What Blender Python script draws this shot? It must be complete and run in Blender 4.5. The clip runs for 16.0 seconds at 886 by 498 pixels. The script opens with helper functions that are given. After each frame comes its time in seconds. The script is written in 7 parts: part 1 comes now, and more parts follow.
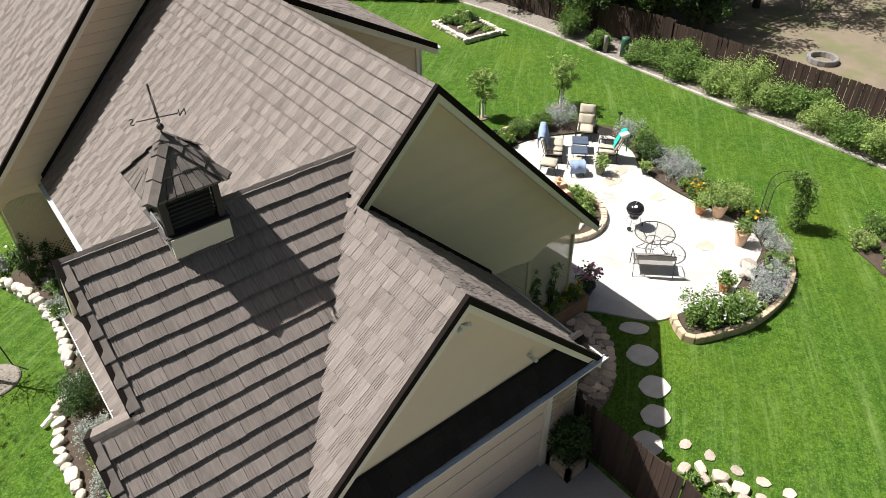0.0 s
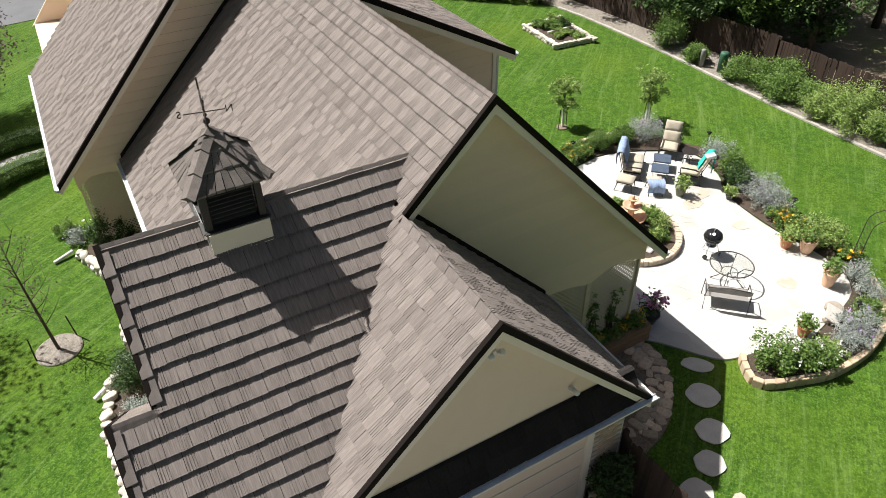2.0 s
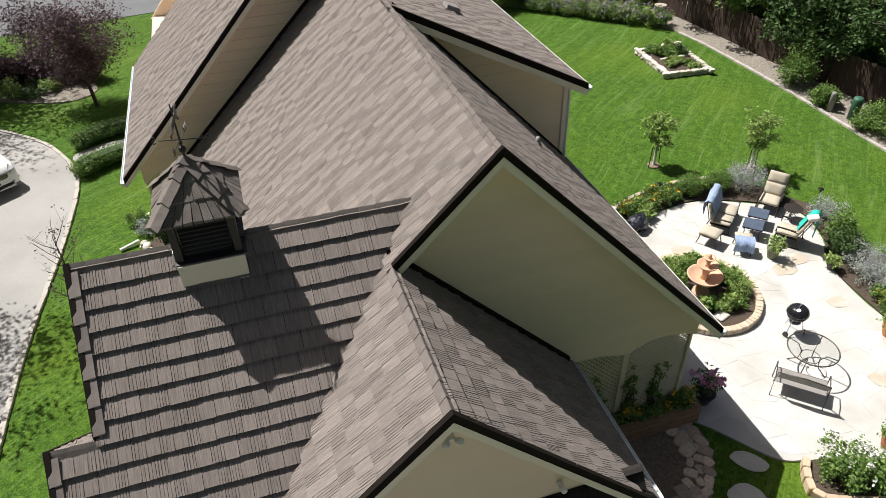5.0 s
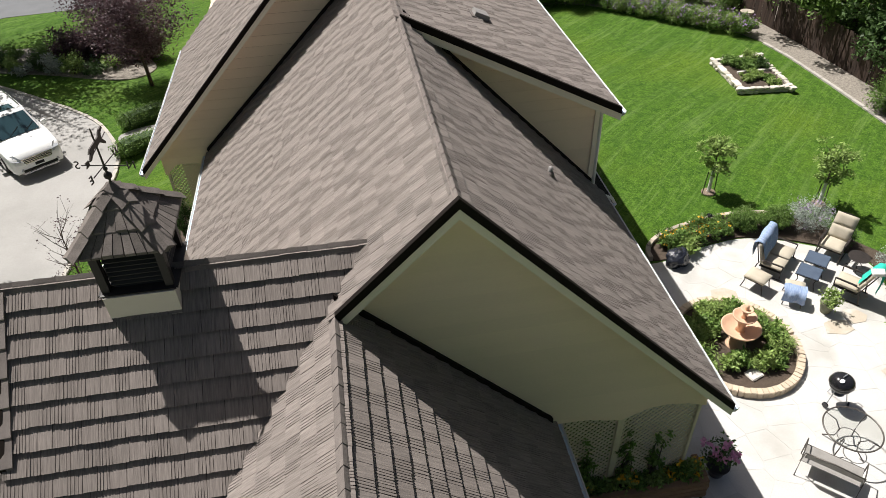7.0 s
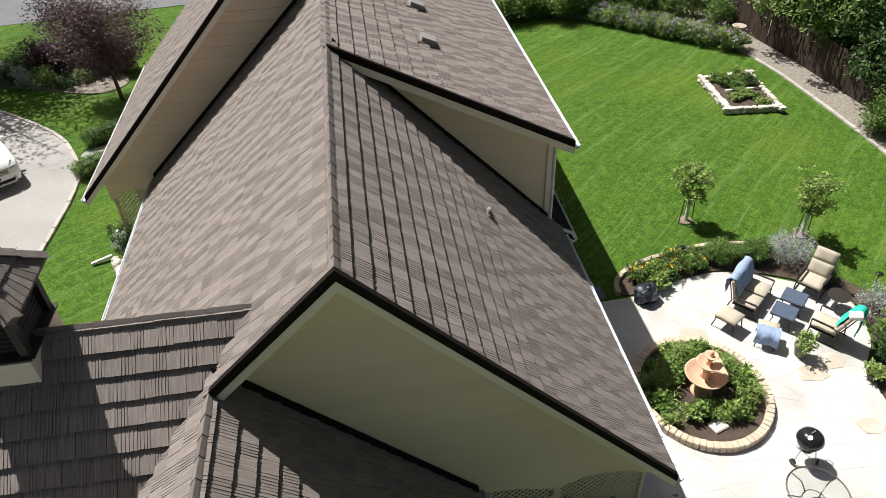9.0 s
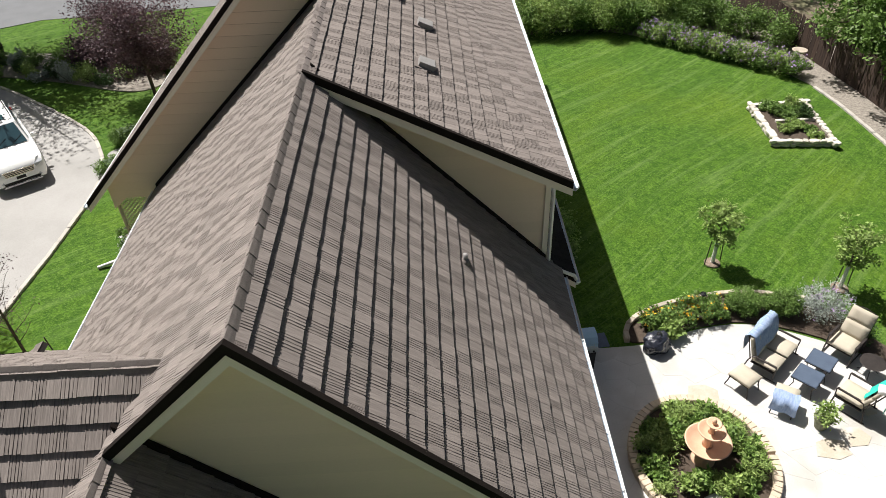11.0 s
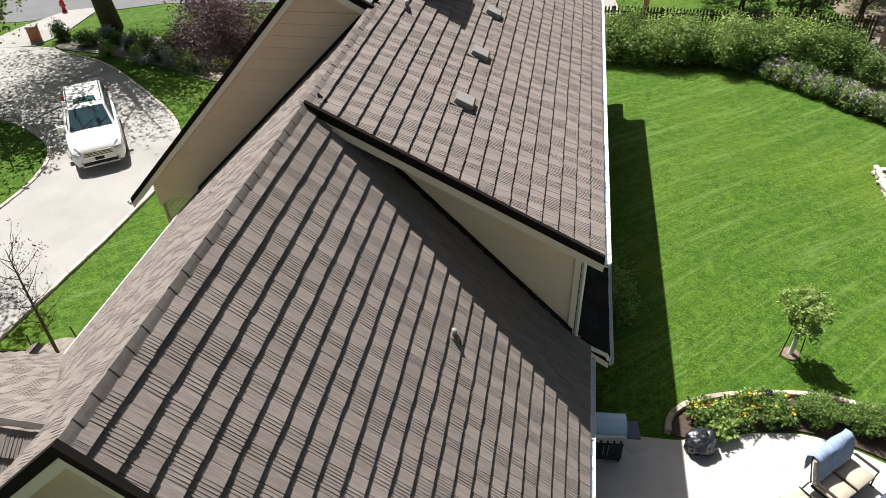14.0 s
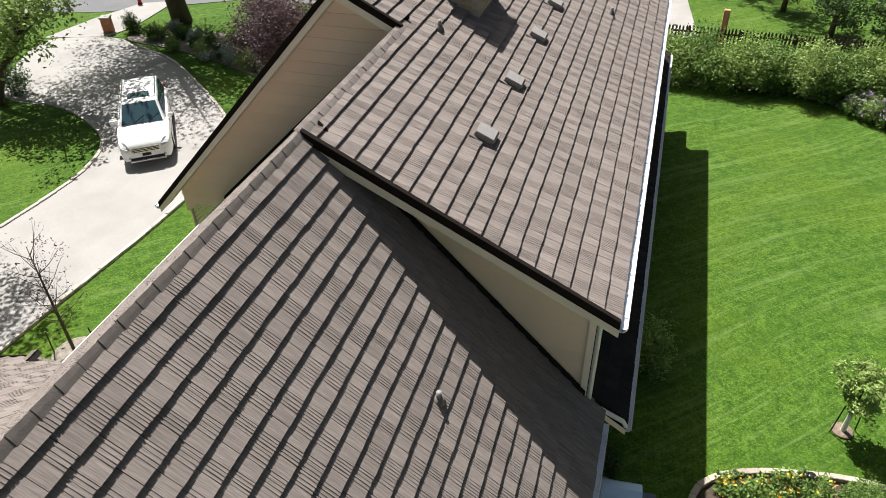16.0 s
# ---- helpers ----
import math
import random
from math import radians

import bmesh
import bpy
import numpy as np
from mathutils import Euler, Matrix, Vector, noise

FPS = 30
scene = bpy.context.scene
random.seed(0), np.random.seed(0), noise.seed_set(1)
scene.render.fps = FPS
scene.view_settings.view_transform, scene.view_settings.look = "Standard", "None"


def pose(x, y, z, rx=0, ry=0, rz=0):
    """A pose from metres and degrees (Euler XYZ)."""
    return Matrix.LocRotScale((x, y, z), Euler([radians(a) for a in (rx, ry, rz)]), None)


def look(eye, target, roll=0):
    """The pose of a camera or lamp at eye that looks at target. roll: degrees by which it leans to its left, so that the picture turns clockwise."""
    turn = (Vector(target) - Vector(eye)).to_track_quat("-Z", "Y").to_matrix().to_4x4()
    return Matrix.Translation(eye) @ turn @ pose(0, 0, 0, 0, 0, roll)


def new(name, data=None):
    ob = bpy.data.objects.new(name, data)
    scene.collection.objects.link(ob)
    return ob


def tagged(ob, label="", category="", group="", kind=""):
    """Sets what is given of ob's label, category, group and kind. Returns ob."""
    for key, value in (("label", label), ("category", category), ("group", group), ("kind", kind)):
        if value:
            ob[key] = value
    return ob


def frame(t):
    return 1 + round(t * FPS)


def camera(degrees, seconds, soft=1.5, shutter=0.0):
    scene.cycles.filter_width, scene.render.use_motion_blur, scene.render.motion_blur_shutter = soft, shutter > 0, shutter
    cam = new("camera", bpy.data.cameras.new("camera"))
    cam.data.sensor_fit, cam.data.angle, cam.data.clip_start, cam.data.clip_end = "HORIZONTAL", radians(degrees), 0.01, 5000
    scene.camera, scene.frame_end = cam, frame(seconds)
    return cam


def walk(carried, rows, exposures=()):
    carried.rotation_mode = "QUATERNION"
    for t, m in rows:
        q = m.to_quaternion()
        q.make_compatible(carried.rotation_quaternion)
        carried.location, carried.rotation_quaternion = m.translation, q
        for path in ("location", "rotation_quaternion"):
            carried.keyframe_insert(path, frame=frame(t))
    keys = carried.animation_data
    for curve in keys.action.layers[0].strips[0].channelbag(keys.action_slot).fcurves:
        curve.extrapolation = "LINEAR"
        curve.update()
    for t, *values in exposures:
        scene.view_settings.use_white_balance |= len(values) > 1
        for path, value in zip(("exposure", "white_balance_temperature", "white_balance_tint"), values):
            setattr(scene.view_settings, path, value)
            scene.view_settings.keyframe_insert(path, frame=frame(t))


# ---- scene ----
cam = camera(65.3, 16.0, 0.8)
PATH = [
    (0, (-6.797, -8.96, 13.901), (-5.847, -7.716, 12.656), -1.2),
    (0.5, (-6.632, -8.919, 13.85), (-5.742, -7.631, 12.606), -1.3),
    (1, (-6.421, -8.878, 13.804), (-5.62, -7.531, 12.561), -1.4),
    (1.5, (-6.211, -8.865, 13.788), (-5.445, -7.498, 12.544), -1.3),
    (2, (-5.912, -8.82, 13.777), (-5.158, -7.446, 12.535), -1.4),
    (2.5, (-5.56, -8.738, 13.755), (-4.836, -7.348, 12.512), -1.3),
    (3, (-5.146, -8.696, 13.773), (-4.49, -7.272, 12.531), -1.4),
    (3.5, (-4.696, -8.595, 13.783), (-4.108, -7.143, 12.539), -1.5),
    (4, (-4.209, -8.485, 13.768), (-3.688, -7.008, 12.525), -1.5),
    (4.5, (-3.716, -8.322, 13.745), (-3.257, -6.825, 12.5), -1.6),
    (4.7, (-3.623, -8.371, 13.712), (-3.162, -6.857, 12.489), -1.9),
    (6.8, (-1.426, -7.434, 13.766), (-1.212, -5.889, 12.514), -2.4),
    (7, (-1.252, -7.267, 13.731), (-1.036, -5.724, 12.477), -2.2),
    (7.5, (-0.749, -7.051, 13.742), (-0.547, -5.503, 12.492), -2.4),
    (8, (-0.294, -6.752, 13.708), (-0.1, -5.203, 12.459), -2.4),
    (8.5, (0.151, -6.491, 13.73), (0.339, -4.94, 12.481), -2.4),
    (9, (0.535, -6.186, 13.72), (0.719, -4.634, 12.472), -2.4),
    (9.2, (0.719, -6.093, 13.724), (0.896, -4.539, 12.477), -2.6),
    (11.5, (2.633, -4.745, 13.747), (2.593, -3.179, 12.504), -2.3),
    (12, (2.976, -4.413, 13.712), (2.882, -2.848, 12.47), -2.3),
    (12.5, (3.296, -4.077, 13.665), (3.149, -2.513, 12.427), -2.3),
    (13, (3.569, -3.728, 13.622), (3.371, -2.168, 12.387), -2.1),
    (13.5, (3.846, -3.397, 13.614), (3.596, -1.842, 12.381), -2.0),
    (14, (4.101, -3.053, 13.602), (3.802, -1.505, 12.37), -1.8),
    (14.5, (4.285, -2.712, 13.544), (3.943, -1.169, 12.318), -1.6),
    (15, (4.541, -2.388, 13.545), (4.146, -0.856, 12.322), -1.7),
    (15.5, (4.737, -1.956, 13.544), (4.291, -0.439, 12.318), -1.6),
    (16, (4.88, -1.583, 13.555), (4.394, -0.078, 12.331), -1.5),
]
walk(cam, [(t, look(eye, target, roll)) for t, eye, target, roll in PATH],
     [(0, 0.68), (2.5, 0.64), (4.5, 0.48), (9, 0.54), (12.5, 0.70), (16, 0.84)])

# ---- light ----
SUN = Vector((0.40, -0.48, -1.0)).normalized()
world = bpy.data.worlds.new("sky")
scene.world = world
world.use_nodes = True
wn = world.node_tree.nodes
sky = wn.new("ShaderNodeTexSky")
sky.sky_type, sky.sun_disc = "NISHITA", False
sky.dust_density, sky.ozone_density = 5.0, 0.3
sky.sun_elevation, sky.sun_rotation = math.asin(-SUN.z), math.atan2(-SUN.x, -SUN.y)
wn["Background"].inputs["Strength"].default_value = 0.033
world.node_tree.links.new(sky.outputs[0], wn["Background"].inputs["Color"])
sun_data = bpy.data.lights.new("sun", "SUN")
sun_data.energy, sun_data.angle, sun_data.color = 5.0, radians(0.5), (1.0, 0.965, 0.925)
sun = new("sun", sun_data)
sun.matrix_basis = look((0, 0, 40), Vector((0, 0, 40)) + SUN)


# ---- materials ----
def mat(name, a, b=None, rough=0.8, scale=6.0, fine=60.0, bump=0.3, metal=0.0, random_amount=0.0, island=0.0, stretch=(1, 1, 1), spec=0.4, blotch=None, depth=0.01, coords="Object", spread=(0.33, 0.67)):
    """Two-scale noise between colours a and b with fine relief; random_amount varies by object, island by loose piece."""
    m = bpy.data.materials.new(name)
    m.use_nodes = True
    n, l = m.node_tree.nodes, m.node_tree.links
    bsdf = n["Principled BSDF"]
    b = b or tuple(c * 0.75 for c in a)
    geo = n.new("ShaderNodeTexCoord")
    mp = n.new("ShaderNodeMapping")
    mp.inputs["Scale"].default_value = stretch
    l.new(geo.outputs[coords], mp.inputs["Vector"])
    n1, n2 = n.new("ShaderNodeTexNoise"), n.new("ShaderNodeTexNoise")
    n1.inputs["Scale"].default_value, n2.inputs["Scale"].default_value = scale, fine
    n1.inputs["Detail"].default_value, n2.inputs["Detail"].default_value = 4, 3
    for t in (n1, n2):
        l.new(mp.outputs[0], t.inputs["Vector"])
    add = n.new("ShaderNodeMath")
    add.operation = "MULTIPLY_ADD"
    add.inputs[1].default_value = 0.5
    l.new(n2.outputs[0], add.inputs[0])
    half = n.new("ShaderNodeMath")
    half.operation = "MULTIPLY"
    half.inputs[1].default_value = 0.5
    l.new(n1.outputs[0], half.inputs[0])
    l.new(half.outputs[0], add.inputs[2])
    ramp = n.new("ShaderNodeMapRange")
    ramp.inputs[1].default_value, ramp.inputs[2].default_value = spread
    l.new(add.outputs[0], ramp.inputs[0])
    mix = n.new("ShaderNodeMix")
    mix.data_type = "RGBA"
    mix.inputs[6].default_value, mix.inputs[7].default_value = (*a, 1), (*b, 1)
    l.new(ramp.outputs[0], mix.inputs[0])
    out = mix.outputs[2]
    if blotch:
        n3 = n.new("ShaderNodeTexNoise")
        n3.inputs["Scale"].default_value, n3.inputs["Detail"].default_value = blotch[0], 5
        l.new(geo.outputs["Object"], n3.inputs["Vector"])
        r3 = n.new("ShaderNodeMapRange")
        r3.inputs[1].default_value, r3.inputs[2].default_value, r3.inputs[4].default_value = 0.48, 0.68, blotch[2]
        l.new(n3.outputs[0], r3.inputs[0])
        m3 = n.new("ShaderNodeMix")
        m3.data_type = "RGBA"
        m3.inputs[7].default_value = (*blotch[1], 1)
        l.new(r3.outputs[0], m3.inputs[0])
        l.new(out, m3.inputs[6])
        out = m3.outputs[2]
    for amount, kind in ((random_amount, "ShaderNodeObjectInfo"), (island, "ShaderNodeNewGeometry")):
        if amount:
            info = n.new(kind)
            hsv = n.new("ShaderNodeHueSaturation")
            rr = n.new("ShaderNodeMapRange")
            rr.inputs[3].default_value, rr.inputs[4].default_value = 1 - amount, 1 + amount
            l.new(info.outputs["Random" if kind.endswith("Info") else "Random Per Island"], rr.inputs[0])
            l.new(rr.outputs[0], hsv.inputs["Value"])
            l.new(out, hsv.inputs["Color"])
            out = hsv.outputs[0]
    l.new(out, bsdf.inputs["Base Color"])
    bsdf.inputs["Roughness"].default_value, bsdf.inputs["Metallic"].default_value = rough, metal
    bsdf.inputs["Specular IOR Level"].default_value = spec
    if bump:
        bp = n.new("ShaderNodeBump")
        bp.inputs["Strength"].default_value, bp.inputs["Distance"].default_value = bump, depth
        l.new(add.outputs[0], bp.inputs["Height"])
        l.new(bp.outputs[0], bsdf.inputs["Normal"])
    return m


SH_A, SH_B = (0.240, 0.209, 0.190), (0.172, 0.149, 0.135)
SHINGLE = mat("stone_coated_shingle", SH_A, SH_B, 0.9, 26, 60, 0.5, random_amount=0.10, stretch=(1, 0.07, 1), spec=0.25, coords="UV", depth=0.02, spread=(0.40, 0.60))
SHINGLE_REST = mat("stone_coated_shingle_joined", SH_A, SH_B, 0.9, 26, 60, 0.5, island=0.05, stretch=(1, 0.07, 1), spec=0.25, coords="UV", depth=0.02, spread=(0.40, 0.60))
# pent shingles nearly black: the shade on these slopes is in the colour
PENT_SHADE = mat("shade_dark_pent_shingle", (0.034, 0.030, 0.029), (0.022, 0.020, 0.019), 0.95, 8, 60, 0.5, spec=0.15, random_amount=0.15)
PENT_SHADE_REST = mat("shade_dark_pent_joined", (0.034, 0.030, 0.029), (0.022, 0.020, 0.019), 0.95, 8, 60, 0.5, spec=0.15, island=0.15)
# roof shake made darker all round to carry the south face's shade
CUPOLA_TILE = mat("shade_darkened_cupola_shake", (0.195, 0.170, 0.155), (0.11, 0.096, 0.087), 0.9, 6, 60, 0.8, random_amount=0.2, spec=0.25)
CAPTILE = mat("stone_coated_cap", (0.225, 0.196, 0.180), (0.145, 0.126, 0.116), 0.9, 6, 70, 0.8, random_amount=0.14, spec=0.25)
DECK = mat("roof_underlay", (0.025, 0.021, 0.019), None, 0.95)
EDGE = mat("dark_drip_edge", (0.018, 0.014, 0.012), (0.011, 0.009, 0.008), 0.9, 5, 60, 0.2, spec=0.08, random_amount=0.08)
SIDING = mat("tan_lap_siding", (0.82, 0.67, 0.52), (0.78, 0.635, 0.49), 0.7, 3, 50, 0.15, random_amount=0.03, stretch=(0.3, 1, 1))
STUCCO = mat("tan_smooth_wall", (0.72, 0.60, 0.47), (0.69, 0.57, 0.445), 0.85, 3, 120, 0.3)
TRIM = mat("cream_trim", (0.78, 0.71, 0.60), (0.73, 0.66, 0.55), 0.6, 4, 50, 0.1)
GUTTER = mat("white_gutter", (0.72, 0.72, 0.70), (0.60, 0.60, 0.58), 0.35, 5, 40, 0.1, spec=0.5)
# white trough inside, with the sky's blue reflection painted into its base colour
SKY_TROUGH = mat("sky_tinted_trough", (0.66, 0.78, 0.88), (0.50, 0.58, 0.66), 0.4, 8, 40, 0.2)
CONCRETE = mat("driveway_concrete", (0.36, 0.35, 0.335), (0.30, 0.29, 0.275), 0.9, 0.8, 25, 0.3, blotch=(0.35, (0.24, 0.235, 0.22), 0.6))
FLAG = mat("patio_flagstone", (0.58, 0.57, 0.545), (0.48, 0.47, 0.445), 0.85, 1.2, 30, 0.4, random_amount=0.03, blotch=(0.7, (0.40, 0.385, 0.35), 0.85))
MORTAR = mat("patio_mortar", (0.50, 0.49, 0.465), (0.44, 0.43, 0.405), 0.95, 3, 60, 0.4)
STONE = mat("pale_rock", (0.56, 0.50, 0.41), (0.36, 0.30, 0.24), 0.9, 3, 25, 0.8, random_amount=0.25)
RIVER = mat("brown_rock", (0.74, 0.60, 0.46), (0.46, 0.34, 0.24), 0.85, 4, 25, 0.8, random_amount=0.35)
STEP = mat("grey_stepping_stone", (0.64, 0.61, 0.56), (0.48, 0.455, 0.41), 0.9, 3, 40, 0.5, random_amount=0.12)
BRICK = mat("tan_brick", (0.56, 0.44, 0.32), (0.45, 0.34, 0.23), 0.9, 6, 60, 0.5, random_amount=0.18)
SOIL = mat("mulched_soil", (0.10, 0.075, 0.055), (0.055, 0.04, 0.03), 0.95, 8, 40, 1.0, depth=0.04)
GRAVEL = mat("pale_gravel", (0.34, 0.305, 0.26), (0.13, 0.115, 0.095), 0.95, 9, 24, 1.0, depth=0.04)
DIRT = mat("dry_dirt", (0.26, 0.21, 0.15), (0.17, 0.14, 0.10), 0.95, 0.9, 18, 0.8, blotch=(0.5, (0.12, 0.15, 0.05), 0.7), depth=0.03)
ASPHALT = mat("street_asphalt", (0.16, 0.165, 0.175), (0.12, 0.125, 0.13), 0.9, 1, 50, 0.4)
FENCE = mat("weathered_fence", (0.066, 0.041, 0.030), (0.034, 0.023, 0.018), 0.85, 3, 40, 0.5, random_amount=0.3, stretch=(4, 4, 0.5))
WHITESTONE = mat("white_limestone", (0.66, 0.62, 0.55), (0.44, 0.40, 0.33), 0.9, 3, 25, 0.8, random_amount=0.22)
NEWWOOD = mat("new_cedar", (0.55, 0.33, 0.15), (0.42, 0.25, 0.11), 0.8, 3, 40, 0.4, stretch=(4, 4, 0.5))
TIMBER = mat("planter_timber", (0.36, 0.22, 0.13), (0.24, 0.145, 0.09), 0.85, 3, 40, 0.5, random_amount=0.15)
BARK = mat("bark", (0.11, 0.085, 0.065), (0.06, 0.047, 0.038), 0.95, 10, 60, 0.8)
WRAP = mat("white_trunk_wrap", (0.82, 0.81, 0.78), (0.72, 0.70, 0.66), 0.8)
DRY_MULCH = mat("dry_pale_mulch", (0.30, 0.235, 0.18), (0.13, 0.095, 0.07), 0.95, 14, 40, 1.0, depth=0.03)
BLACK = mat("black_enamel", (0.012, 0.012, 0.014), (0.02, 0.02, 0.022), 0.12, 4, 40, 0.0, spec=0.6)
IRON = mat("dark_wrought_iron", (0.035, 0.03, 0.028), (0.06, 0.05, 0.045), 0.5, 10, 80, 0.2, metal=0.4)
TERRA = mat("terracotta", (0.55, 0.24, 0.12), (0.42, 0.18, 0.09), 0.8, 5, 50, 0.3, random_amount=0.1)
SANDSTONE = mat("fountain_sandstone", (0.70, 0.47, 0.32), (0.60, 0.38, 0.25), 0.75, 4, 50, 0.3)
LATTICE = mat("tan_lattice", (0.70, 0.62, 0.48), (0.62, 0.54, 0.41), 0.8, 5, 50, 0.2)
CUPOLA = mat("dark_bronze_louver", (0.03, 0.026, 0.023), (0.018, 0.016, 0.015), 0.55, 5, 60, 0.1)
FLASH = mat("lead_flashing", (0.55, 0.56, 0.57), (0.42, 0.43, 0.44), 0.35, 4, 40, 0.1, metal=0.6)
STEEL = mat("stainless_steel", (0.60, 0.63, 0.66), (0.52, 0.55, 0.58), 0.3, 3, 90, 0.05, metal=0.5)
GREYBOX = mat("grey_plastic", (0.28, 0.27, 0.26), None, 0.6)


def leaf_mat(name, a, b, island=0.35, rough=0.55):
    m = mat(name, a, b, rough, 3, 20, 0.0, island=island, spec=0.3)
    n, l = m.node_tree.nodes, m.node_tree.links
    bsdf = n["Principled BSDF"]
    src = bsdf.inputs["Base Color"].links[0].from_socket
    tr, ms = n.new("ShaderNodeBsdfTranslucent"), n.new("ShaderNodeMixShader")
    ms.inputs[0].default_value = 0.28
    l.new(src, tr.inputs["Color"])
    l.new(bsdf.outputs[0], ms.inputs[1])
    l.new(tr.outputs[0], ms.inputs[2])
    l.new(ms.outputs[0], n["Material Output"].inputs["Surface"])
    return m


LEAF = leaf_mat("green_leaves", (0.19, 0.30, 0.07), (0.10, 0.18, 0.04))
LEAF_DARK = leaf_mat("dark_green_leaves", (0.085, 0.15, 0.045), (0.045, 0.085, 0.025))
LEAF_SAGE = leaf_mat("silver_sage_leaves", (0.42, 0.45, 0.42), (0.28, 0.33, 0.28))
LEAF_PURPLE = leaf_mat("purple_plum_leaves", (0.13, 0.08, 0.09), (0.065, 0.038, 0.046))
LEAF_LIGHT = leaf_mat("light_green_leaves", (0.32, 0.42, 0.13), (0.19, 0.29, 0.07))
PETAL_Y = mat("yellow_petals", (0.75, 0.48, 0.03), (0.7, 0.36, 0.02), 0.6, island=0.2, bump=0)
PETAL_P = mat("pink_petals", (0.72, 0.36, 0.55), (0.6, 0.25, 0.45), 0.6, island=0.2, bump=0)
PETAL_V = mat("lavender_petals", (0.40, 0.28, 0.48), (0.30, 0.2, 0.38), 0.6, island=0.2, bump=0)
PETAL_W = mat("white_petals", (0.8, 0.78, 0.74), None, 0.6, bump=0)


# ---- mesh helpers ----
class Geo:
    """A growing list of corners and faces for one mesh."""
    def __init__(self):
        self.v, self.f = [], []

    def add(self, v, f):
        k = len(self.v)
        self.v.extend([tuple(p) for p in v])
        self.f.extend([tuple(i + k for i in q) for q in f])
        return self

    def box(self, x0, y0, z0, x1, y1, z1, m=None, bevel=0.0):
        bm = bmesh.new()
        bmesh.ops.create_cube(bm, size=1)
        for p in bm.verts:
            p.co = Vector(((x0 + x1) / 2 + p.co.x * (x1 - x0), (y0 + y1) / 2 + p.co.y * (y1 - y0), (z0 + z1) / 2 + p.co.z * (z1 - z0)))
        if bevel:
            bmesh.ops.bevel(bm, geom=list(bm.edges), offset=bevel, segments=2, affect="EDGES", clamp_overlap=True)
        return self.take(bm, m)

    def take(self, bm, m=None):
        bm.verts.index_update()
        pts = [(m @ p.co if m else p.co.copy()) for p in bm.verts]
        faces = [[p.index for p in q.verts] for q in bm.faces]
        bm.free()
        return self.add(pts, faces)

    def tube(self, points, radii, n=8, cap=True):
        """A round bar along points; radii one number or one for each point."""
        pts = [Vector(p) for p in points]
        if not hasattr(radii, "__len__"):
            radii = [radii] * len(pts)
        v, f = [], []
        ref = Vector((0, 0, 1))
        for i, p in enumerate(pts):
            d = (pts[min(i + 1, len(pts) - 1)] - pts[max(i - 1, 0)]).normalized()
            a = d.cross(ref if abs(d.z) < 0.95 else Vector((1, 0, 0))).normalized()
            b = d.cross(a)
            for k in range(n):
                w = 2 * math.pi * k / n
                v.append(p + (a * math.cos(w) + b * math.sin(w)) * radii[i])
        for i in range(len(pts) - 1):
            for k in range(n):
                f.append((i * n + k, i * n + (k + 1) % n, (i + 1) * n + (k + 1) % n, (i + 1) * n + k))
        if cap:
            f.append(tuple(range(n)))
            f.append(tuple((len(pts) - 1) * n + k for k in range(n)))
        return self.add(v, f)

    def lathe(self, profile, n=24, centre=(0, 0, 0)):
        """Turned from (radius, height) pairs."""
        v, f = [], []
        for r, z in profile:
            for k in range(n):
                w = 2 * math.pi * k / n
                v.append((centre[0] + r * math.cos(w), centre[1] + r * math.sin(w), centre[2] + z))
        for i in range(len(profile) - 1):
            for k in range(n):
                f.append((i * n + k, i * n + (k + 1) % n, (i + 1) * n + (k + 1) % n, (i + 1) * n + k))
        f.append(tuple(range(n)))
        f.append(tuple((len(profile) - 1) * n + k for k in range(n)))
        return self.add(v, f)

    def prism(self, poly, d):
        """A flat polygon of 3D corners pushed out by the vector d."""
        n, d = len(poly), Vector(d)
        v = [Vector(p) for p in poly] + [Vector(p) + d for p in poly]
        f = [tuple(range(n)), tuple(range(2 * n - 1, n - 1, -1))] + [(i, (i + 1) % n, n + (i + 1) % n, n + i) for i in range(n)]
        return self.add(v, f)


def mesh_of(name, geo, material, smooth=False):
    me = bpy.data.meshes.new(name)
    if isinstance(geo, Geo):
        me.from_pydata(geo.v, [], geo.f)
        bm = bmesh.new()
        bm.from_mesh(me)
        bmesh.ops.recalc_face_normals(bm, faces=bm.faces)
        bm.to_mesh(me)
        bm.free()
    else:
        me.from_pydata(geo[0], [], geo[1])
    me.materials.append(material)
    if smooth:
        me.polygons.foreach_set("use_smooth", [True] * len(me.polygons))
    me.update()
    return me


def part(name, geo, material, parent=None, label="", smooth=False, m=None):
    """One mesh object, under a thing or a part."""
    ob = new(name, geo if isinstance(geo, bpy.types.Mesh) else mesh_of(name, geo, material, smooth))
    if parent:
        ob.parent = parent
    if m:
        ob.matrix_basis = m
    return tagged(ob, label)


def thing(name, label, category, group="", m=None, kind=""):
    ob = new(name)
    ob.empty_display_size = 0.2
    if m:
        ob.matrix_basis = m
    return tagged(ob, label, category, group, kind)


def solid(name, geo, material, label, category="", kind="", group="", smooth=False, m=None):
    return tagged(part(name, geo, material, None, "", smooth, m), label, category, group, kind)


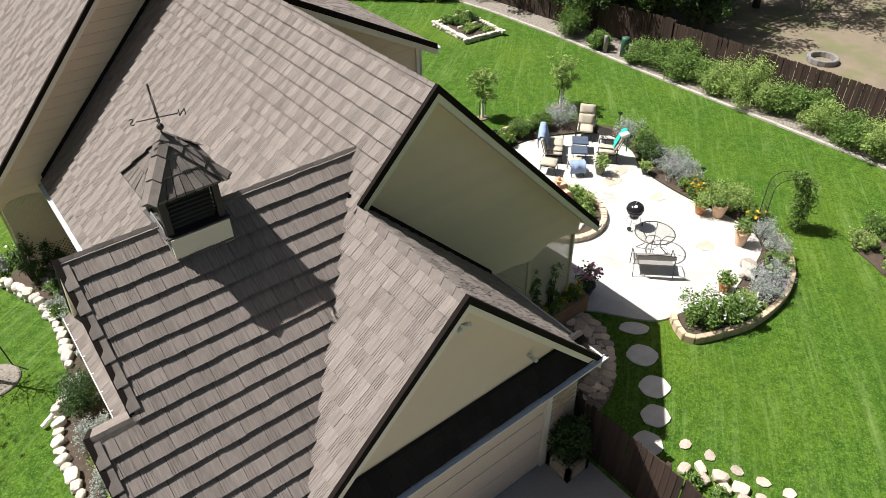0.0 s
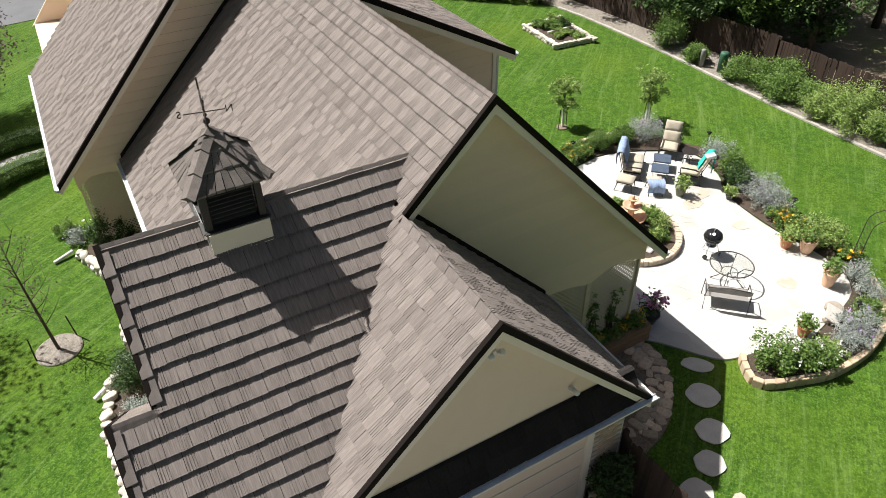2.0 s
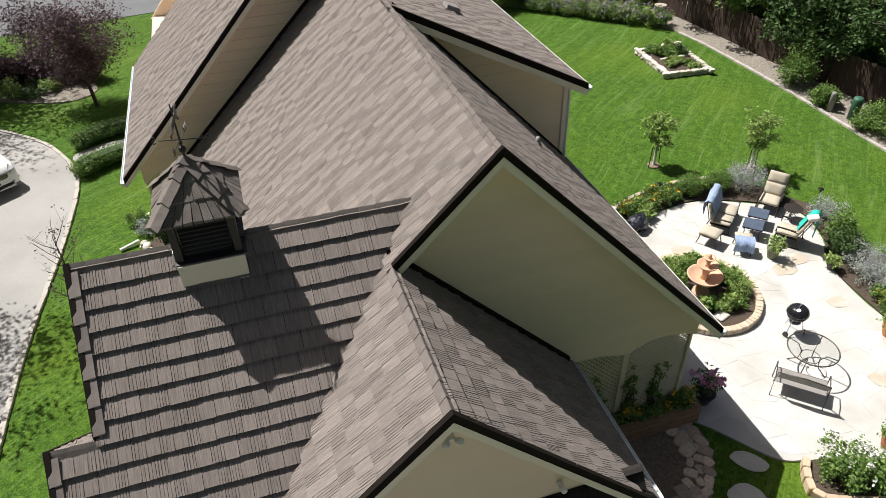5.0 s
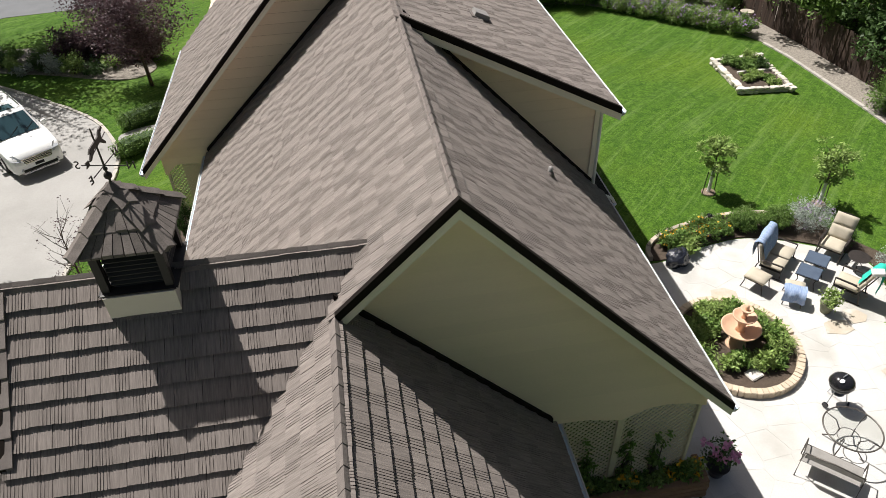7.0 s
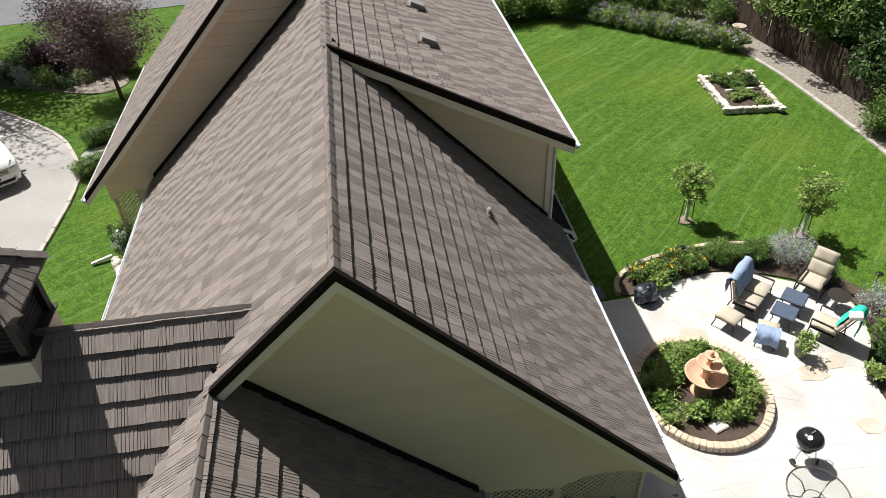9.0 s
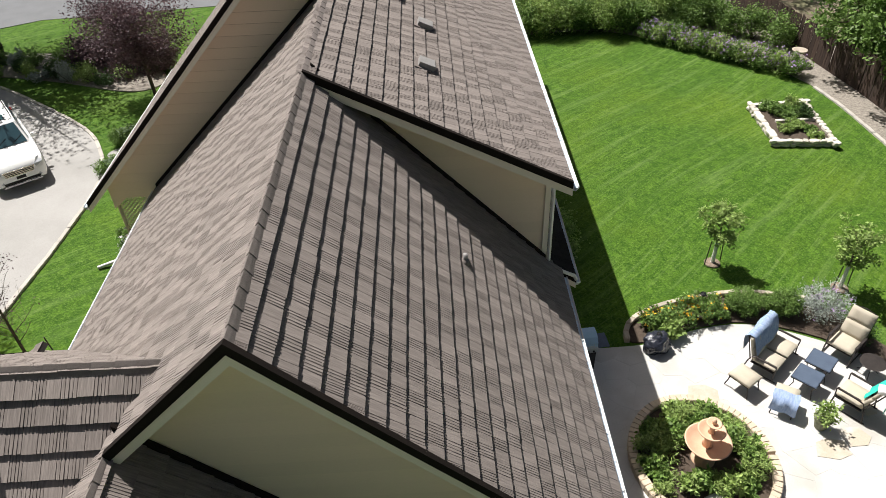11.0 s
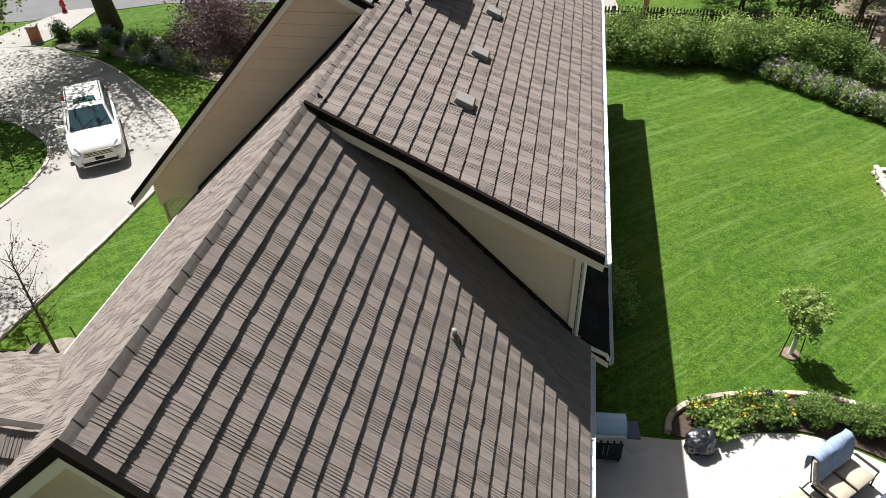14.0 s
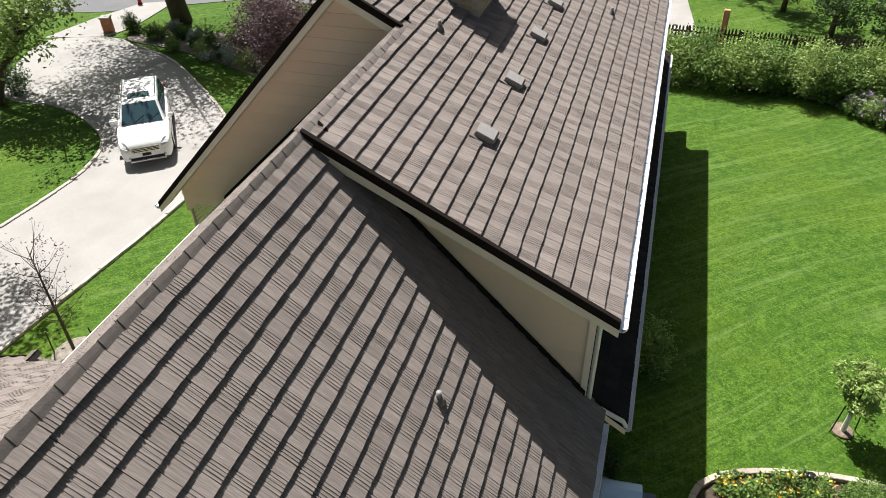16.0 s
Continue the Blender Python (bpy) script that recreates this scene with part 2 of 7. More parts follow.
# ---- the ground ----
def grass_mat():
    """Mown turf: fine grain, pale clippings in curved mowing lines, and yellower patches."""
    m = mat("mown_lawn", (0.084, 0.165, 0.016), (0.024, 0.070, 0.005), 0.9, 3.5, 26, 1.0, spec=0.15, spread=(0.39, 0.61), blotch=(0.22, (0.105, 0.165, 0.012), 0.55), depth=0.05)
    n, l = m.node_tree.nodes, m.node_tree.links
    bsdf = n["Principled BSDF"]
    out = bsdf.inputs["Base Color"].links[0].from_socket
    co = n.new("ShaderNodeTexCoord")
    warp = n.new("ShaderNodeTexNoise")
    warp.inputs["Scale"].default_value, warp.inputs["Detail"].default_value = 0.06, 1
    l.new(co.outputs["Object"], warp.inputs["Vector"])
    bend = n.new("ShaderNodeVectorMath")
    bend.operation = "MULTIPLY_ADD"
    bend.inputs[1].default_value = (3, 3, 0)
    l.new(warp.outputs["Color"], bend.inputs[0])
    l.new(co.outputs["Object"], bend.inputs[2])
    turn = n.new("ShaderNodeMapping")
    turn.inputs["Rotation"].default_value = (0, 0, radians(50))
    l.new(bend.outputs[0], turn.inputs["Vector"])
    # across, along, threshold low and high, strength, colour
    for across, lengthwise, lo, hi, amount, tint in ((10.0, 9.0, 0.50, 0.62, 0.55, (0.020, 0.060, 0.006)), (17.0, 14.0, 0.54, 0.66, 0.50, (0.15, 0.23, 0.05)), (2.6, 0.16, 0.55, 0.76, 0.40, (0.17, 0.25, 0.075)), (8.0, 0.45, 0.54, 0.72, 0.42, (0.16, 0.24, 0.065)), (0.75, 0.05, 0.48, 0.66, 0.35, (0.035, 0.09, 0.008)), (16.0, 1.6, 0.52, 0.70, 0.40, (0.022, 0.060, 0.005))):
        size = n.new("ShaderNodeMapping")
        size.inputs["Scale"].default_value = (across, lengthwise, 1)
        l.new(turn.outputs[0], size.inputs["Vector"])
        streak = n.new("ShaderNodeTexNoise")
        streak.inputs["Scale"].default_value, streak.inputs["Detail"].default_value = 1.0, 3
        l.new(size.outputs[0], streak.inputs["Vector"])
        r = n.new("ShaderNodeMapRange")
        r.inputs[1].default_value, r.inputs[2].default_value, r.inputs[4].default_value = lo, hi, amount
        l.new(streak.outputs[0], r.inputs[0])
        mix = n.new("ShaderNodeMix")
        mix.data_type = "RGBA"
        mix.inputs[7].default_value = (*tint, 1)
        l.new(r.outputs[0], mix.inputs[0])
        l.new(out, mix.inputs[6])
        out = mix.outputs[2]
    l.new(out, bsdf.inputs["Base Color"])
    return m


GRASS = grass_mat()
# one sheet to the horizon, finer near the house
xs = [-600, -200, -80] + list(np.linspace(-45, 45, 61)) + [80, 200, 600]
ys = [-600, -200, -80] + list(np.linspace(-30, 60, 61)) + [100, 250, 700]
gv = [(x, y, 0.02 * noise.noise((x * 0.2, y * 0.2, 0)) - 0.02) for y in ys for x in xs]
gf = [(j * len(xs) + i, j * len(xs) + i + 1, (j + 1) * len(xs) + i + 1, (j + 1) * len(xs) + i) for j in range(len(ys) - 1) for i in range(len(xs) - 1)]
ground = solid("ground", (gv, gf), GRASS, "mown green lawn with soft stripes", "lawn", "structure", smooth=True)


def sheet(name, outline, z, thick, material, label, category, kind="structure"):
    """A slab of ground cover with a rounded-off outline."""
    return solid(name, Geo().prism([(x, y, z - thick) for x, y in outline], (0, 0, thick)), material, label, category, kind)


def smooth_loop(pts, k=6, closed=True):
    """Catmull-Rom curve through the corners."""
    out, n = [], len(pts)
    P = [Vector((*p, 0)).to_2d() if len(p) == 2 else Vector(p) for p in pts]
    for i in range(n if closed else n - 1):
        a, b, c, d = (P[(i - 1) % n], P[i], P[(i + 1) % n], P[(i + 2) % n]) if closed else (P[max(i - 1, 0)], P[i], P[i + 1], P[min(i + 2, n - 1)])
        for j in range(k):
            t = j / k
            q = 0.5 * (2 * b + (c - a) * t + (2 * a - 5 * b + 4 * c - d) * t * t + (3 * b - a - 3 * c + d) * t ** 3)
            out.append(tuple(q))
    if not closed:
        out.append(tuple(P[-1]))
    return out


drive_outline = smooth_loop([(-10.95, -30), (-10.95, -8), (-10.9, 6.6), (-10.35, 13.5), (-10.3, 17.4), (-11.1, 19.7), (-12.4, 21.6), (-15.3, 24.1), (-18.4, 26.4), (-21.2, 27.5), (-23.2, 28.2), (-26.5, 27), (-25.5, 23.5), (-23.2, 20.6), (-20.2, 20.4), (-18.0, 19.6), (-16.1, 18.2), (-15.3, 16.2), (-15.3, 14), (-15.5, 12.3), (-15.9, 6), (-16, -8), (-16, -30)], 5)
sheet("driveway", drive_outline, 0.02, 0.2, CONCRETE, "pale sunlit concrete driveway curving past the house", "driveway")
street = sheet("road", [(-90, 20), (-27, 31.5), (-20, 35.4), (-5, 37), (0, 38.5), (2, 44), (2, 90), (-7, 90), (-8, 48), (-40, 42), (-90, 36)], 0.0, 0.2, ASPHALT, "grey asphalt street beyond the front lawn", "street")
sheet("side_walk", [(-27, 27.3), (-23.7, 28.3), (-23.2, 30.0), (-23.5, 34.4), (-25.3, 33.6), (-26.4, 30.5)], 0.016, 0.2, CONCRETE, "pale concrete apron where the driveway meets the street", "pavement")
patio_outline = smooth_loop([(4.6, -0.2), (5.2, 0.1), (6.3, -1.35), (7.05, -1.7), (8.4, -2.2), (9.8, -2.0), (11.7, -1.5), (12.35, -0.2), (12.2, 2.0), (12.5, 4.0), (13.2, 5.0), (13.5, 6.5), (12.3, 7.5), (10.7, 8.2), (9.2, 8.1), (8.0, 7.7), (6.5, 7.6), (4.6, 7.6)], 4)
patio = sheet("patio", patio_outline, 0.03, 0.2, MORTAR, "pale flagstone patio bleached by the sun", "patio")
sheet("dirt_yard", [(23.2, -60), (60, -60), (60, 60), (18.5, 60), (18.5, 36), (21, 23), (22, 19.5), (23.0, 4)], 0.0, 0.15, DIRT, "dry dappled dirt under the neighbouring trees", "dirt")
sheet("garage_apron", [(-16, -2.7), (1.55, -2.7), (1.6, -9), (1.7, -30), (-16, -30)], 0.012, 0.15, CONCRETE, "grey concrete apron before the garage", "pavement")

# ---- the house ----
PW, PE, PA, PH = 0.965, 1.046, 0.955, 0.522     # pitches
RZ = 8.56                                        # main ridge
BX, BZ = -1.83, 8.56 - 0.965 * 1.83              # lower garage ridge
AY, AZ = 0.96, 7.365                             # cross ridge
HX = -1.44                                       # upper ridge
HZ = RZ + PH * 1.44
PHW = (HZ - 3.02) / (7.45 + HX)
EX = 0.325                                       # shingle course


def zW(x): return RZ + PW * x
def zE(x): return RZ - PE * x
def zBE(x): return BZ - 1.05 * (x - BX)
def zAS(y): return AZ + PA * (y - AY)
def zAN(y): return AZ - PA * (y - AY)
def zHE(x): return RZ - PH * x
def zHW(x): return HZ - PHW * (HX - x)


house = thing("house", "tan sided house with brown stone-coated shake roofs", "house")

rng = random.Random(5)


def shingle_profile(seed):
    """One shake panel, unit wide and unit long down the slope: a flat board beside a finely ribbed one, butt raised."""
    r = random.Random(seed)
    share, ribs = r.uniform(0.44, 0.58), 4
    strips = [(0.0, share, 0.0)]
    for i in range(ribs):
        x, s = share + (1 - share) * i / ribs, (1 - share) / ribs
        groove = s * r.uniform(0.24, 0.42)
        strips += [(x, x + groove, -r.uniform(0.007, 0.011)), (x + groove, x + s, r.uniform(-0.002, 0.003))]
    if seed % 3 == 0:
        strips = [(1 - b, 1 - a, z) for a, b, z in reversed(strips)]
    v, f = [], []
    for a, b, dz in strips:
        h, e, k = 0.056 + dz, r.uniform(-0.012, 0.012), len(v)
        v += [(a, -0.06, 0.004 + min(dz, 0) * 0.5), (b, -0.06, 0.004 + min(dz, 0) * 0.5), (a, 1 + e, h), (b, 1 + e, h), (a, 0.93, -0.004), (b, 0.93, -0.004)]
        f += [(k, k + 2, k + 3, k + 1), (k + 2, k + 4, k + 5, k + 3), (k, k + 4, k + 2), (k + 1, k + 3, k + 5)]
    return v, f


PROFILES = [shingle_profile(s) for s in range(10)]
SHINGLE_MESHES = [mesh_of("shingle", p, SHINGLE) for p in PROFILES]
DARK_MESHES = [mesh_of("shingle", p, PENT_SHADE) for p in PROFILES]


def set_uv(me, uv):
    """Texture coordinates in metres, one for each corner of the mesh."""
    layer = me.uv_layers.new(name="grain")
    idx = np.empty(len(me.loops), int)
    me.loops.foreach_get("vertex_index", idx)
    layer.data.foreach_set("uv", np.asarray(uv, float)[idx].ravel())


for k, (pv, pf) in enumerate(PROFILES):
    set_uv(SHINGLE_MESHES[k], [(x * 0.36 + k * 3.1, y * 0.325 + z + k * 1.7) for x, y, z in pv])


def shingle_slope(name, origin, u, v, length, spans, near, outline=None, label="", limit=290, dark=False):
    """A roof slope under the house: deck, then courses of shake. origin on the ridge; u along it, v down the slope.
    spans(d) gives the stretches along u at d metres down the slope; near(p) picks the pieces kept apart."""
    o, u, v = Vector(origin), Vector(u).normalized(), Vector(v).normalized()
    w = u.cross(v)
    if w.z < 0:
        w = -w
    deck = Geo()
    rows = int(length / EX)
    first = length - rows * EX
    pieces = []
    r = random.Random(len(name) * 7 + int(abs(o.x * 10 + v.x * 3)))
    for k in range(-1 if first > 0.03 else 0, rows):
        d0 = first + k * EX
        d1 = d0 + EX
        top = max(d0, 0.0)
        for a, b in spans((top + d1) / 2):
            x = a - 0.39 * ((k * 0.38 + 0.13 * r.random()) % 1.0)
            while x < b - 0.02:
                wd = 0.39
                x0, x1 = max(x, a), min(x + wd, b)
                x += wd
                if x1 - x0 < 0.03:
                    continue
                pieces.append((x0, x1 - 0.008, top, d1 + r.uniform(-0.006, 0.006), r.randrange(10), r.uniform(-0.003, 0.003)))
    if outline is None:
        a, b = spans(length / 2)[0]
        outline = [(a, 0), (b, 0), (b, length), (a, length)]
    deck.prism([o + u * a + v * d - w * 0.004 for a, d in outline], -w * 0.12)
    slope = part(name, deck, DECK, house, label)
    flip = Matrix((u, v, w)).transposed().to_4x4()
    order = sorted(range(len(pieces)), key=lambda i: near(o + u * pieces[i][0] + v * pieces[i][2]))
    apart = set(order[:limit])
    V, F, UV = [], [], []
    for i, (x0, x1, d0, d1, kind, lift) in enumerate(pieces):
        m = Matrix.Translation(o + u * x0 + v * d0 + w * lift) @ flip @ Matrix.Diagonal((x1 - x0, d1 - d0, 1, 1))
        if i in apart:
            ob = new("shingle", (DARK_MESHES if dark else SHINGLE_MESHES)[kind])
            ob.parent = slope
            ob.matrix_basis = m
        else:
            pv, pf = PROFILES[kind]
            k = len(V)
            V += [tuple(m @ Vector(p)) for p in pv]
            UV += [(p[0] * (x1 - x0) + i * 1.37, p[1] * 0.325 + p[2] + i * 0.7) for p in pv]
            F += [tuple(q + k for q in face) for face in pf]
    if V:
        rest = part("shingle_field", (V, F), PENT_SHADE_REST if dark else SHINGLE_REST, slope)
        set_uv(rest.data, UV)
        tagged(rest, kind="stuff")
    return slope


def dist_to(*p):
    q = Vector(p)
    return lambda s: (s - q).length


SW, SE, SA, SH, SHW, SB = (math.hypot(1, p) for p in (PW, PE, PA, PH, PHW, 1.05))


def spans_w(d):
    x = -d / SW
    z = zW(x)
    lo = 0.0 if x > BX else -3.06
    out = []
    if z > AZ:
        return [(lo, 11.72)]
    ya, yb = AY - (AZ - z) / PA, AY + (AZ - z) / PA
    if ya + 0.15 > lo:
        out.append((lo, ya + 0.15))
    out.append((yb - 0.15, 11.72))
    return out


slope_w = shingle_slope("roof_slope", (0, 0, RZ), (0, 1, 0), (-1, 0, -PW), 5.64 * SW, spans_w, dist_to(-2.0, 0.5, 6.6), [(0, 0), (11.72, 0), (11.72, 5.64 * SW), (5.37, 5.64 * SW), (AY, 1.238 * SW), (-3.06, 5.22 * SW), (-3.06, -BX * SW), (0, -BX * SW)])
shingle_slope("roof_slope", (0, 0, RZ), (0, 1, 0), (1, 0, -PE), 5.10 * SE, lambda d: [(0.0, 7.2)], dist_to(1.6, 2.0, 7.0))
shingle_slope("roof_slope", (BX, 0, BZ), (0, 1, 0), (1, 0, -1.05), (1.82 - BX) * SB, lambda d: [(-3.06, 0.45)], dist_to(-1, -1.5, 6))


def spans_as(d):
    y = AY - d / SA
    z = zAS(y)
    xv = -(RZ - z) / PW
    lo = -6.53 if y > -0.92 else -7.2
    return [(lo, xv + 0.12)]


shingle_slope("roof_slope", (0, AY, AZ), (1, 0, 0), (0, -1, -PA), 4.5 * SA, spans_as, dist_to(-4, -0.6, 6), [(-6.53, 0), (-1.238, 0), (-5.6, 4.5 * SA), (-7.2, 4.5 * SA), (-7.2, 1.88 * SA), (-6.53, 1.88 * SA)])


def spans_an(d):
    z = zAN(AY + d / SA)
    return [(-6.53, -(RZ - z) / PW + 0.12)]


shingle_slope("roof_slope", (0, AY, AZ), (1, 0, 0), (0, 1, -PA), 4.5 * SA, spans_an, dist_to(-3, 2, 6), [(-6.53, 0), (-1.238, 0), (-5.6, 4.5 * SA), (-6.53, 4.5 * SA)], limit=120)
shingle_slope("roof_slope", (0, -0.92, zAS(-0.92)), (1, 0, 0), (0, 1, -PA), 2.7 * SA, lambda d: [(-7.2, -6.2)], dist_to(-7, 0, 5), limit=40)


def spans_he(d):
    x = HX + d / SH
    return [(11.25 if x < 0 else 6.70, 26.6)]


shingle_slope("roof_slope", (HX, 0, HZ), (0, 1, 0), (1, 0, -PH), (5.08 - HX) * SH, spans_he, dist_to(2, 8, 7), [(11.25, 0), (26.6, 0), (26.6, (5.08 - HX) * SH), (6.70, (5.08 - HX) * SH), (6.70, -HX * SH), (11.25, -HX * SH)])
shingle_slope("roof_slope", (HX, 0, HZ), (0, 1, 0), (-1, 0, -PHW), (7.45 + HX) * SHW, lambda d: [(11.25, 20.45)], dist_to(-6, 11.5, 5), limit=250)
# south and east pents take the shade-dark shingle, the west one the ordinary
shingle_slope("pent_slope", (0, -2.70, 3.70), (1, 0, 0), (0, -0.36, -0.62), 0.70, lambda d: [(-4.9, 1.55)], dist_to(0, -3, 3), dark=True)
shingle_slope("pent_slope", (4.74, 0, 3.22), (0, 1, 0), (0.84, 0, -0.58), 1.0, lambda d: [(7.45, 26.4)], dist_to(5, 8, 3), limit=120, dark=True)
shingle_slope("pent_slope", (-6.1, 0, 3.5), (0, 1, 0), (-0.62, 0, -0.55), 0.84, lambda d: [(1.7, 5.4)], dist_to(-6.5, 2, 3))


def cap_run(p0, p1, side_a, side_b, step=0.30):
    """Folded ridge caps from p0 to p1; side_a and side_b point down the two slopes."""
    p0, p1 = Vector(p0), Vector(p1)
    n = max(1, round((p1 - p0).length / step))
    d = (p1 - p0) / n
    w, lap = 0.14, d.normalized() * 0.03
    a, b = Vector(side_a).normalized() * w, Vector(side_b).normalized() * w
    up = Vector((0, 0, 1))
    g = Geo()
    for k, h in ((0, 0.062), (1, 0.045)):
        e = d * k - (lap if k == 0 else -lap)
        g.add([e + a + up * (h - 0.035), e + a * 0.4 + up * h, e + up * (h + 0.012), e + b * 0.4 + up * h, e + b + up * (h - 0.035)], [])
    for k in range(4):
        g.f.append((k, k + 1, k + 6, k + 5))
    k = len(g.v)
    g.v += [tuple(Vector(q) - up * 0.04) for q in g.v[:5]]
    for i in range(4):
        g.f.append((i, k + i, k + i + 1, i + 1))
    me = mesh_of("ridge_cap", g, CAPTILE)
    for i in range(n):
        part("ridge_cap", me, None, house, m=Matrix.Translation(p0 + d * i + up * rng.uniform(-0.004, 0.004)))


cap_run((0, 0, RZ), (0, 6.72, RZ), (-1, 0, -PW), (1, 0, -PE))
cap_run((0, 6.75, RZ), (0, 11.3, RZ), (-1, 0, -PW), (1, 0, -PH))
cap_run((BX, -3.06, BZ), (BX, -0.02, BZ), (-1, 0, -PW), (1, 0, -1.05))
cap_run((-6.53, AY, AZ), (-1.2, AY, AZ), (0, -1, -PA), (0, 1, -PA))
cap_run((-7.22, -0.92, zAS(-0.92)), (-6.5, -0.92, zAS(-0.92)), (0, -1, -PA), (0, 1, -PA))
cap_run((HX, 11.25, HZ), (HX, 26.6, HZ), (-1, 0, -PHW), (1, 0, -PH))


def rake(p0, p1, out, inward=0.4, caps=True):
    """Dark metal edge, cream fascia and soffit under the sloping roof edge p0 (top) to p1; out points away from the wall."""
    p0, p1, out = Vector(p0), Vector(p1), Vector(out)
    up = Vector((0, 0, 1))

    def band(name, top, bottom, near, far, material):
        part(name, Geo().prism([p0 + up * top + out * near, p1 + up * top + out * near, p1 + up * bottom + out * near, p0 + up * bottom + out * near], out * (far - near)), material, house)
    band("rake_edge", 0.085, -0.085, -0.05, 0.035, EDGE)
    band("fascia", -0.085, -0.26, -0.035, 0.02, TRIM)
    band("soffit", -0.20, -0.235, -inward, -0.04, TRIM)


rake((0, 0, RZ), (BX, 0, BZ), (0, -1, 0))
rake((0, 0, RZ), (5.12, 0, zE(5.12)), (0, -1, 0))
rake((BX, -3.06, BZ), (-5.2, -3.06, zW(-5.2)), (0, -1, 0), 0.36)
rake((BX, -3.06, BZ), (1.86, -3.06, zBE(1.86)), (0, -1, 0), 0.36)
rake((0, 6.70, RZ), (5.1, 6.70, zHE(5.1)), (0, -1, 0), 0.45)
rake((HX, 11.25, HZ), (0.0, 11.25, RZ), (0, -1, 0), 0.5)
rake((HX, 11.25, HZ), (-7.47, 11.25, zHW(-7.47)), (0, -1, 0), 0.5)
rake((-6.53, AY, AZ), (-6.53, -0.9, zAS(-0.9)), (-1, 0, 0))
rake((-6.53, AY, AZ), (-6.53, 5.4, zAN(5.4)), (-1, 0, 0))
rake((-7.2, -0.92, zAS(-0.92)), (-7.2, -3.5, zAS(-3.5)), (-1, 0, 0))
rake((-7.2, -0.92, zAS(-0.92)), (-7.2, 1.75, zAS(-0.92) - PA * 2.67), (-1, 0, 0))
rake((4.74, 7.45, 3.24), (5.58, 7.45, 2.66), (0, -1, 0), 0.25)
# metal starter tiles down the left edges of the cross roof
for x, y0, y1 in ((-6.50, AY - 0.1, -0.9), (-7.17, -1.0, -3.4)):
    n = round((y0 - y1) / 0.30)
    me = mesh_of("edge_tile", Geo().prism([(-0.05, 0, 0.03), (0.12, 0, 0.045), (0.12, -0.29, 0.045 - 0.29 * PA + 0.03), (-0.05, -0.29, 0.03 - 0.29 * PA + 0.03)], (0, 0, 0.035)), CAPTILE)
    for i in range(n):
        y = y0 + (y1 - y0) * i / n
        part("edge_tile", me, None, house, m=Matrix.Translation((x, y, zAS(y))))


def gutter(p0, p1, out, straps=0.55):
    """A white K-style gutter along an eave with cross straps; its trough is coloured blue for reflected sky."""
    p0, p1, out = Vector(p0), Vector(p1), Vector(out)
    up = Vector((0, 0, 1))
    d = p1 - p0
    prof = [(0.0, 0.0), (0.0, -0.11), (0.07, -0.11), (0.125, -0.04), (0.125, 0.0), (0.105, 0.0), (0.105, -0.03), (0.06, -0.09), (0.015, -0.09), (0.015, 0.0)]
    g = part("gutter", Geo().prism([p0 + out * a + up * b for a, b in prof], d), GUTTER, house)
    part("trough_floor", Geo().prism([p0 + out * 0.016 - up * 0.045, p0 + out * 0.098 - up * 0.045, p0 + out * 0.098 - up * 0.03, p0 + out * 0.016 - up * 0.03], d), SKY_TROUGH, g)
    n = int(d.length / straps)
    along = d.normalized() * 0.012
    me = mesh_of("strap", Geo().prism([out * 0.0, out * 0.125, out * 0.125 + along * 2, along * 2], up * 0.008), GUTTER)
    for i in range(n):
        part("strap", me, None, g, m=Matrix.Translation(p0 + d * ((i + 0.5) / n)))


gutter((-5.66, 5.5, 3.08), (-5.66, 11.7, 3.08), (-1, 0, 0))
gutter((5.12, -0.02, 3.16), (5.12, 7.0, 3.16), (1, 0, 0))
gutter((5.10, 6.68, 5.87), (5.10, 26.6, 5.87), (1, 0, 0))
gutter((-7.47, 11.2, 2.98), (-7.47, 20.45, 2.98), (-1, 0, 0))
gutter((5.56, 7.42, 2.62), (5.56, 26.4, 2.62), (1, 0, 0))
gutter((-4.9, -3.06, 3.05), (1.92, -3.06, 3.05), (0, -1, 0))
gutter((1.84, -3.06, 2.93), (1.84, 0.42, 2.93), (1, 0, 0))
gutter((-6.64, 1.7, 3.02), (-6.64, 5.4, 3.02), (-1, 0, 0))


def clip_poly(poly, z0, z1):
    """The part of an upright polygon of (x, z) corners between two heights."""
    for sign, lim in ((1, z0), (-1, -z1)):
        out = []
        for i in range(len(poly)):
            a, b = poly[i], poly[(i + 1) % len(poly)]
            da, db = sign * a[1] - lim, sign * b[1] - lim
            if da >= 0:
                out.append(a)
            if da * db < 0:
                t = da / (da - db)
                out.append((a[0] + (b[0] - a[0]) * t, a[1] + (b[1] - a[1]) * t))
        poly = out
        if len(poly) < 3:
            return []
    return poly


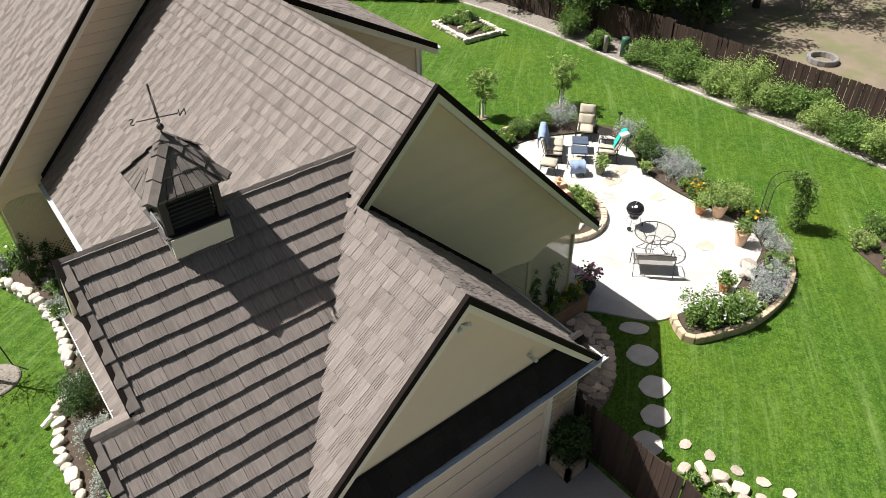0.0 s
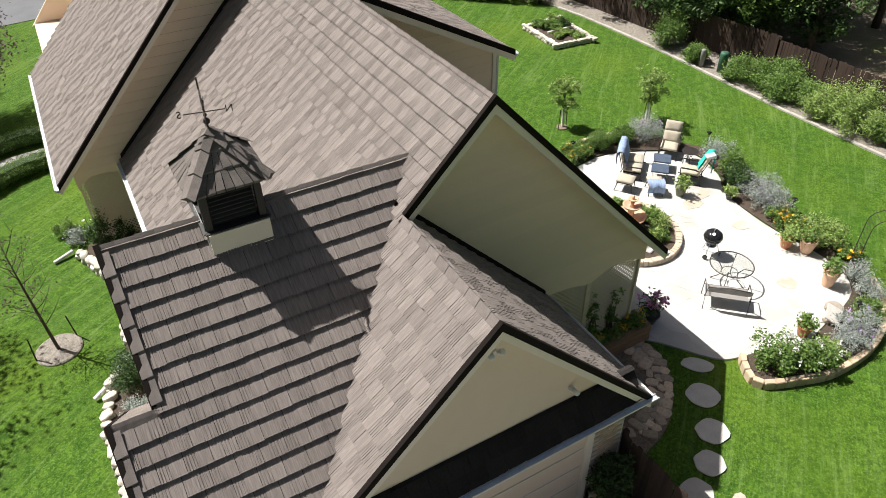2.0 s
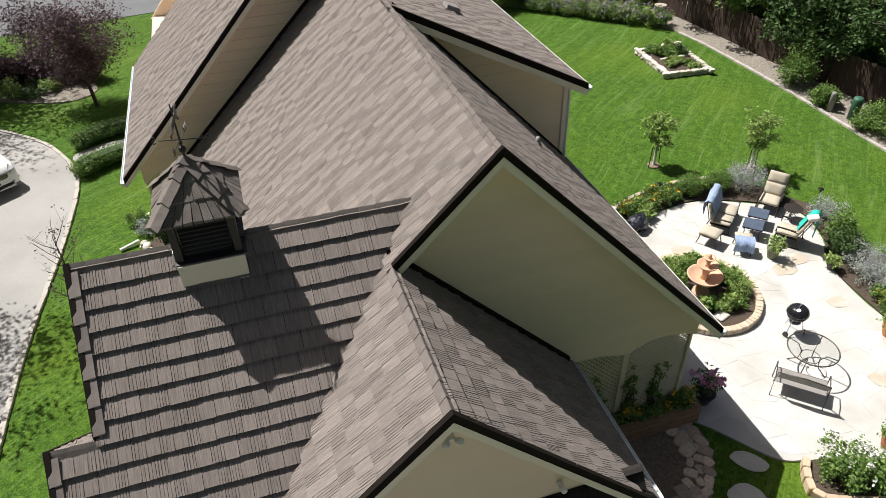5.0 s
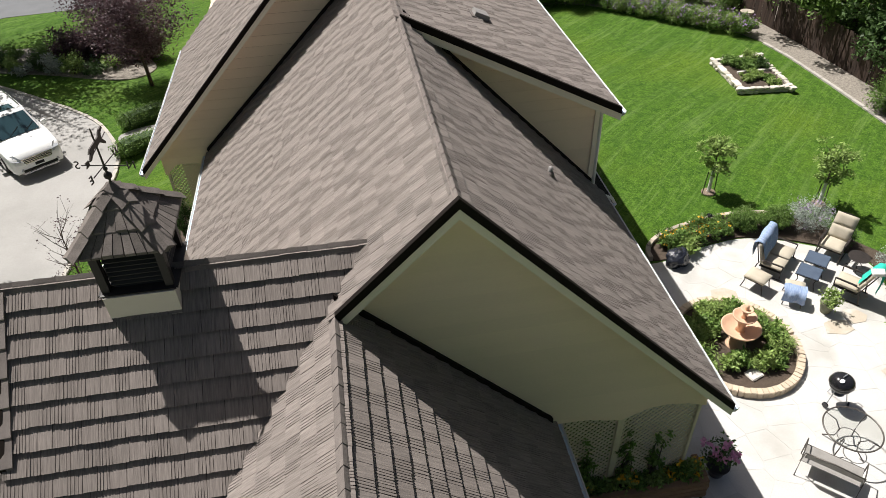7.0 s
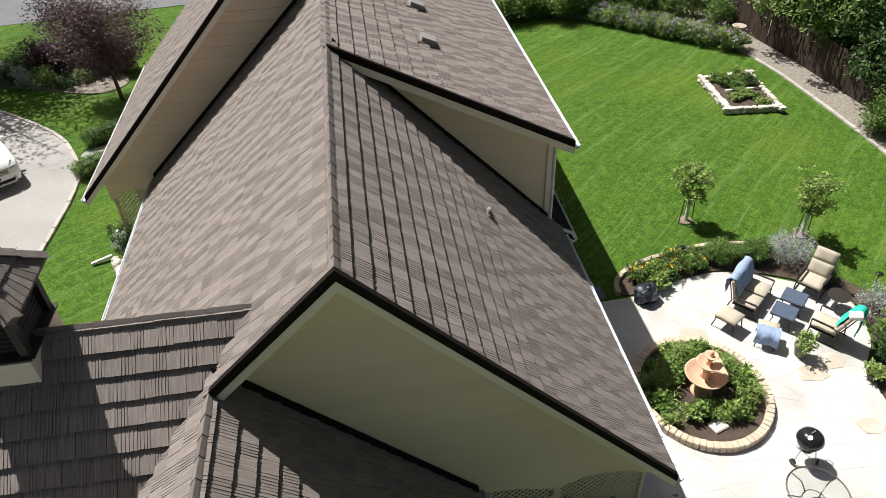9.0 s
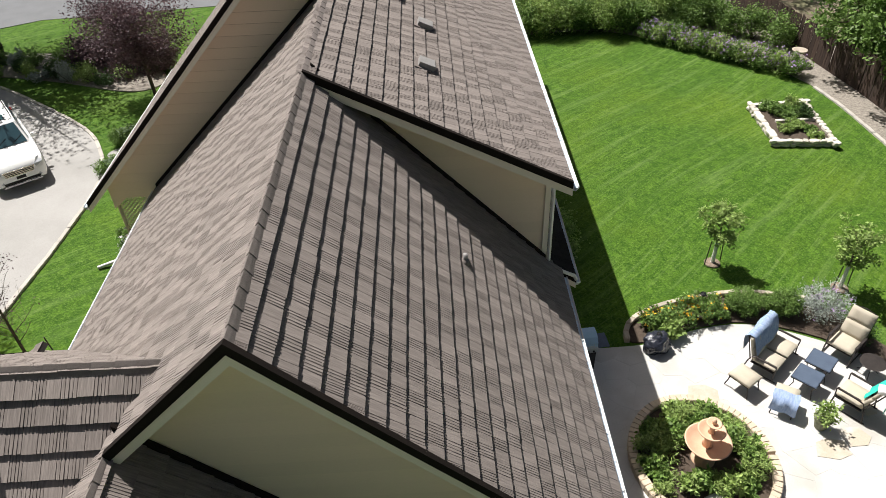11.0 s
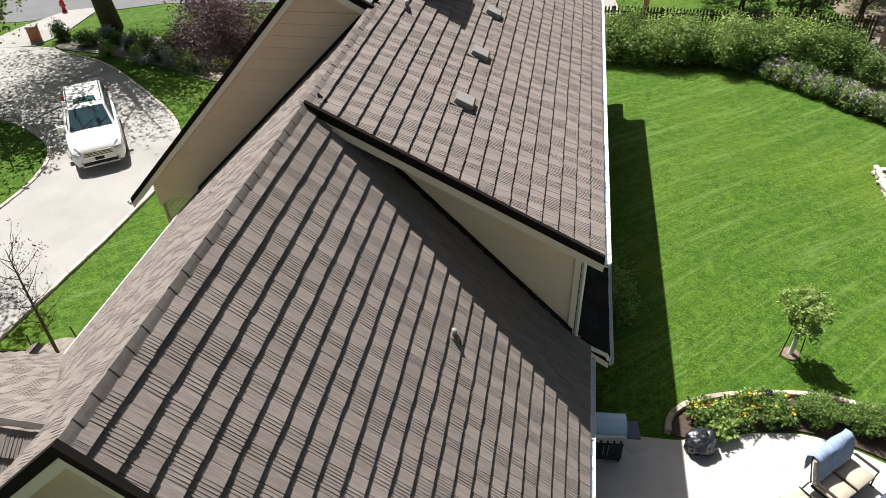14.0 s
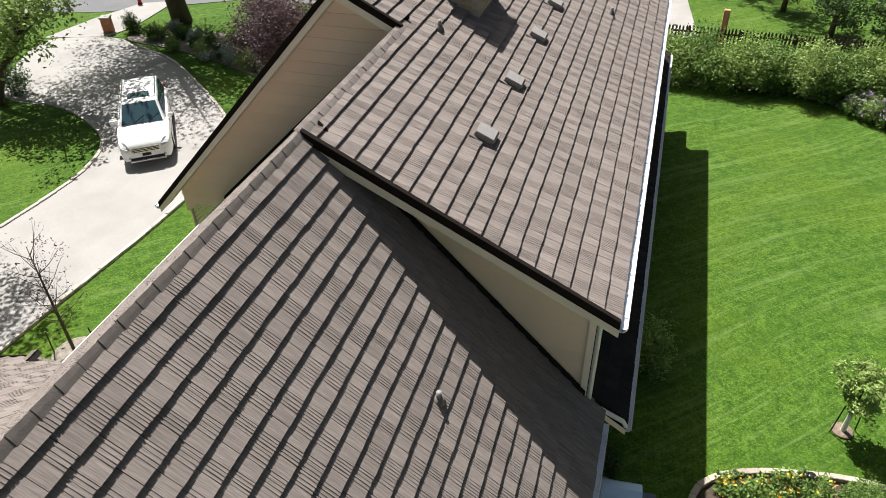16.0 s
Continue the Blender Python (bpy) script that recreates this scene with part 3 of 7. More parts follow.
def siding_wall(name, poly, y, lap=0.29, label=""):
    """A wall facing south at y, a core with lapped boards on it; dark core in the gaps draws the lap shadows."""
    wall = part(name, Geo().prism([(x, y, z) for x, z in poly], (0, 0.14, 0)), TIMBER, house, label)
    z, top = min(p[1] for p in poly), max(p[1] for p in poly)
    while z < top:
        # gap left below the next board, its dark core standing for the shadow line
        q = clip_poly(poly, z, z + lap - 0.015)
        if len(q) > 2:
            lo = min(c[1] for c in q)
            front = [(x, y - 0.006 - 0.024 * (1 - (zz - lo) / lap), zz) for x, zz in q]
            n = len(front)
            back = [(x, y + 0.002, zz) for x, zz in q]
            part("siding_board", Geo().add(front + back, [tuple(range(n))] + [(i, n + i, n + (i + 1) % n, (i + 1) % n) for i in range(n)]), SIDING, wall)
        z += lap
    return wall


# big south gable over the porch, with its scalloped lower edge
scallop = [(4.86, 2.80), (4.5, 2.93), (4.1, 3.0), (3.7, 2.98), (3.4, 2.86), (3.15, 2.76), (2.9, 2.8), (2.5, 2.9), (2.0, 2.93), (1.62, 2.9)]
gable_m = [(BX + 0.05, BZ - 0.22), (0, RZ - 0.22), (4.86, zE(4.86) - 0.22)] + scallop + [(1.62, zBE(1.62) - 0.1), (-0.5, zBE(-0.5) - 0.1)]
siding_wall("gable_wall", gable_m, 0.42)
# dark flashing where the lower roof meets the gable
part("flashing", Geo().prism([(BX, 0.33, BZ + 0.05), (1.75, 0.33, zBE(1.75) + 0.05), (1.75, 0.33, zBE(1.75) + 0.17), (BX, 0.33, BZ + 0.17)], (0, 0.06, 0)), EDGE, house)
# garage gable, smooth
part("gable_wall", Geo().prism([(-5.0, -2.70, 3.5), (BX, -2.70, BZ - 0.2), (1.45, -2.70, zBE(1.45) - 0.2), (1.45, -2.70, 3.0), (-5.0, -2.70, 3.0)], (0, 0.15, 0)), STUCCO, house)
# upper house, south faces
siding_wall("gable_wall", [(-0.05, RZ - 0.05), (4.70, zHE(4.70) - 0.16), (4.70, zE(4.70) - 0.1)], 7.16)
part("corner_board", Geo().box(4.62, 7.10, 3.3, 4.74, 7.20, zHE(4.70) - 0.18), TRIM, house)
part("flashing", Geo().prism([(0.1, 7.06, zE(0.1) + 0.05), (4.72, 7.06, zE(4.72) + 0.05), (4.72, 7.06, zE(4.72) + 0.15), (0.1, 7.06, zE(0.1) + 0.15)], (0, 0.06, 0)), EDGE, house)
arch = [(-5.55, 2.92), (-5.7, 2.72), (-6.1, 2.86), (-6.6, 2.84), (-6.9, 2.6), (-7.02, 2.5)]
siding_wall("gable_wall", [(-7.02, zHW(-7.02) - 0.2), (HX, HZ - 0.2), (-0.02, RZ - 0.1), (-5.5, zW(-5.5) - 0.1)] + arch, 11.76)
part("flashing", Geo().prism([(0.0, 11.64, RZ + 0.06), (-5.6, 11.64, zW(-5.6) + 0.06), (-5.6, 11.64, zW(-5.6) + 0.17), (0, 11.64, RZ + 0.17)], (0, 0.06, 0)), EDGE, house)
# lower and far walls
for box in ((-5.2, 0.95, 0, 1.5, 11.6, 3.0), (1.55, 3.0, 0, 4.70, 11.6, 3.0), (-6.1, -2.6, 0, 1.45, 0.9, 2.95), (-6.1, 0.95, 0, -5.25, 5.2, 2.9), (-6.9, 13.4, 0, 4.70, 26.2, 3.0), (4.55, 7.3, 3.0, 4.70, 26.2, zHE(4.7) - 0.16), (-6.8, -3.2, 0, -6.15, 1.4, 2.9), (0.1, 7.34, 0, 4.5, 13.3, 3.0)):
    part("wall", Geo().box(*box), STUCCO, house)
part("gable_wall", Geo().prism([(-6.12, -3.0, 2.8), (-6.12, AY, AZ - 0.2), (-6.12, 5.1, 2.9)], (0.12, 0, 0)), SIDING, house)
part("gable_wall", Geo().prism([(-6.80, -3.2, 2.8), (-6.80, -0.92, zAS(-0.92) - 0.2), (-6.80, 1.5, 2.9)], (0.12, 0, 0)), SIDING, house)
part("gable_wall", Geo().prism([(-7.0, 26.2, 2.9), (HX, 26.2, HZ - 0.2), (4.7, 26.2, zHE(4.7) - 0.2), (4.7, 26.2, 2.9)], (0, 0.12, 0)), SIDING, house)
part("gable_wall", Geo().prism([(-7.0, 20.2, 2.9), (HX, 20.2, HZ - 0.3), (HX, 20.2, 2.9)], (0, 0.12, 0)), SIDING, house)
# upright downpipe at the east corner
part("downpipe", Geo().tube([(4.80, 7.14, zHE(4.7) - 0.15), (4.80, 7.14, 3.34), (4.86, 7.28, 3.26), (5.5, 7.36, 2.86), (5.56, 7.36, 2.74)], 0.045, 8), GUTTER, house)
# garage doorway, door panels and brick pier
part("garage_door", Geo().box(-4.2, -2.78, 0.02, 0.55, -2.68, 2.45), STUCCO, house, "tan panelled garage door")
for k in range(4):
    part("door_rail", Geo().box(-4.15, -2.80, 0.1 + k * 0.6, 0.5, -2.775, 0.14 + k * 0.6), TRIM, house)
part("door_casing", Geo().box(0.55, -2.84, 0, 0.72, -2.66, 2.62, bevel=0.01), TRIM, house)
part("door_casing", Geo().box(-4.4, -2.84, 2.45, 0.55, -2.66, 2.62, bevel=0.01), TRIM, house)
pier = part("brick_pier", Geo().box(0.74, -2.80, 0, 1.52, -2.2, 2.9), MORTAR, house)
brick_me = mesh_of("brick", Geo().box(0, 0, 0, 0.235, 0.02, 0.066, bevel=0.006), BRICK)
brick_side = mesh_of("brick", Geo().box(0, 0, 0, 0.02, 0.27, 0.066, bevel=0.006), BRICK)
for r in range(37):
    for k in range(4):
        x = 0.745 + k * 0.25 - (0.12 if r % 2 else 0)
        if 0.70 < x < 1.30:
            part("brick", brick_me, None, pier, m=pose(x, -2.818, 0.02 + r * 0.078))
    for k in range(2):
        part("brick", brick_side, None, pier, m=pose(1.518, -2.79 + k * 0.29, 0.02 + r * 0.078))


def lattice_panel(x0, x1, y, top, base=0.0, step=0.125, wd=0.042):
    """Two layers of crossed slats cut to a panel; top(x) gives its upper edge."""
    panel = thing("lattice_screen", "tan diagonal lattice screen under the gable, with climbing vines", "lattice")
    H = max(top(x0), top(x1), top((x0 + x1) / 2)) - base
    for s in (1, -1):
        c = (x0 - H if s > 0 else x0)
        end = x1 if s > 0 else x1 + H
        while c < end:
            # line x = c + s * t, z = base + t
            ts = [t / 40 * H for t in range(41) if x0 <= c + s * t / 40 * H <= x1 and base + t / 40 * H <= top(c + s * t / 40 * H)]
            if len(ts) > 2:
                a, b = ts[0], ts[-1]
                dx = wd * 0.7
                yy = y + (0 if s > 0 else 0.014)
                part("slat", Geo().prism([(c + s * a - dx, yy, base + a), (c + s * a + dx, yy, base + a), (c + s * b + dx, yy, base + b), (c + s * b - dx, yy, base + b)], (0, 0.012, 0)), LATTICE, panel)
            c += step
    for x in (x0, x1):
        part("post", Geo().box(x - 0.035, y - 0.03, base, x + 0.035, y + 0.07, top(min(max(x, x0 + 0.1), x1 - 0.1)), bevel=0.008), LATTICE, panel)
    return panel


lattice_panel(1.62, 3.17, 0.50, lambda x: 2.98)
lattice_panel(3.24, 4.80, 0.50, lambda x: 3.05)
lattice_panel(-6.95, -5.5, 11.84, lambda x: 2.9)

# ---- on the roof ----
chimney = thing("chimney", "tan brick chimney rising from the upper roof", "chimney")
part("shaft", Geo().box(0.22, 13.55, 7.4, 0.98, 15.15, 9.25), MORTAR, chimney)
part("cap", Geo().box(0.12, 13.45, 9.25, 1.08, 15.25, 9.40, bevel=0.02), CONCRETE, chimney)
for r in range(24):
    z = 7.45 + r * 0.075
    for k in range(4):
        x = 0.22 + k * 0.25 - (0.12 if r % 2 else 0)
        if 0.15 < x < 0.80:
            part("brick", brick_me, None, chimney, m=pose(x, 13.533, z))
    for k in range(6):
        part("brick", brick_side, None, chimney, m=pose(0.977, 13.56 + k * 0.265 - (0.0 if r % 2 else 0.01), z))
part("flue", Geo().lathe([(0.12, 9.38), (0.13, 9.7), (0.11, 9.7), (0.1, 9.42)], 16, (0.6, 14.3, 0)), TERRA, chimney)


def roof_vent(x, y):
    v = thing("roof_vent", "grey-brown metal box vent on the shingles", "roof vent", "roof vents", pose(x, y, zHE(x), 0, math.degrees(math.atan(PH)), 0))
    part("flange", Geo().box(-0.28, -0.25, 0.03, 0.25, 0.25, 0.05), CAPTILE, v)
    part("hood", Geo().prism([(-0.2, -0.18, 0.05), (0.16, -0.18, 0.05), (0.2, -0.18, 0.13), (0.16, -0.18, 0.17), (-0.2, -0.18, 0.15)], (0, 0.36, 0)), GREYBOX, v)
    return v


for y in (9.35, 11.75, 14.4, 16.75, 19.2):
    roof_vent(2.2, y)


def vent_pipe(x, y, z, lean):
    v = thing("vent_pipe", "short grey plumbing pipe with a flashing boot", "vent pipe", "vent pipes", pose(x, y, z))
    part("boot", Geo().lathe([(0.10, 0.0), (0.085, 0.05), (0.06, 0.12)], 14), CAPTILE, v, smooth=True)
    part("pipe", Geo().tube([(0, 0, 0), (0, 0, 0.22)], 0.045, 12), GREYBOX, v, smooth=True)


vent_pipe(2.76, 4.62, zE(2.76) + 0.01, 0)
vent_pipe(0.53, 12.05, zHE(0.53) + 0.01, 0)
vent_pipe(3.6, 18.5, zHE(3.6) + 0.01, 0)

# cupola with its weathervane
CX, CY = -4.48, 1.02
cupola = thing("cupola", "dark louvered cupola with a small shake roof", "cupola", "", pose(CX, CY, 0))
part("base", Geo().prism([(-0.48, -0.56, 6.84), (0.50, -0.56, 6.84), (0.50, -0.56, 7.32), (-0.48, -0.56, 7.32)], (0, 1.04, 0)), TRIM, cupola, "tan painted base boards")
body = part("louver_box", Geo().box(-0.36, -0.36, 7.2, 0.36, 0.36, 8.06), CUPOLA, cupola)
for sx, sy in ((-1, -1), (1, -1), (-1, 1), (1, 1)):
    part("corner_post", Geo().box(sx * 0.43 - 0.055, sy * 0.43 - 0.055, 7.32, sx * 0.43 + 0.055, sy * 0.43 + 0.055, 8.09), CUPOLA, cupola)
for side in range(4):
    rot = pose(0, 0, 0, 0, 0, side * 90)
    for k in range(9):
        z = 7.36 + k * 0.078
        part("slat", Geo().add([rot @ Vector(p) for p in ((-0.35, -0.42, z), (0.35, -0.42, z), (0.35, -0.36, z + 0.06), (-0.35, -0.36, z + 0.06), (-0.35, -0.42, z - 0.012), (0.35, -0.42, z - 0.012), (0.35, -0.36, z + 0.048), (-0.35, -0.36, z + 0.048))], [(0, 1, 2, 3), (7, 6, 5, 4), (0, 4, 5, 1), (3, 2, 6, 7), (0, 3, 7, 4), (1, 5, 6, 2)]), CUPOLA, body)
    part("sill", Geo().prism([rot @ Vector(p) for p in ((-0.52, -0.54, 7.325), (0.52, -0.54, 7.325), (0.46, -0.40, 7.36), (-0.46, -0.40, 7.36))], (0, 0, 0.02)), CUPOLA, cupola)
EAVE, TOP = 0.63, 8.82
for side in range(4):
    rot = pose(0, 0, 0, 0, 0, side * 90)
    face = part("roof_face", Geo().prism([rot @ Vector(p) for p in ((-EAVE, -EAVE, 8.07), (EAVE, -EAVE, 8.07), (0.0, 0.0, TOP - 0.03))], (0, 0, 0.03)), DECK, cupola)
    rows = ((0.0, 0.36), (0.33, 0.66), (0.63, 0.95))
    for k, (a, b) in enumerate(rows):
        w0, w1 = EAVE * (1 - a), EAVE * (1 - b)
        n = 9 - 3 * k
        for i in range(n):
            def at(f, s, lift):
                w = EAVE * (1 - f)
                return rot @ Vector((-w + 2 * w * s, -w, 8.09 + (TOP - 8.09) * f + lift))
            s0, s1 = i / n + 0.006, (i + 1) / n - 0.006
            h = rng.uniform(0.03, 0.05)
            part("shingle", Geo().add([at(a - 0.03, s0, h), at(a - 0.03, s1, h + rng.uniform(-0.01, 0.01)), at(b, s1, 0.012), at(b, s0, 0.012), at(a - 0.03, s0, 0), at(a - 0.03, s1, 0)], [(0, 1, 2, 3), (0, 4, 5, 1), (0, 3, 4), (1, 5, 2)]), CUPOLA_TILE, face)
    for k in range(3):
        f0, f1 = k / 3, (k + 1.15) / 3
        p = [rot @ Vector((-EAVE * (1 - min(f, 1)) * 1.02, -EAVE * (1 - min(f, 1)) * 1.02, 8.11 + (TOP - 8.1) * min(f, 1) + (0.05 if f == f0 else 0.02))) for f in (f0, f1)]
        side_v = rot @ Vector((0.09, -0.09, 0))
        dn = Vector((0, 0, -0.06))
        part("hip_cap", Geo().add([p[0] - side_v + dn, p[0], p[0] + side_v + dn, p[1] - side_v + dn, p[1], p[1] + side_v + dn], [(0, 1, 4, 3), (1, 2, 5, 4), (0, 2, 1), (3, 4, 5)]), CUPOLA_TILE, cupola)
part("apron_flashing", Geo().prism([(-0.48, -0.5, 6.95), (-0.50, 0.1, 7.32), (-0.50, 0.5, 7.0), (-0.5, 0.1, 7.55), (-0.5, -0.42, 7.5)], (-0.012, 0, 0)), FLASH, cupola)

vane = thing("weathervane", "dark iron weathervane with compass letters", "weathervane", "", pose(CX, CY, 8.78))
part("mast", Geo().tube([(0, 0, -0.05), (0, 0, 0.85)], [0.018, 0.010], 8), IRON, vane)
for z, r in ((0.16, 0.055), (0.26, 0.03)):
    part("ball", Geo().lathe([(r * math.sin(a), z - r * math.cos(a)) for a in (0.05, 0.6, 1.1, 1.57, 2.0, 2.6, 3.09)], 14), IRON, vane, smooth=True)
for ang in (-12, 78):
    d = Vector((math.cos(radians(ang)), math.sin(radians(ang)), 0))
    part("arm", Geo().tube([d * -0.30 + Vector((0, 0, 0.31)), d * 0.30 + Vector((0, 0, 0.31))], 0.008, 6), IRON, vane)
    for s, letter in ((1, "N" if ang < 0 else "W"), (-1, "S" if ang < 0 else "E")):
        cu = bpy.data.curves.new("letter", "FONT")
        cu.body, cu.size, cu.extrude, cu.align_x, cu.align_y = letter, 0.16, 0.006, "CENTER", "CENTER"
        tmp = bpy.data.objects.new("letter", cu)
        me = bpy.data.meshes.new_from_object(tmp)
        me.materials.clear()
        me.materials.append(IRON)
        part("letter", me, None, vane, m=Matrix.Translation(d * s * 0.36 + Vector((0, 0, 0.31))) @ pose(0, 0, 0, 90, 0, ang + 180))
        bpy.data.objects.remove(tmp)
# plain leaping silhouette on an arrow
fd = pose(0, 0, 0.60, 0, 0, 80) @ Matrix.Diagonal((0.8, 0.8, 0.6, 1))
part("arrow", Geo().tube([fd @ Vector((-0.40, 0, -0.12)), fd @ Vector((0.36, 0, 0.06))], 0.008, 6), IRON, vane)
sil = [(-0.30, 0.02), (-0.22, 0.10), (-0.05, 0.12), (0.12, 0.14), (0.20, 0.24), (0.30, 0.26), (0.32, 0.20), (0.24, 0.16), (0.20, 0.04), (0.30, -0.12), (0.26, -0.14), (0.12, 0.0), (-0.10, 0.0), (-0.28, -0.14), (-0.34, -0.12), (-0.22, 0.02)]
part("figure", Geo().prism([fd @ Vector((a, -0.012, b)) for a, b in sil], fd.to_3x3() @ Vector((0, 0.024, 0))), IRON, vane)
part("tail_plate", Geo().prism([fd @ Vector((a, -0.006, b)) for a, b in ((-0.36, -0.18), (-0.48, -0.18), (-0.44, -0.12), (-0.48, -0.05), (-0.36, -0.06))], fd.to_3x3() @ Vector((0, 0.012, 0))), IRON, vane)

lamp = thing("flood_light", "small white twin flood light under the gable", "flood light", "", pose(BX + 0.03, -2.80, BZ - 0.76))
for s in (-1, 1):
    part("lamp_head", Geo().lathe([(0.02, -0.02), (0.045, 0.0), (0.055, 0.09), (0.05, 0.10)], 14), GUTTER, lamp, smooth=True, m=pose(s * 0.07, -0.07, 0, 60 , 0, s * 25))
part("mount", Geo().box(-0.06, -0.05, -0.03, 0.06, 0.10, 0.03, bevel=0.01), GUTTER, lamp)
lamp2 = thing("flood_light", "small white flood light above the pent roof", "flood light", "", pose(0.0, -2.74, 4.02))
part("mount", Geo().box(-0.05, -0.05, -0.03, 0.05, 0.04, 0.03, bevel=0.01), GUTTER, lamp2)
part("lamp_head", Geo().lathe([(0.02, -0.02), (0.045, 0.0), (0.055, 0.1), (0.05, 0.11)], 14), GUTTER, lamp2, smooth=True, m=pose(0, -0.07, 0, 70, 0, 0))

# ---- plants ----
def leaf_cloud(blobs, count, size, seed, clumps=40, spread=0.22, droop=0.0, slim=0.5):
    """Many small pointed leaves gathered in clumps near the skins of ellipsoids (x, y, z, rx, ry, rz)."""
    g = np.random.RandomState(seed)
    B = np.array(blobs, float)
    vol = (B[:, 3] * B[:, 4] * B[:, 5]) ** (2 / 3)
    pick = g.choice(len(B), clumps * 1, p=vol / vol.sum())
    d = g.normal(size=(clumps, 3))
    d /= np.linalg.norm(d, axis=1)[:, None]
    rad = g.uniform(0.45, 1.05, clumps)[:, None]
    c = B[pick, :3] + d * rad * B[pick, 3:]
    k = g.randint(0, clumps, count)
    s = spread * np.minimum(B[pick[k], 3], B[pick[k], 5])[:, None]
    p = c[k] + g.normal(size=(count, 3)) * s
    p[:, 2] = np.maximum(p[:, 2], 0.02)
    a = g.normal(size=(count, 3))
    a[:, 2] = a[:, 2] * 0.6 - droop
    a /= np.linalg.norm(a, axis=1)[:, None]
    b = np.cross(a, g.normal(size=(count, 3)) + np.array([0, 0, 0.8]))
    b /= np.linalg.norm(b, axis=1)[:, None] + 1e-6
    L = (size * g.uniform(0.6, 1.4, count))[:, None]
    v = np.stack([p, p + a * L * 0.5 + b * L * slim * 0.5, p + a * L, p + a * L * 0.5 - b * L * slim * 0.5], 1).reshape(-1, 3)
    f = np.arange(count * 4).reshape(-1, 4)
    return v.tolist(), f.tolist()


def stems(g, base, blobs, n, r, seed):
    q = random.Random(seed)
    for _ in range(n):
        b = q.choice(blobs)
        tip = Vector((b[0] + q.uniform(-0.7, 0.7) * b[3], b[1] + q.uniform(-0.7, 0.7) * b[4], b[2] + q.uniform(-0.1, 0.7) * b[5]))
        o = Vector((base[0] + q.uniform(-0.3, 0.3) * b[3], base[1] + q.uniform(-0.3, 0.3) * b[4], 0))
        mid = (o + tip) / 2 + Vector((q.uniform(-0.1, 0.1), q.uniform(-0.1, 0.1), 0.05))
        g.tube([o, mid, tip], [r, r * 0.7, r * 0.25], 5, False)
    return g


SEED = [100]


def shrub(x, y, w, h, material, label, leaves=1500, size=0.07, category="shrub", group="", z=0.0, flowers=None, lobes=5, name="shrub", slim=0.5, tight=0.27):
    SEED[0] += 1
    q = random.Random(SEED[0])
    t = thing(name, label, category, group, pose(x, y, z))
    blobs = [(0, 0, h * 0.5, w * 0.34, w * 0.34, h * 0.42)]
    for i in range(lobes):
        a = i * 2 * math.pi / lobes + q.uniform(-0.4, 0.4)
        r = w * q.uniform(0.16, 0.3)
        hh = h * q.uniform(0.22, 0.42)
        blobs.append((math.cos(a) * r, math.sin(a) * r, hh + q.uniform(0, 0.2) * h, w * q.uniform(0.16, 0.26), w * q.uniform(0.16, 0.26), hh))
    part("stem", stems(Geo(), (0, 0), blobs, 9, 0.012 + 0.006 * h, SEED[0]), BARK, t)
    part("foliage", leaf_cloud(blobs, int(leaves * 1.35), size * 1.08, SEED[0], max(24, leaves // 30), tight, slim=slim), material, t)
    if flowers:
        fm, fn, fs = flowers
        ob = part("blossom", leaf_cloud([(b[0], b[1], b[2] + 0.12 * h, b[3], b[4], b[5]) for b in blobs], fn, fs, SEED[0] + 500, max(10, fn // 5), 0.12, slim=0.9), fm, t)
        tagged(ob, kind="stuff")
    return t


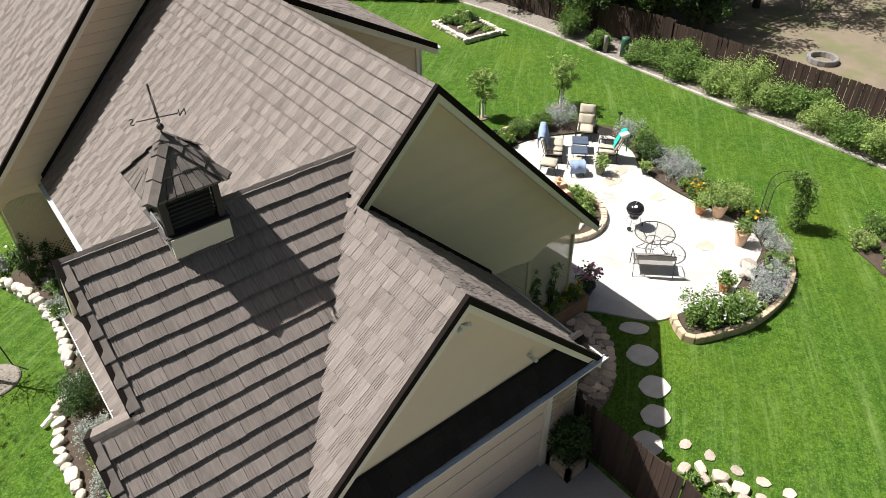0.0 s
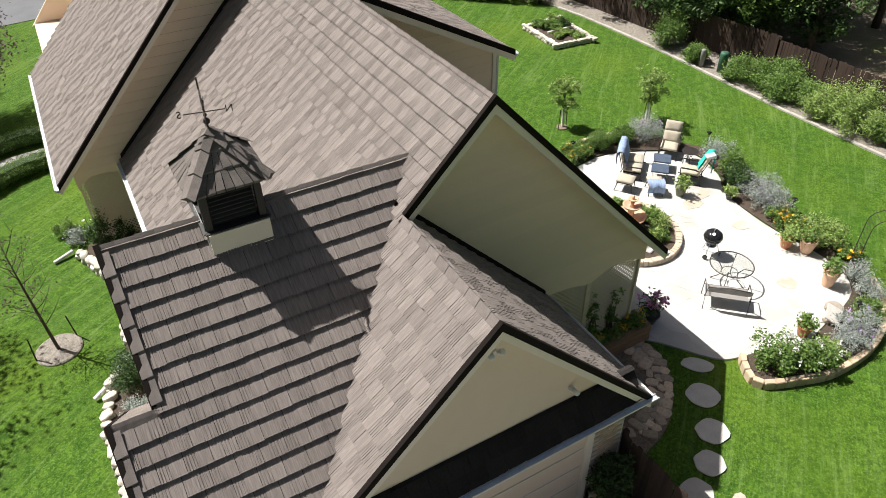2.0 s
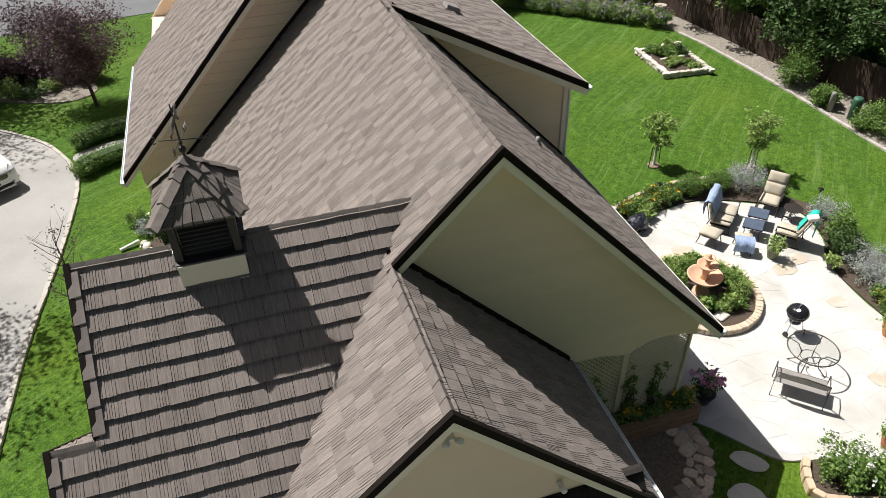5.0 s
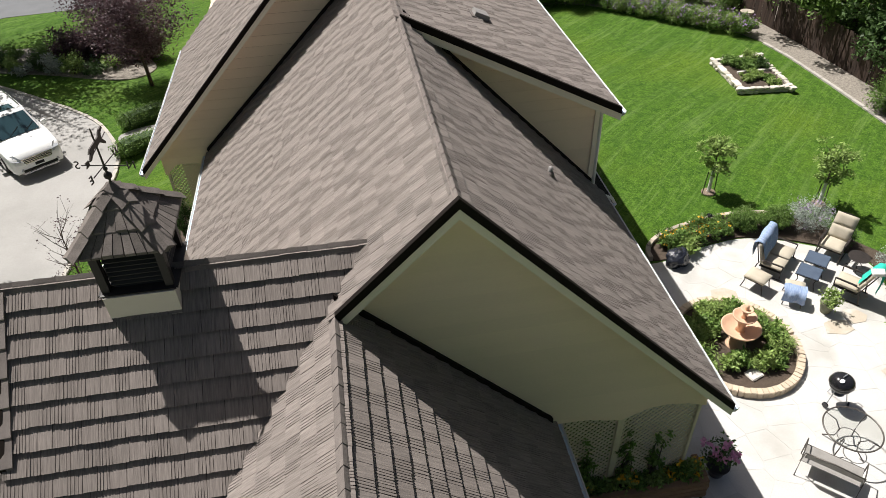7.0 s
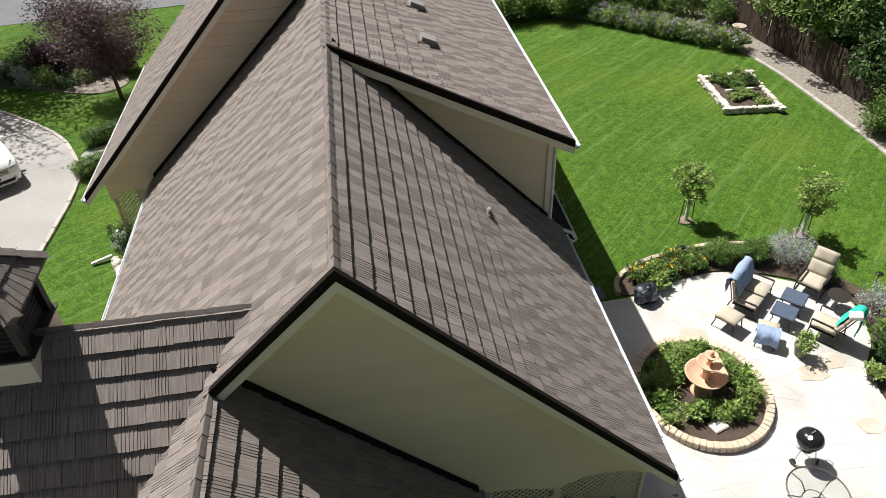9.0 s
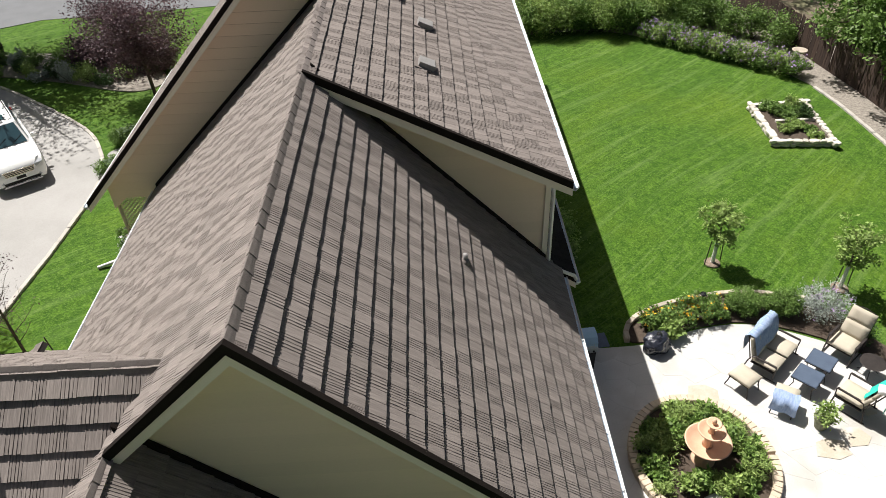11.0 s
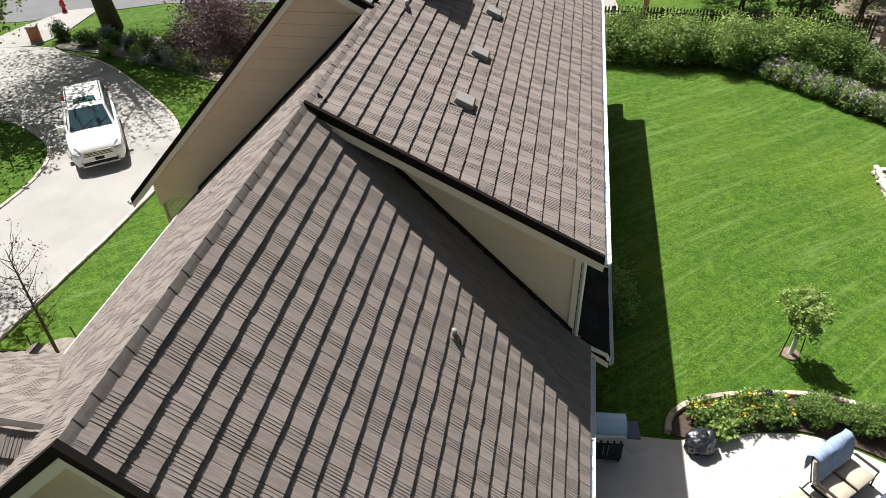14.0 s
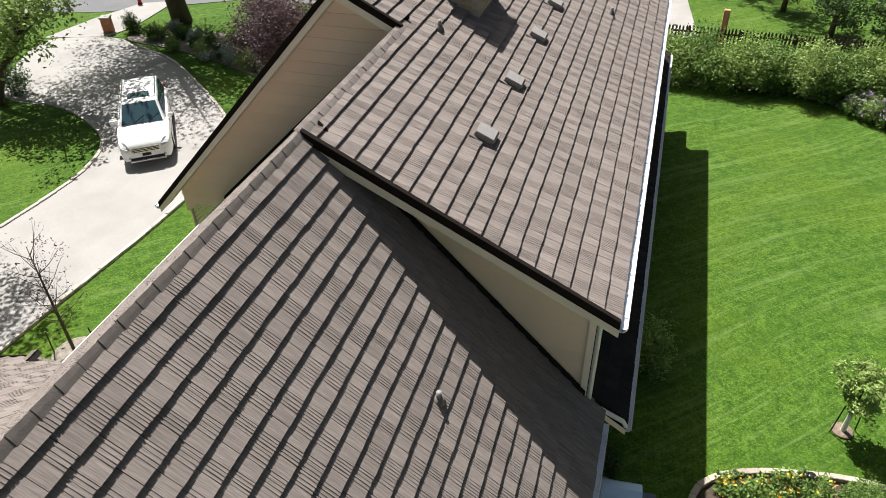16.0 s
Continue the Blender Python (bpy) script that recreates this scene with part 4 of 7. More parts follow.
def tree(x, y, h, crown_r, material, label, leaves=6000, size=0.11, trunk_r=0.12, crown_base=0.4, limbs=9, wrap=False, group="", seed=None, squash=0.75, spread=0.22, lean=(0, 0)):
    SEED[0] += 1
    s = seed or SEED[0]
    q = random.Random(s)
    t = thing("tree", label, "tree", group, pose(x, y, 0))
    top = Vector((lean[0], lean[1], h * 0.8))
    trunk = [Vector((0, 0, -0.05)), Vector((lean[0] * 0.2, lean[1] * 0.2, h * 0.25)), Vector((lean[0] * 0.6, lean[1] * 0.6, h * 0.5)), top]
    part("trunk", Geo().tube(trunk, [trunk_r * 1.25, trunk_r, trunk_r * 0.7, trunk_r * 0.2], 9), BARK, t, smooth=True)
    blobs = []
    cz = h * (crown_base + 1) / 2
    for i in range(limbs):
        f = crown_base * 0.8 + (0.92 - crown_base * 0.8) * i / limbs
        a = i * 2.4 + q.uniform(-0.4, 0.4)
        o = Vector((lean[0] * f, lean[1] * f, h * f * 0.9))
        reach = crown_r * q.uniform(0.55, 0.95) * math.sin(math.pi * min(max((f - crown_base * 0.6) / (1.25 - crown_base * 0.6), 0.1), 0.9)) ** 0.5
        tip = o + Vector((math.cos(a) * reach, math.sin(a) * reach, h * q.uniform(0.08, 0.2)))
        mid = (o + tip) / 2 + Vector((0, 0, h * 0.03))
        part("limb", Geo().tube([o, mid, tip], [trunk_r * 0.45, trunk_r * 0.28, trunk_r * 0.08], 6, False), BARK, t, smooth=True)
        for p, k in ((tip, 0.42), (mid, 0.36)):
            r = crown_r * k * q.uniform(0.8, 1.2)
            blobs.append((p.x, p.y, p.z + 0.1 * r, r, r, r * squash))
        for j in range(3):
            e = tip + Vector((q.uniform(-1, 1), q.uniform(-1, 1), q.uniform(-0.2, 0.8))) * crown_r * 0.35
            part("twig", Geo().tube([mid.lerp(tip, 0.3 + 0.2 * j), e], [trunk_r * 0.12, trunk_r * 0.03], 4, False), BARK, t)
    blobs.append((top.x, top.y, h * 0.86, crown_r * 0.4, crown_r * 0.4, h * 0.12))
    if leaves:
        part("crown", leaf_cloud(blobs, leaves, size, s + 3, max(40, leaves // 28), spread), material, t)
    if wrap:
        part("trunk_wrap", Geo().tube([(0, 0, 0.02), (0, 0, 0.85)], [trunk_r * 1.75, trunk_r * 1.5], 10), WRAP, t, "white wrap round the trunk")
    return t


def rocks(name, pts, size, material, label, category, group, z=0.0, squash=0.6, seed=1):
    """Separate rough stones along points, each a thing of its own."""
    q = random.Random(seed)
    shapes = []
    for k in range(6):
        bm = bmesh.new()
        bmesh.ops.create_icosphere(bm, subdivisions=2, radius=0.5)
        for p in bm.verts:
            n = 1 + 0.35 * noise.noise(p.co * 2.2 + Vector((k * 7.1, seed, 0)))
            c = p.co * n
            p.co = Vector((max(-0.42, min(0.42, c.x)), max(-0.36, min(0.36, c.y)), max(-0.30, min(0.33, c.z))))
        shapes.append(mesh_of(name, Geo().take(bm), material))
    for p in pts:
        s = size * q.uniform(0.75, 1.25)
        ob = tagged(part(name, q.choice(shapes), None), label, category, group)
        h = s * squash * q.uniform(0.8, 1.2)
        zz = p[2] if len(p) > 2 else z
        ob.matrix_basis = Matrix.Translation((p[0], p[1], zz + 0.28 * h)) @ Euler((q.uniform(-0.1, 0.1), q.uniform(-0.1, 0.1), q.uniform(0, 6.28))).to_matrix().to_4x4() @ Matrix.Diagonal((s, s * q.uniform(0.7, 1), h, 1))


def along(pts, step, closed=False):
    """Points at even steps on a smooth curve."""
    c = [Vector(p) for p in smooth_loop(pts, 12, closed)]
    if closed:
        c.append(c[0])
    out, left = [tuple(c[0])], step
    for a, b in zip(c, c[1:]):
        d = (b - a).length
        while d >= left:
            a = a + (b - a) * (left / d)
            out.append(tuple(a))
            d, left = (b - a).length, step
        left -= d
    return out


def kerb(name, pts, wd, h, material, label, closed=False, step=0.3, group="", z=0.0):
    """An edging of separate blocks along a curve: one thing, a part for each block."""
    t = thing(name, label, "edging", group)
    c = along(pts, step, closed)
    q = random.Random(len(pts))
    me = mesh_of("block", Geo().box(-0.5, -0.5, 0, 0.5, 0.5, 1, bevel=0.06), material)
    for a, b in zip(c, c[1:]):
        d = Vector((b[0] - a[0], b[1] - a[1]))
        ob = part("block", me, None, t)
        ob.matrix_basis = pose((a[0] + b[0]) / 2, (a[1] + b[1]) / 2, z - 0.05, 0, 0, math.degrees(math.atan2(d.y, d.x)) + q.uniform(-2, 2)) @ Matrix.Diagonal((d.length * 0.97, wd, h + 0.05 + q.uniform(-0.01, 0.01), 1))
    return t


# ---- the back garden ----
CURB = mat("concrete_mow_strip", (0.48, 0.45, 0.40), (0.38, 0.355, 0.32), 0.9, 3, 40, 0.4, random_amount=0.08)
sheet("gravel_bed", smooth_loop([(19.4, -30), (19.5, 0), (19.4, 8), (19.5, 14), (19.3, 20), (18.9, 22.6), (17.6, 24.9), (14.5, 27.6), (11, 29.9), (5.4, 29.9), (4.5, 34), (20, 34), (22.6, 24), (22.8, 10), (23.2, -30)], 3), 0.015, 0.15, GRAVEL, "pale gravel bed along the fence", "gravel")
kerb("mow_strip", [(19.4, -12), (19.5, 0), (19.4, 8), (19.5, 14), (19.3, 20), (18.9, 22.6)], 0.16, 0.05, CURB, "pale concrete mowing strip edging the lawn", step=0.7)


def board_fence(p0, p1, h, board, material, label, rails=True, gap=0.01, picket=False, z=0.0):
    p0, p1 = Vector((*p0, z)), Vector((*p1, z))
    d = p1 - p0
    L = d.length
    ang = math.degrees(math.atan2(d.y, d.x))
    t = thing("fence", label, "fence", "", Matrix.Translation(p0) @ pose(0, 0, 0, 0, 0, ang))
    if picket:
        prof = [(0, 0, 0), (board, 0, 0), (board, 0, 0.93), (board / 2, 0, 1), (0, 0, 0.93)]
    else:
        prof = [(0, 0, 0), (board, 0, 0), (board, 0, 0.985), (board * 0.8, 0, 1), (board * 0.2, 0, 1), (0, 0, 0.985)]
    me = mesh_of("board", Geo().prism(prof, (0, 0.02, 0)), material)
    q = random.Random(int(L * 10))
    n = int(L / (board + gap))
    for i in range(n):
        part("board", me, None, t, m=pose(i * (board + gap), q.uniform(-0.006, 0.006), 0.03, q.uniform(-1, 1), q.uniform(-0.6, 0.6), 0) @ Matrix.Diagonal((1, 1, h * q.uniform(0.975, 1.01), 1)))
    for z in (0.3, h - 0.35):
        part("rail", Geo().box(0, 0.025, z, L, 0.065, z + 0.09), material, t)
    k = 0.0
    while k <= L:
        part("post", Geo().box(k - 0.05, 0.065, 0, k + 0.05, 0.165, h - 0.05), material, t)
        k += 2.4
    return t


board_fence((22.0, 10), (22.5, -8), 1.55, 0.14, FENCE, "weathered dark cedar board fence")
board_fence((20.9, 17.2), (22.0, 10), 1.7, 0.14, FENCE, "weathered dark cedar board fence")
board_fence((20.55, 21.6), (20.9, 17.2), 1.7, 0.14, FENCE, "weathered dark cedar board fence")
board_fence((19.0, 32.5), (20.55, 21.6), 1.6, 0.14, FENCE, "weathered dark cedar board fence")
board_fence((4.0, 33.2), (19.0, 33.0), 1.5, 0.09, FENCE, "brown picket fence behind the hedge", gap=0.07, picket=True)
newb = solid("fence_board", Geo().prism([(0, 0, 0), (0.3, 0, 0), (0.3, 0, 1.7), (0.15, 0, 1.85), (0, 0, 1.7)], (0, 0.04, 0)), NEWWOOD, "orange new cedar boards leaning on the old fence", "board", m=pose(21.55, 14.4, 0.03, -6, 0, 92))
for x, y, z, r, h, lab in ((20.1, 11.3, 0.0, 0.20, 0.95, "green utility barrel in the gravel bed"), (19.75, 12.2, 0.0, 0.11, 0.85, "blue-grey upright pipe in the gravel bed")):
    solid("utility_post", Geo().lathe([(r, 0), (r, h * 0.9), (r * 0.9, h), (r * 0.3, h * 1.02)], 18), GREYBOX if r < 0.15 else mat("green_plastic", (0.05, 0.14, 0.09), None, 0.5), lab, "utility post", smooth=True, m=pose(x, y, z))

# shrubs of the east bed
q = random.Random(11)
for i, (x, y, w, h, m_) in enumerate(((20.5, 14.9, 1.5, 1.7, 0), (20.2, 12.8, 0.9, 0.8, 0), (20.4, 10.2, 1.5, 1.0, 0), (20.9, 9.3, 1.5, 1.1, 0), (20.4, 8.2, 1.4, 0.9, 0), (20.8, 7.2, 1.6, 1.0, 0), (20.5, 6.0, 1.6, 1.2, 2), (21.2, 5.2, 1.5, 1.4, 2), (20.5, 4.4, 1.8, 1.3, 2), (20.9, 3.2, 1.6, 1.1, 0), (20.7, 1.4, 1.5, 1.1, 2), (20.4, 0.2, 1.5, 1.1, 0), (20.6, -0.9, 1.6, 1.2, 2), (20.8, -2.4, 1.7, 1.3, 0), (20.6, -4, 1.7, 1.2, 0), (21.7, 2.2, 1.2, 1.0, 0), (21.6, 8.6, 1.2, 1.2, 0))):
    shrub(x - 0.25, y, w * 1.45, h * 1.15, (LEAF, LEAF_DARK, LEAF_LIGHT)[m_], ("green leafy shrub in the gravel bed by the fence", "tall blue-green shrub beside the fence", "pale green rose shrub in the gravel bed")[m_], 4200, 0.085, group="shrubs along the fence", lobes=6)

# dark trees beyond the fence
for i, (x, y, h, r, n) in enumerate(((21.9, 20.2, 5.4, 2.8, 11000), (21.8, 17.0, 4.7, 2.4, 9000), (22.4, 14.2, 4.6, 2.4, 9000), (21.4, 23.9, 5.0, 2.4, 9000), (24.6, 21.5, 7.5, 3.8, 14000), (25, 17.5, 7, 3.6, 14000), (25.6, 13.8, 7, 3.4, 12000), (24.4, 19.6, 3.6, 2.2, 6000), (24.6, 15.4, 3.4, 2.0, 6000), (30, 17, 9, 4.4, 11000), (31, 11, 9, 4.2, 11000), (23.6, 26, 6.5, 3.6, 11000), (29, 25, 9, 4.6, 11000), (25.2, 10.6, 5.0, 2.4, 7000), (23.7, 17.2, 4.6, 2.3, 8000), (23.9, 13.2, 4.2, 2.1, 8000), (23.5, 22.2, 4.8, 2.4, 8000), (27.5, 20, 7, 3.4, 9000), (28, 14.5, 7, 3.4, 9000), (35, 5, 9, 4.4, 8000), (33, -2, 8, 4, 7000))):
    tree(x, y, h, r, LEAF_DARK if i % 3 else LEAF, "dark green leafy tree shading the neighbouring dirt yard", n, 0.2, 0.17, 0.16, 11, group="trees beyond the fence")
ring = thing("fire_ring", "round stacked stone fire ring on the dirt", "fire ring")
for k in range(14):
    a = k * 2 * math.pi / 14
    part("block", Geo().box(-0.16, -0.09, 0, 0.16, 0.09, 0.25, pose(26.8 + 0.62 * math.cos(a), 4.8 + 0.62 * math.sin(a), 0, 0, 0, math.degrees(a) + 90), 0.02), GREYBOX, ring)

# hedge along the north side
for i in range(12):
    x = 5.9 + i * 0.95
    shrub(x, 30.3 + 0.45 * math.sin(i * 1.7), 3.1, 2.05 + 0.4 * math.sin(i * 2.3), LEAF if i % 3 else LEAF_LIGHT, "tall green leafy hedge shrub along the back fence", 7000, 0.11, group="north hedge", lobes=6)
for i in range(11):
    shrub(13.4 + i * 0.52, 28.5 - i * 0.50, 1.5, 1.05, LEAF_LIGHT if i % 2 else LEAF, "lavender-flowering perennial clump along the lawn edge", 1700, 0.085, group="lavender border", flowers=(PETAL_V, 260, 0.075))
for i in range(4):
    shrub(16.6 + i * 0.9, 29.6 - i * 0.9, 1.9, 1.7, LEAF, "green leafy shrub behind the lavender border", 2600, 0.10, group="north hedge")
bath = thing("bird_bath", "pale stone bird bath beside the fence", "bird bath", "", pose(19.2, 24.6, 0))
part("pedestal", Geo().lathe([(0.2, 0), (0.16, 0.06), (0.07, 0.15), (0.06, 0.5), (0.1, 0.6)], 16), STONE, bath, smooth=True)
part("bowl", Geo().lathe([(0.08, 0.58), (0.28, 0.64), (0.34, 0.72), (0.31, 0.73), (0.2, 0.68), (0.02, 0.67)], 20), STONE, bath, smooth=True)
# the land past the north fence
sheet("neighbour_path", [(3.5, 34.5), (7.2, 34.5), (6.2, 43), (2, 43)], 0.01, 0.1, CONCRETE, "pale concrete path beyond the picket fence", "pavement")
for i, (x, y, h, r) in enumerate(((17, 37, 5.5, 2.6), (22, 35, 6, 2.8), (13.5, 37.5, 4, 2.2), (16, 35.6, 3.4, 2.0), (19.5, 37, 5, 2.6), (11.5, 41, 4.5, 2.2), (19.5, 41, 7, 3), (25, 40, 8, 3.4), (9, 45, 5, 2.2))):
    tree(x, y, h, r, LEAF_DARK, "dark green tree beyond the picket fence", 4500, 0.16, 0.13, 0.15, 8, group="trees beyond the fence")
post_n = solid("cedar_post", Geo().box(-0.14, -0.14, 0, 0.14, 0.14, 2.1, bevel=0.02), NEWWOOD, "tall orange cedar post by the picket fence", "post", m=pose(8.0, 34.0, 0))

# raised stone planter in the lawn
planter = thing("stone_planter", "raised bed of stacked pale rock with herbs", "planter")
corners = [(15.5, 20.5), (17.75, 20.65), (17.45, 17.35), (15.35, 17.55)]
part("soil", Geo().prism([(x, y, 0) for x, y in [(15.6, 20.4), (17.6, 20.5), (17.35, 17.5), (15.5, 17.65)]], (0, 0, 0.18)), SOIL, planter)
q = random.Random(3)
rock_me = []
for k in range(5):
    bm = bmesh.new()
    bmesh.ops.create_icosphere(bm, subdivisions=2, radius=0.5)
    for p in bm.verts:
        c = p.co * (1 + 0.3 * noise.noise(p.co * 2.5 + Vector((k * 5, 2, 0))))
        p.co = Vector((max(-0.42, min(0.42, c.x)), max(-0.34, min(0.34, c.y)), max(-0.3, min(0.3, c.z))))
    rock_me.append(mesh_of("rock", Geo().take(bm), WHITESTONE))
for (a, b) in zip(corners, corners[1:] + corners[:1]):
    d = Vector(b) - Vector(a)
    n = int(d.length / 0.27)
    for lay in range(2):
        for i in range(n + 1):
            p = Vector(a) + d * ((i + 0.5 * (lay % 2)) / n)
            part("rock", q.choice(rock_me), None, planter, m=pose(p.x, p.y, 0.06 + lay * 0.13, q.uniform(-8, 8), q.uniform(-8, 8), math.degrees(math.atan2(d.y, d.x)) + q.uniform(-12, 12)) @ Matrix.Diagonal((0.36 * q.uniform(0.7, 1.4), 0.34 * q.uniform(0.7, 1.3), 0.2 * q.uniform(0.8, 1.2), 1)))
part("divider", Geo().box(15.9, 19.0, 0.16, 17.5, 19.12, 0.26), STEP, planter)
for x, y, w, h, m_ in ((16.2, 19.8, 1.1, 0.45, LEAF), (17.0, 20.0, 0.9, 0.6, LEAF_LIGHT), (16.8, 19.5, 0.8, 0.4, LEAF), (16.0, 18.3, 0.8, 0.3, LEAF_LIGHT), (16.9, 18.2, 0.6, 0.25, LEAF), (16.0, 20.1, 1.0, 0.4, LEAF), (17.2, 19.4, 0.8, 0.5, LEAF_DARK), (16.5, 19.2, 0.9, 0.4, LEAF), (16.5, 18.6, 0.9, 0.3, LEAF_LIGHT), (16.9, 17.8, 0.7, 0.2, LEAF_LIGHT)):
    shrub(x, y, w, h, m_, "low green herbs in the raised rock bed", 1100, 0.08, "herbs", "herbs in the raised bed", z=0.17)

# young lawn trees with wrapped trunks
for x, y in ((10.62, 10.9), (13.85, 9.5)):
    solid("mulch_ring", Geo().lathe([(0.24, -0.02), (0.24, 0.02), (0.2, 0.035), (0.02, 0.04)], 20), DRY_MULCH, "round mulch ring under a young tree", "mulch", "structure", smooth=True, m=pose(x, y, 0))
    tree(x, y, 2.35, 0.62, LEAF_LIGHT, "small young tree with a white-wrapped trunk on the lawn", 2400, 0.10, 0.035, 0.38, 8, True, "young lawn trees", spread=0.3)
    for s in (-1, 1):
        solid("tree_stake", Geo().tube([(x + s * 0.28, y + 0.1 * s, 0), (x + s * 0.22, y + 0.08 * s, 0.9)], 0.016, 6), IRON, "thin dark stake beside a young tree", "stake", group="tree stakes")

# ---- the patio ----
q = random.Random(21)


def inside(x, y, poly):
    c = False
    for (x0, y0), (x1, y1) in zip(poly, poly[1:] + poly[:1]):
        if (y0 > y) != (y1 > y) and x < (x1 - x0) * (y - y0) / (y1 - y0) + x0:
            c = not c
    return c


def edge_room(x, y, poly):
    best = 9.0
    for a, b in zip(poly, poly[1:] + poly[:1]):
        ax, ay, dx, dy = a[0], a[1], b[0] - a[0], b[1] - a[1]
        t = max(0, min(1, ((x - ax) * dx + (y - ay) * dy) / (dx * dx + dy * dy + 1e-9)))
        best = min(best, math.hypot(x - ax - t * dx, y - ay - t * dy))
    return best


seeds = [(4.2 + 0.78 * i + q.uniform(-0.28, 0.28), -2.6 + 0.72 * j + q.uniform(-0.26, 0.26)) for i in range(13) for j in range(16)]
for sx, sy in seeds:
    if not inside(sx, sy, patio_outline) or math.hypot(sx - 8.05, sy - 4.0) < 1.6:
        continue
    cell = [(sx + a, sy + b) for a, b in ((-1, -1), (1, -1), (1, 1), (-1, 1))]
    for ox, oy in seeds:
        d = Vector((ox - sx, oy - sy))
        if not 0 < d.length < 2.2:
            continue
        mid = d.length / 2 - 0.005
        n = d.normalized()
        out = []
        for i in range(len(cell)):
            a, b = cell[i], cell[(i + 1) % len(cell)]
            da, db = mid - ((a[0] - sx) * n.x + (a[1] - sy) * n.y), mid - ((b[0] - sx) * n.x + (b[1] - sy) * n.y)
            if da >= 0:
                out.append(a)
            if da * db < 0:
                t = da / (da - db)
                out.append((a[0] + (b[0] - a[0]) * t, a[1] + (b[1] - a[1]) * t))
        cell = out
    # pull corners inside the slab
    room = min([1.0] + [0.0 if not inside(*c, patio_outline) else 1.0 for c in cell])
    if room < 0.5:
        cell = [(sx + (c[0] - sx) * 0.5, sy + (c[1] - sy) * 0.5) if not inside(*c, patio_outline) else c for c in cell]
        if any(not inside(*c, patio_outline) for c in cell):
            continue
    part("flagstone", Geo().prism([(x, y, 0.025) for x, y in cell], (0, 0, 0.008 + q.uniform(0, 0.002))), FLAG, patio)
TAN_FLAG = mat("tan_flagstone", (0.50, 0.445, 0.36), (0.43, 0.37, 0.29), 0.85, 3, 30, 0.4, blotch=(2.5, (0.56, 0.54, 0.50), 0.8))
for x, y, r, turn in ((8.66, 5.84, 0.52, 0.2), (11.05, 4.13, 0.44, 0.5), (11.72, 4.42, 0.40, 0.9), (12.38, 5.18, 0.30, 0.1), (11.5, 2.4, 0.34, 0.7), (10.4, -0.3, 0.36, 0.4)):
    part("tan_flagstone", Geo().prism([(x + r * math.cos(a + turn) * q.uniform(0.8, 1.15), y + 0.75 * r * math.sin(a + turn) * q.uniform(0.85, 1.1), 0.040) for a in (0.2, 1.1, 1.9, 3.2, 4.3, 5.3)], (0, 0, 0.005)), TAN_FLAG, patio)

# fountain in its ring bed
RINGSTONE = mat("pale_ring_brick", (0.62, 0.52, 0.40), (0.52, 0.42, 0.31), 0.9, 6, 60, 0.5, random_amount=0.10)
FX, FY = 8.02, 4.02
sheet("fountain_bed", [(FX + 1.5 * math.cos(k * 0.2618), FY + 1.62 * math.sin(k * 0.2618)) for k in range(24)], 0.10, 0.1, SOIL, "dark soil bed round the fountain", "soil")
kerb("bed_ring", [(FX + 1.55 * math.cos(k * 0.5236), FY + 1.68 * math.sin(k * 0.5236)) for k in range(12)], 0.2, 0.22, RINGSTONE, "ring of tan brick round the fountain bed", True, 0.14)
fountain = thing("fountain", "three-tiered terracotta-coloured garden fountain", "fountain", "", pose(FX, FY, 0.08) @ Matrix.Diagonal((0.88, 0.88, 0.92, 1)))
part("pedestal", Geo().lathe([(0.30, 0), (0.30, 0.06), (0.2, 0.12), (0.16, 0.35), (0.24, 0.48)], 24), SANDSTONE, fountain, smooth=True)
part("lower_basin", Geo().lathe([(0.2, 0.46), (0.42, 0.55), (0.55, 0.68), (0.58, 0.74), (0.54, 0.74), (0.48, 0.66), (0.1, 0.60)], 32), SANDSTONE, fountain, smooth=True)
part("middle_column", Geo().lathe([(0.14, 0.60), (0.10, 0.75), (0.12, 0.85), (0.09, 0.98), (0.14, 1.02)], 20), SANDSTONE, fountain, smooth=True)
part("middle_basin", Geo().lathe([(0.12, 1.0), (0.26, 1.05), (0.33, 1.13), (0.345, 1.17), (0.31, 1.17), (0.26, 1.11), (0.05, 1.08)], 28), SANDSTONE, fountain, smooth=True)
part("upper_column", Geo().lathe([(0.09, 1.08), (0.06, 1.18), (0.08, 1.26), (0.06, 1.33)], 18), SANDSTONE, fountain, smooth=True)
part("upper_basin", Geo().lathe([(0.06, 1.32), (0.15, 1.36), (0.19, 1.42), (0.16, 1.42), (0.1, 1.39), (0.03, 1.38)], 24), SANDSTONE, fountain, smooth=True)
part("finial", Geo().lathe([(0.04, 1.38), (0.06, 1.45), (0.045, 1.52), (0.01, 1.56)], 14), SANDSTONE, fountain, smooth=True)
for k in range(26):
    a = k * 0.37 + q.uniform(-0.1, 0.1)
    r = q.uniform(0.7, 1.25)
    shrub(FX + r * math.cos(a), FY + r * math.sin(a), q.uniform(0.5, 0.95), q.uniform(0.3, 0.6), (LEAF, LEAF_LIGHT, LEAF_LIGHT)[k % 3], "low green perennial round the fountain", 600, 0.10, "plant", "fountain bed plants", z=0.1, slim=(0.5, 0.2, 0.5)[k % 3])
solid("flat_stone", Geo().box(-0.2, -0.16, 0, 0.2, 0.16, 0.06, bevel=0.02), STEP, "pale flat stone in the fountain bed", "stone", m=pose(7.95, 2.95, 0.1, 0, 0, 20))

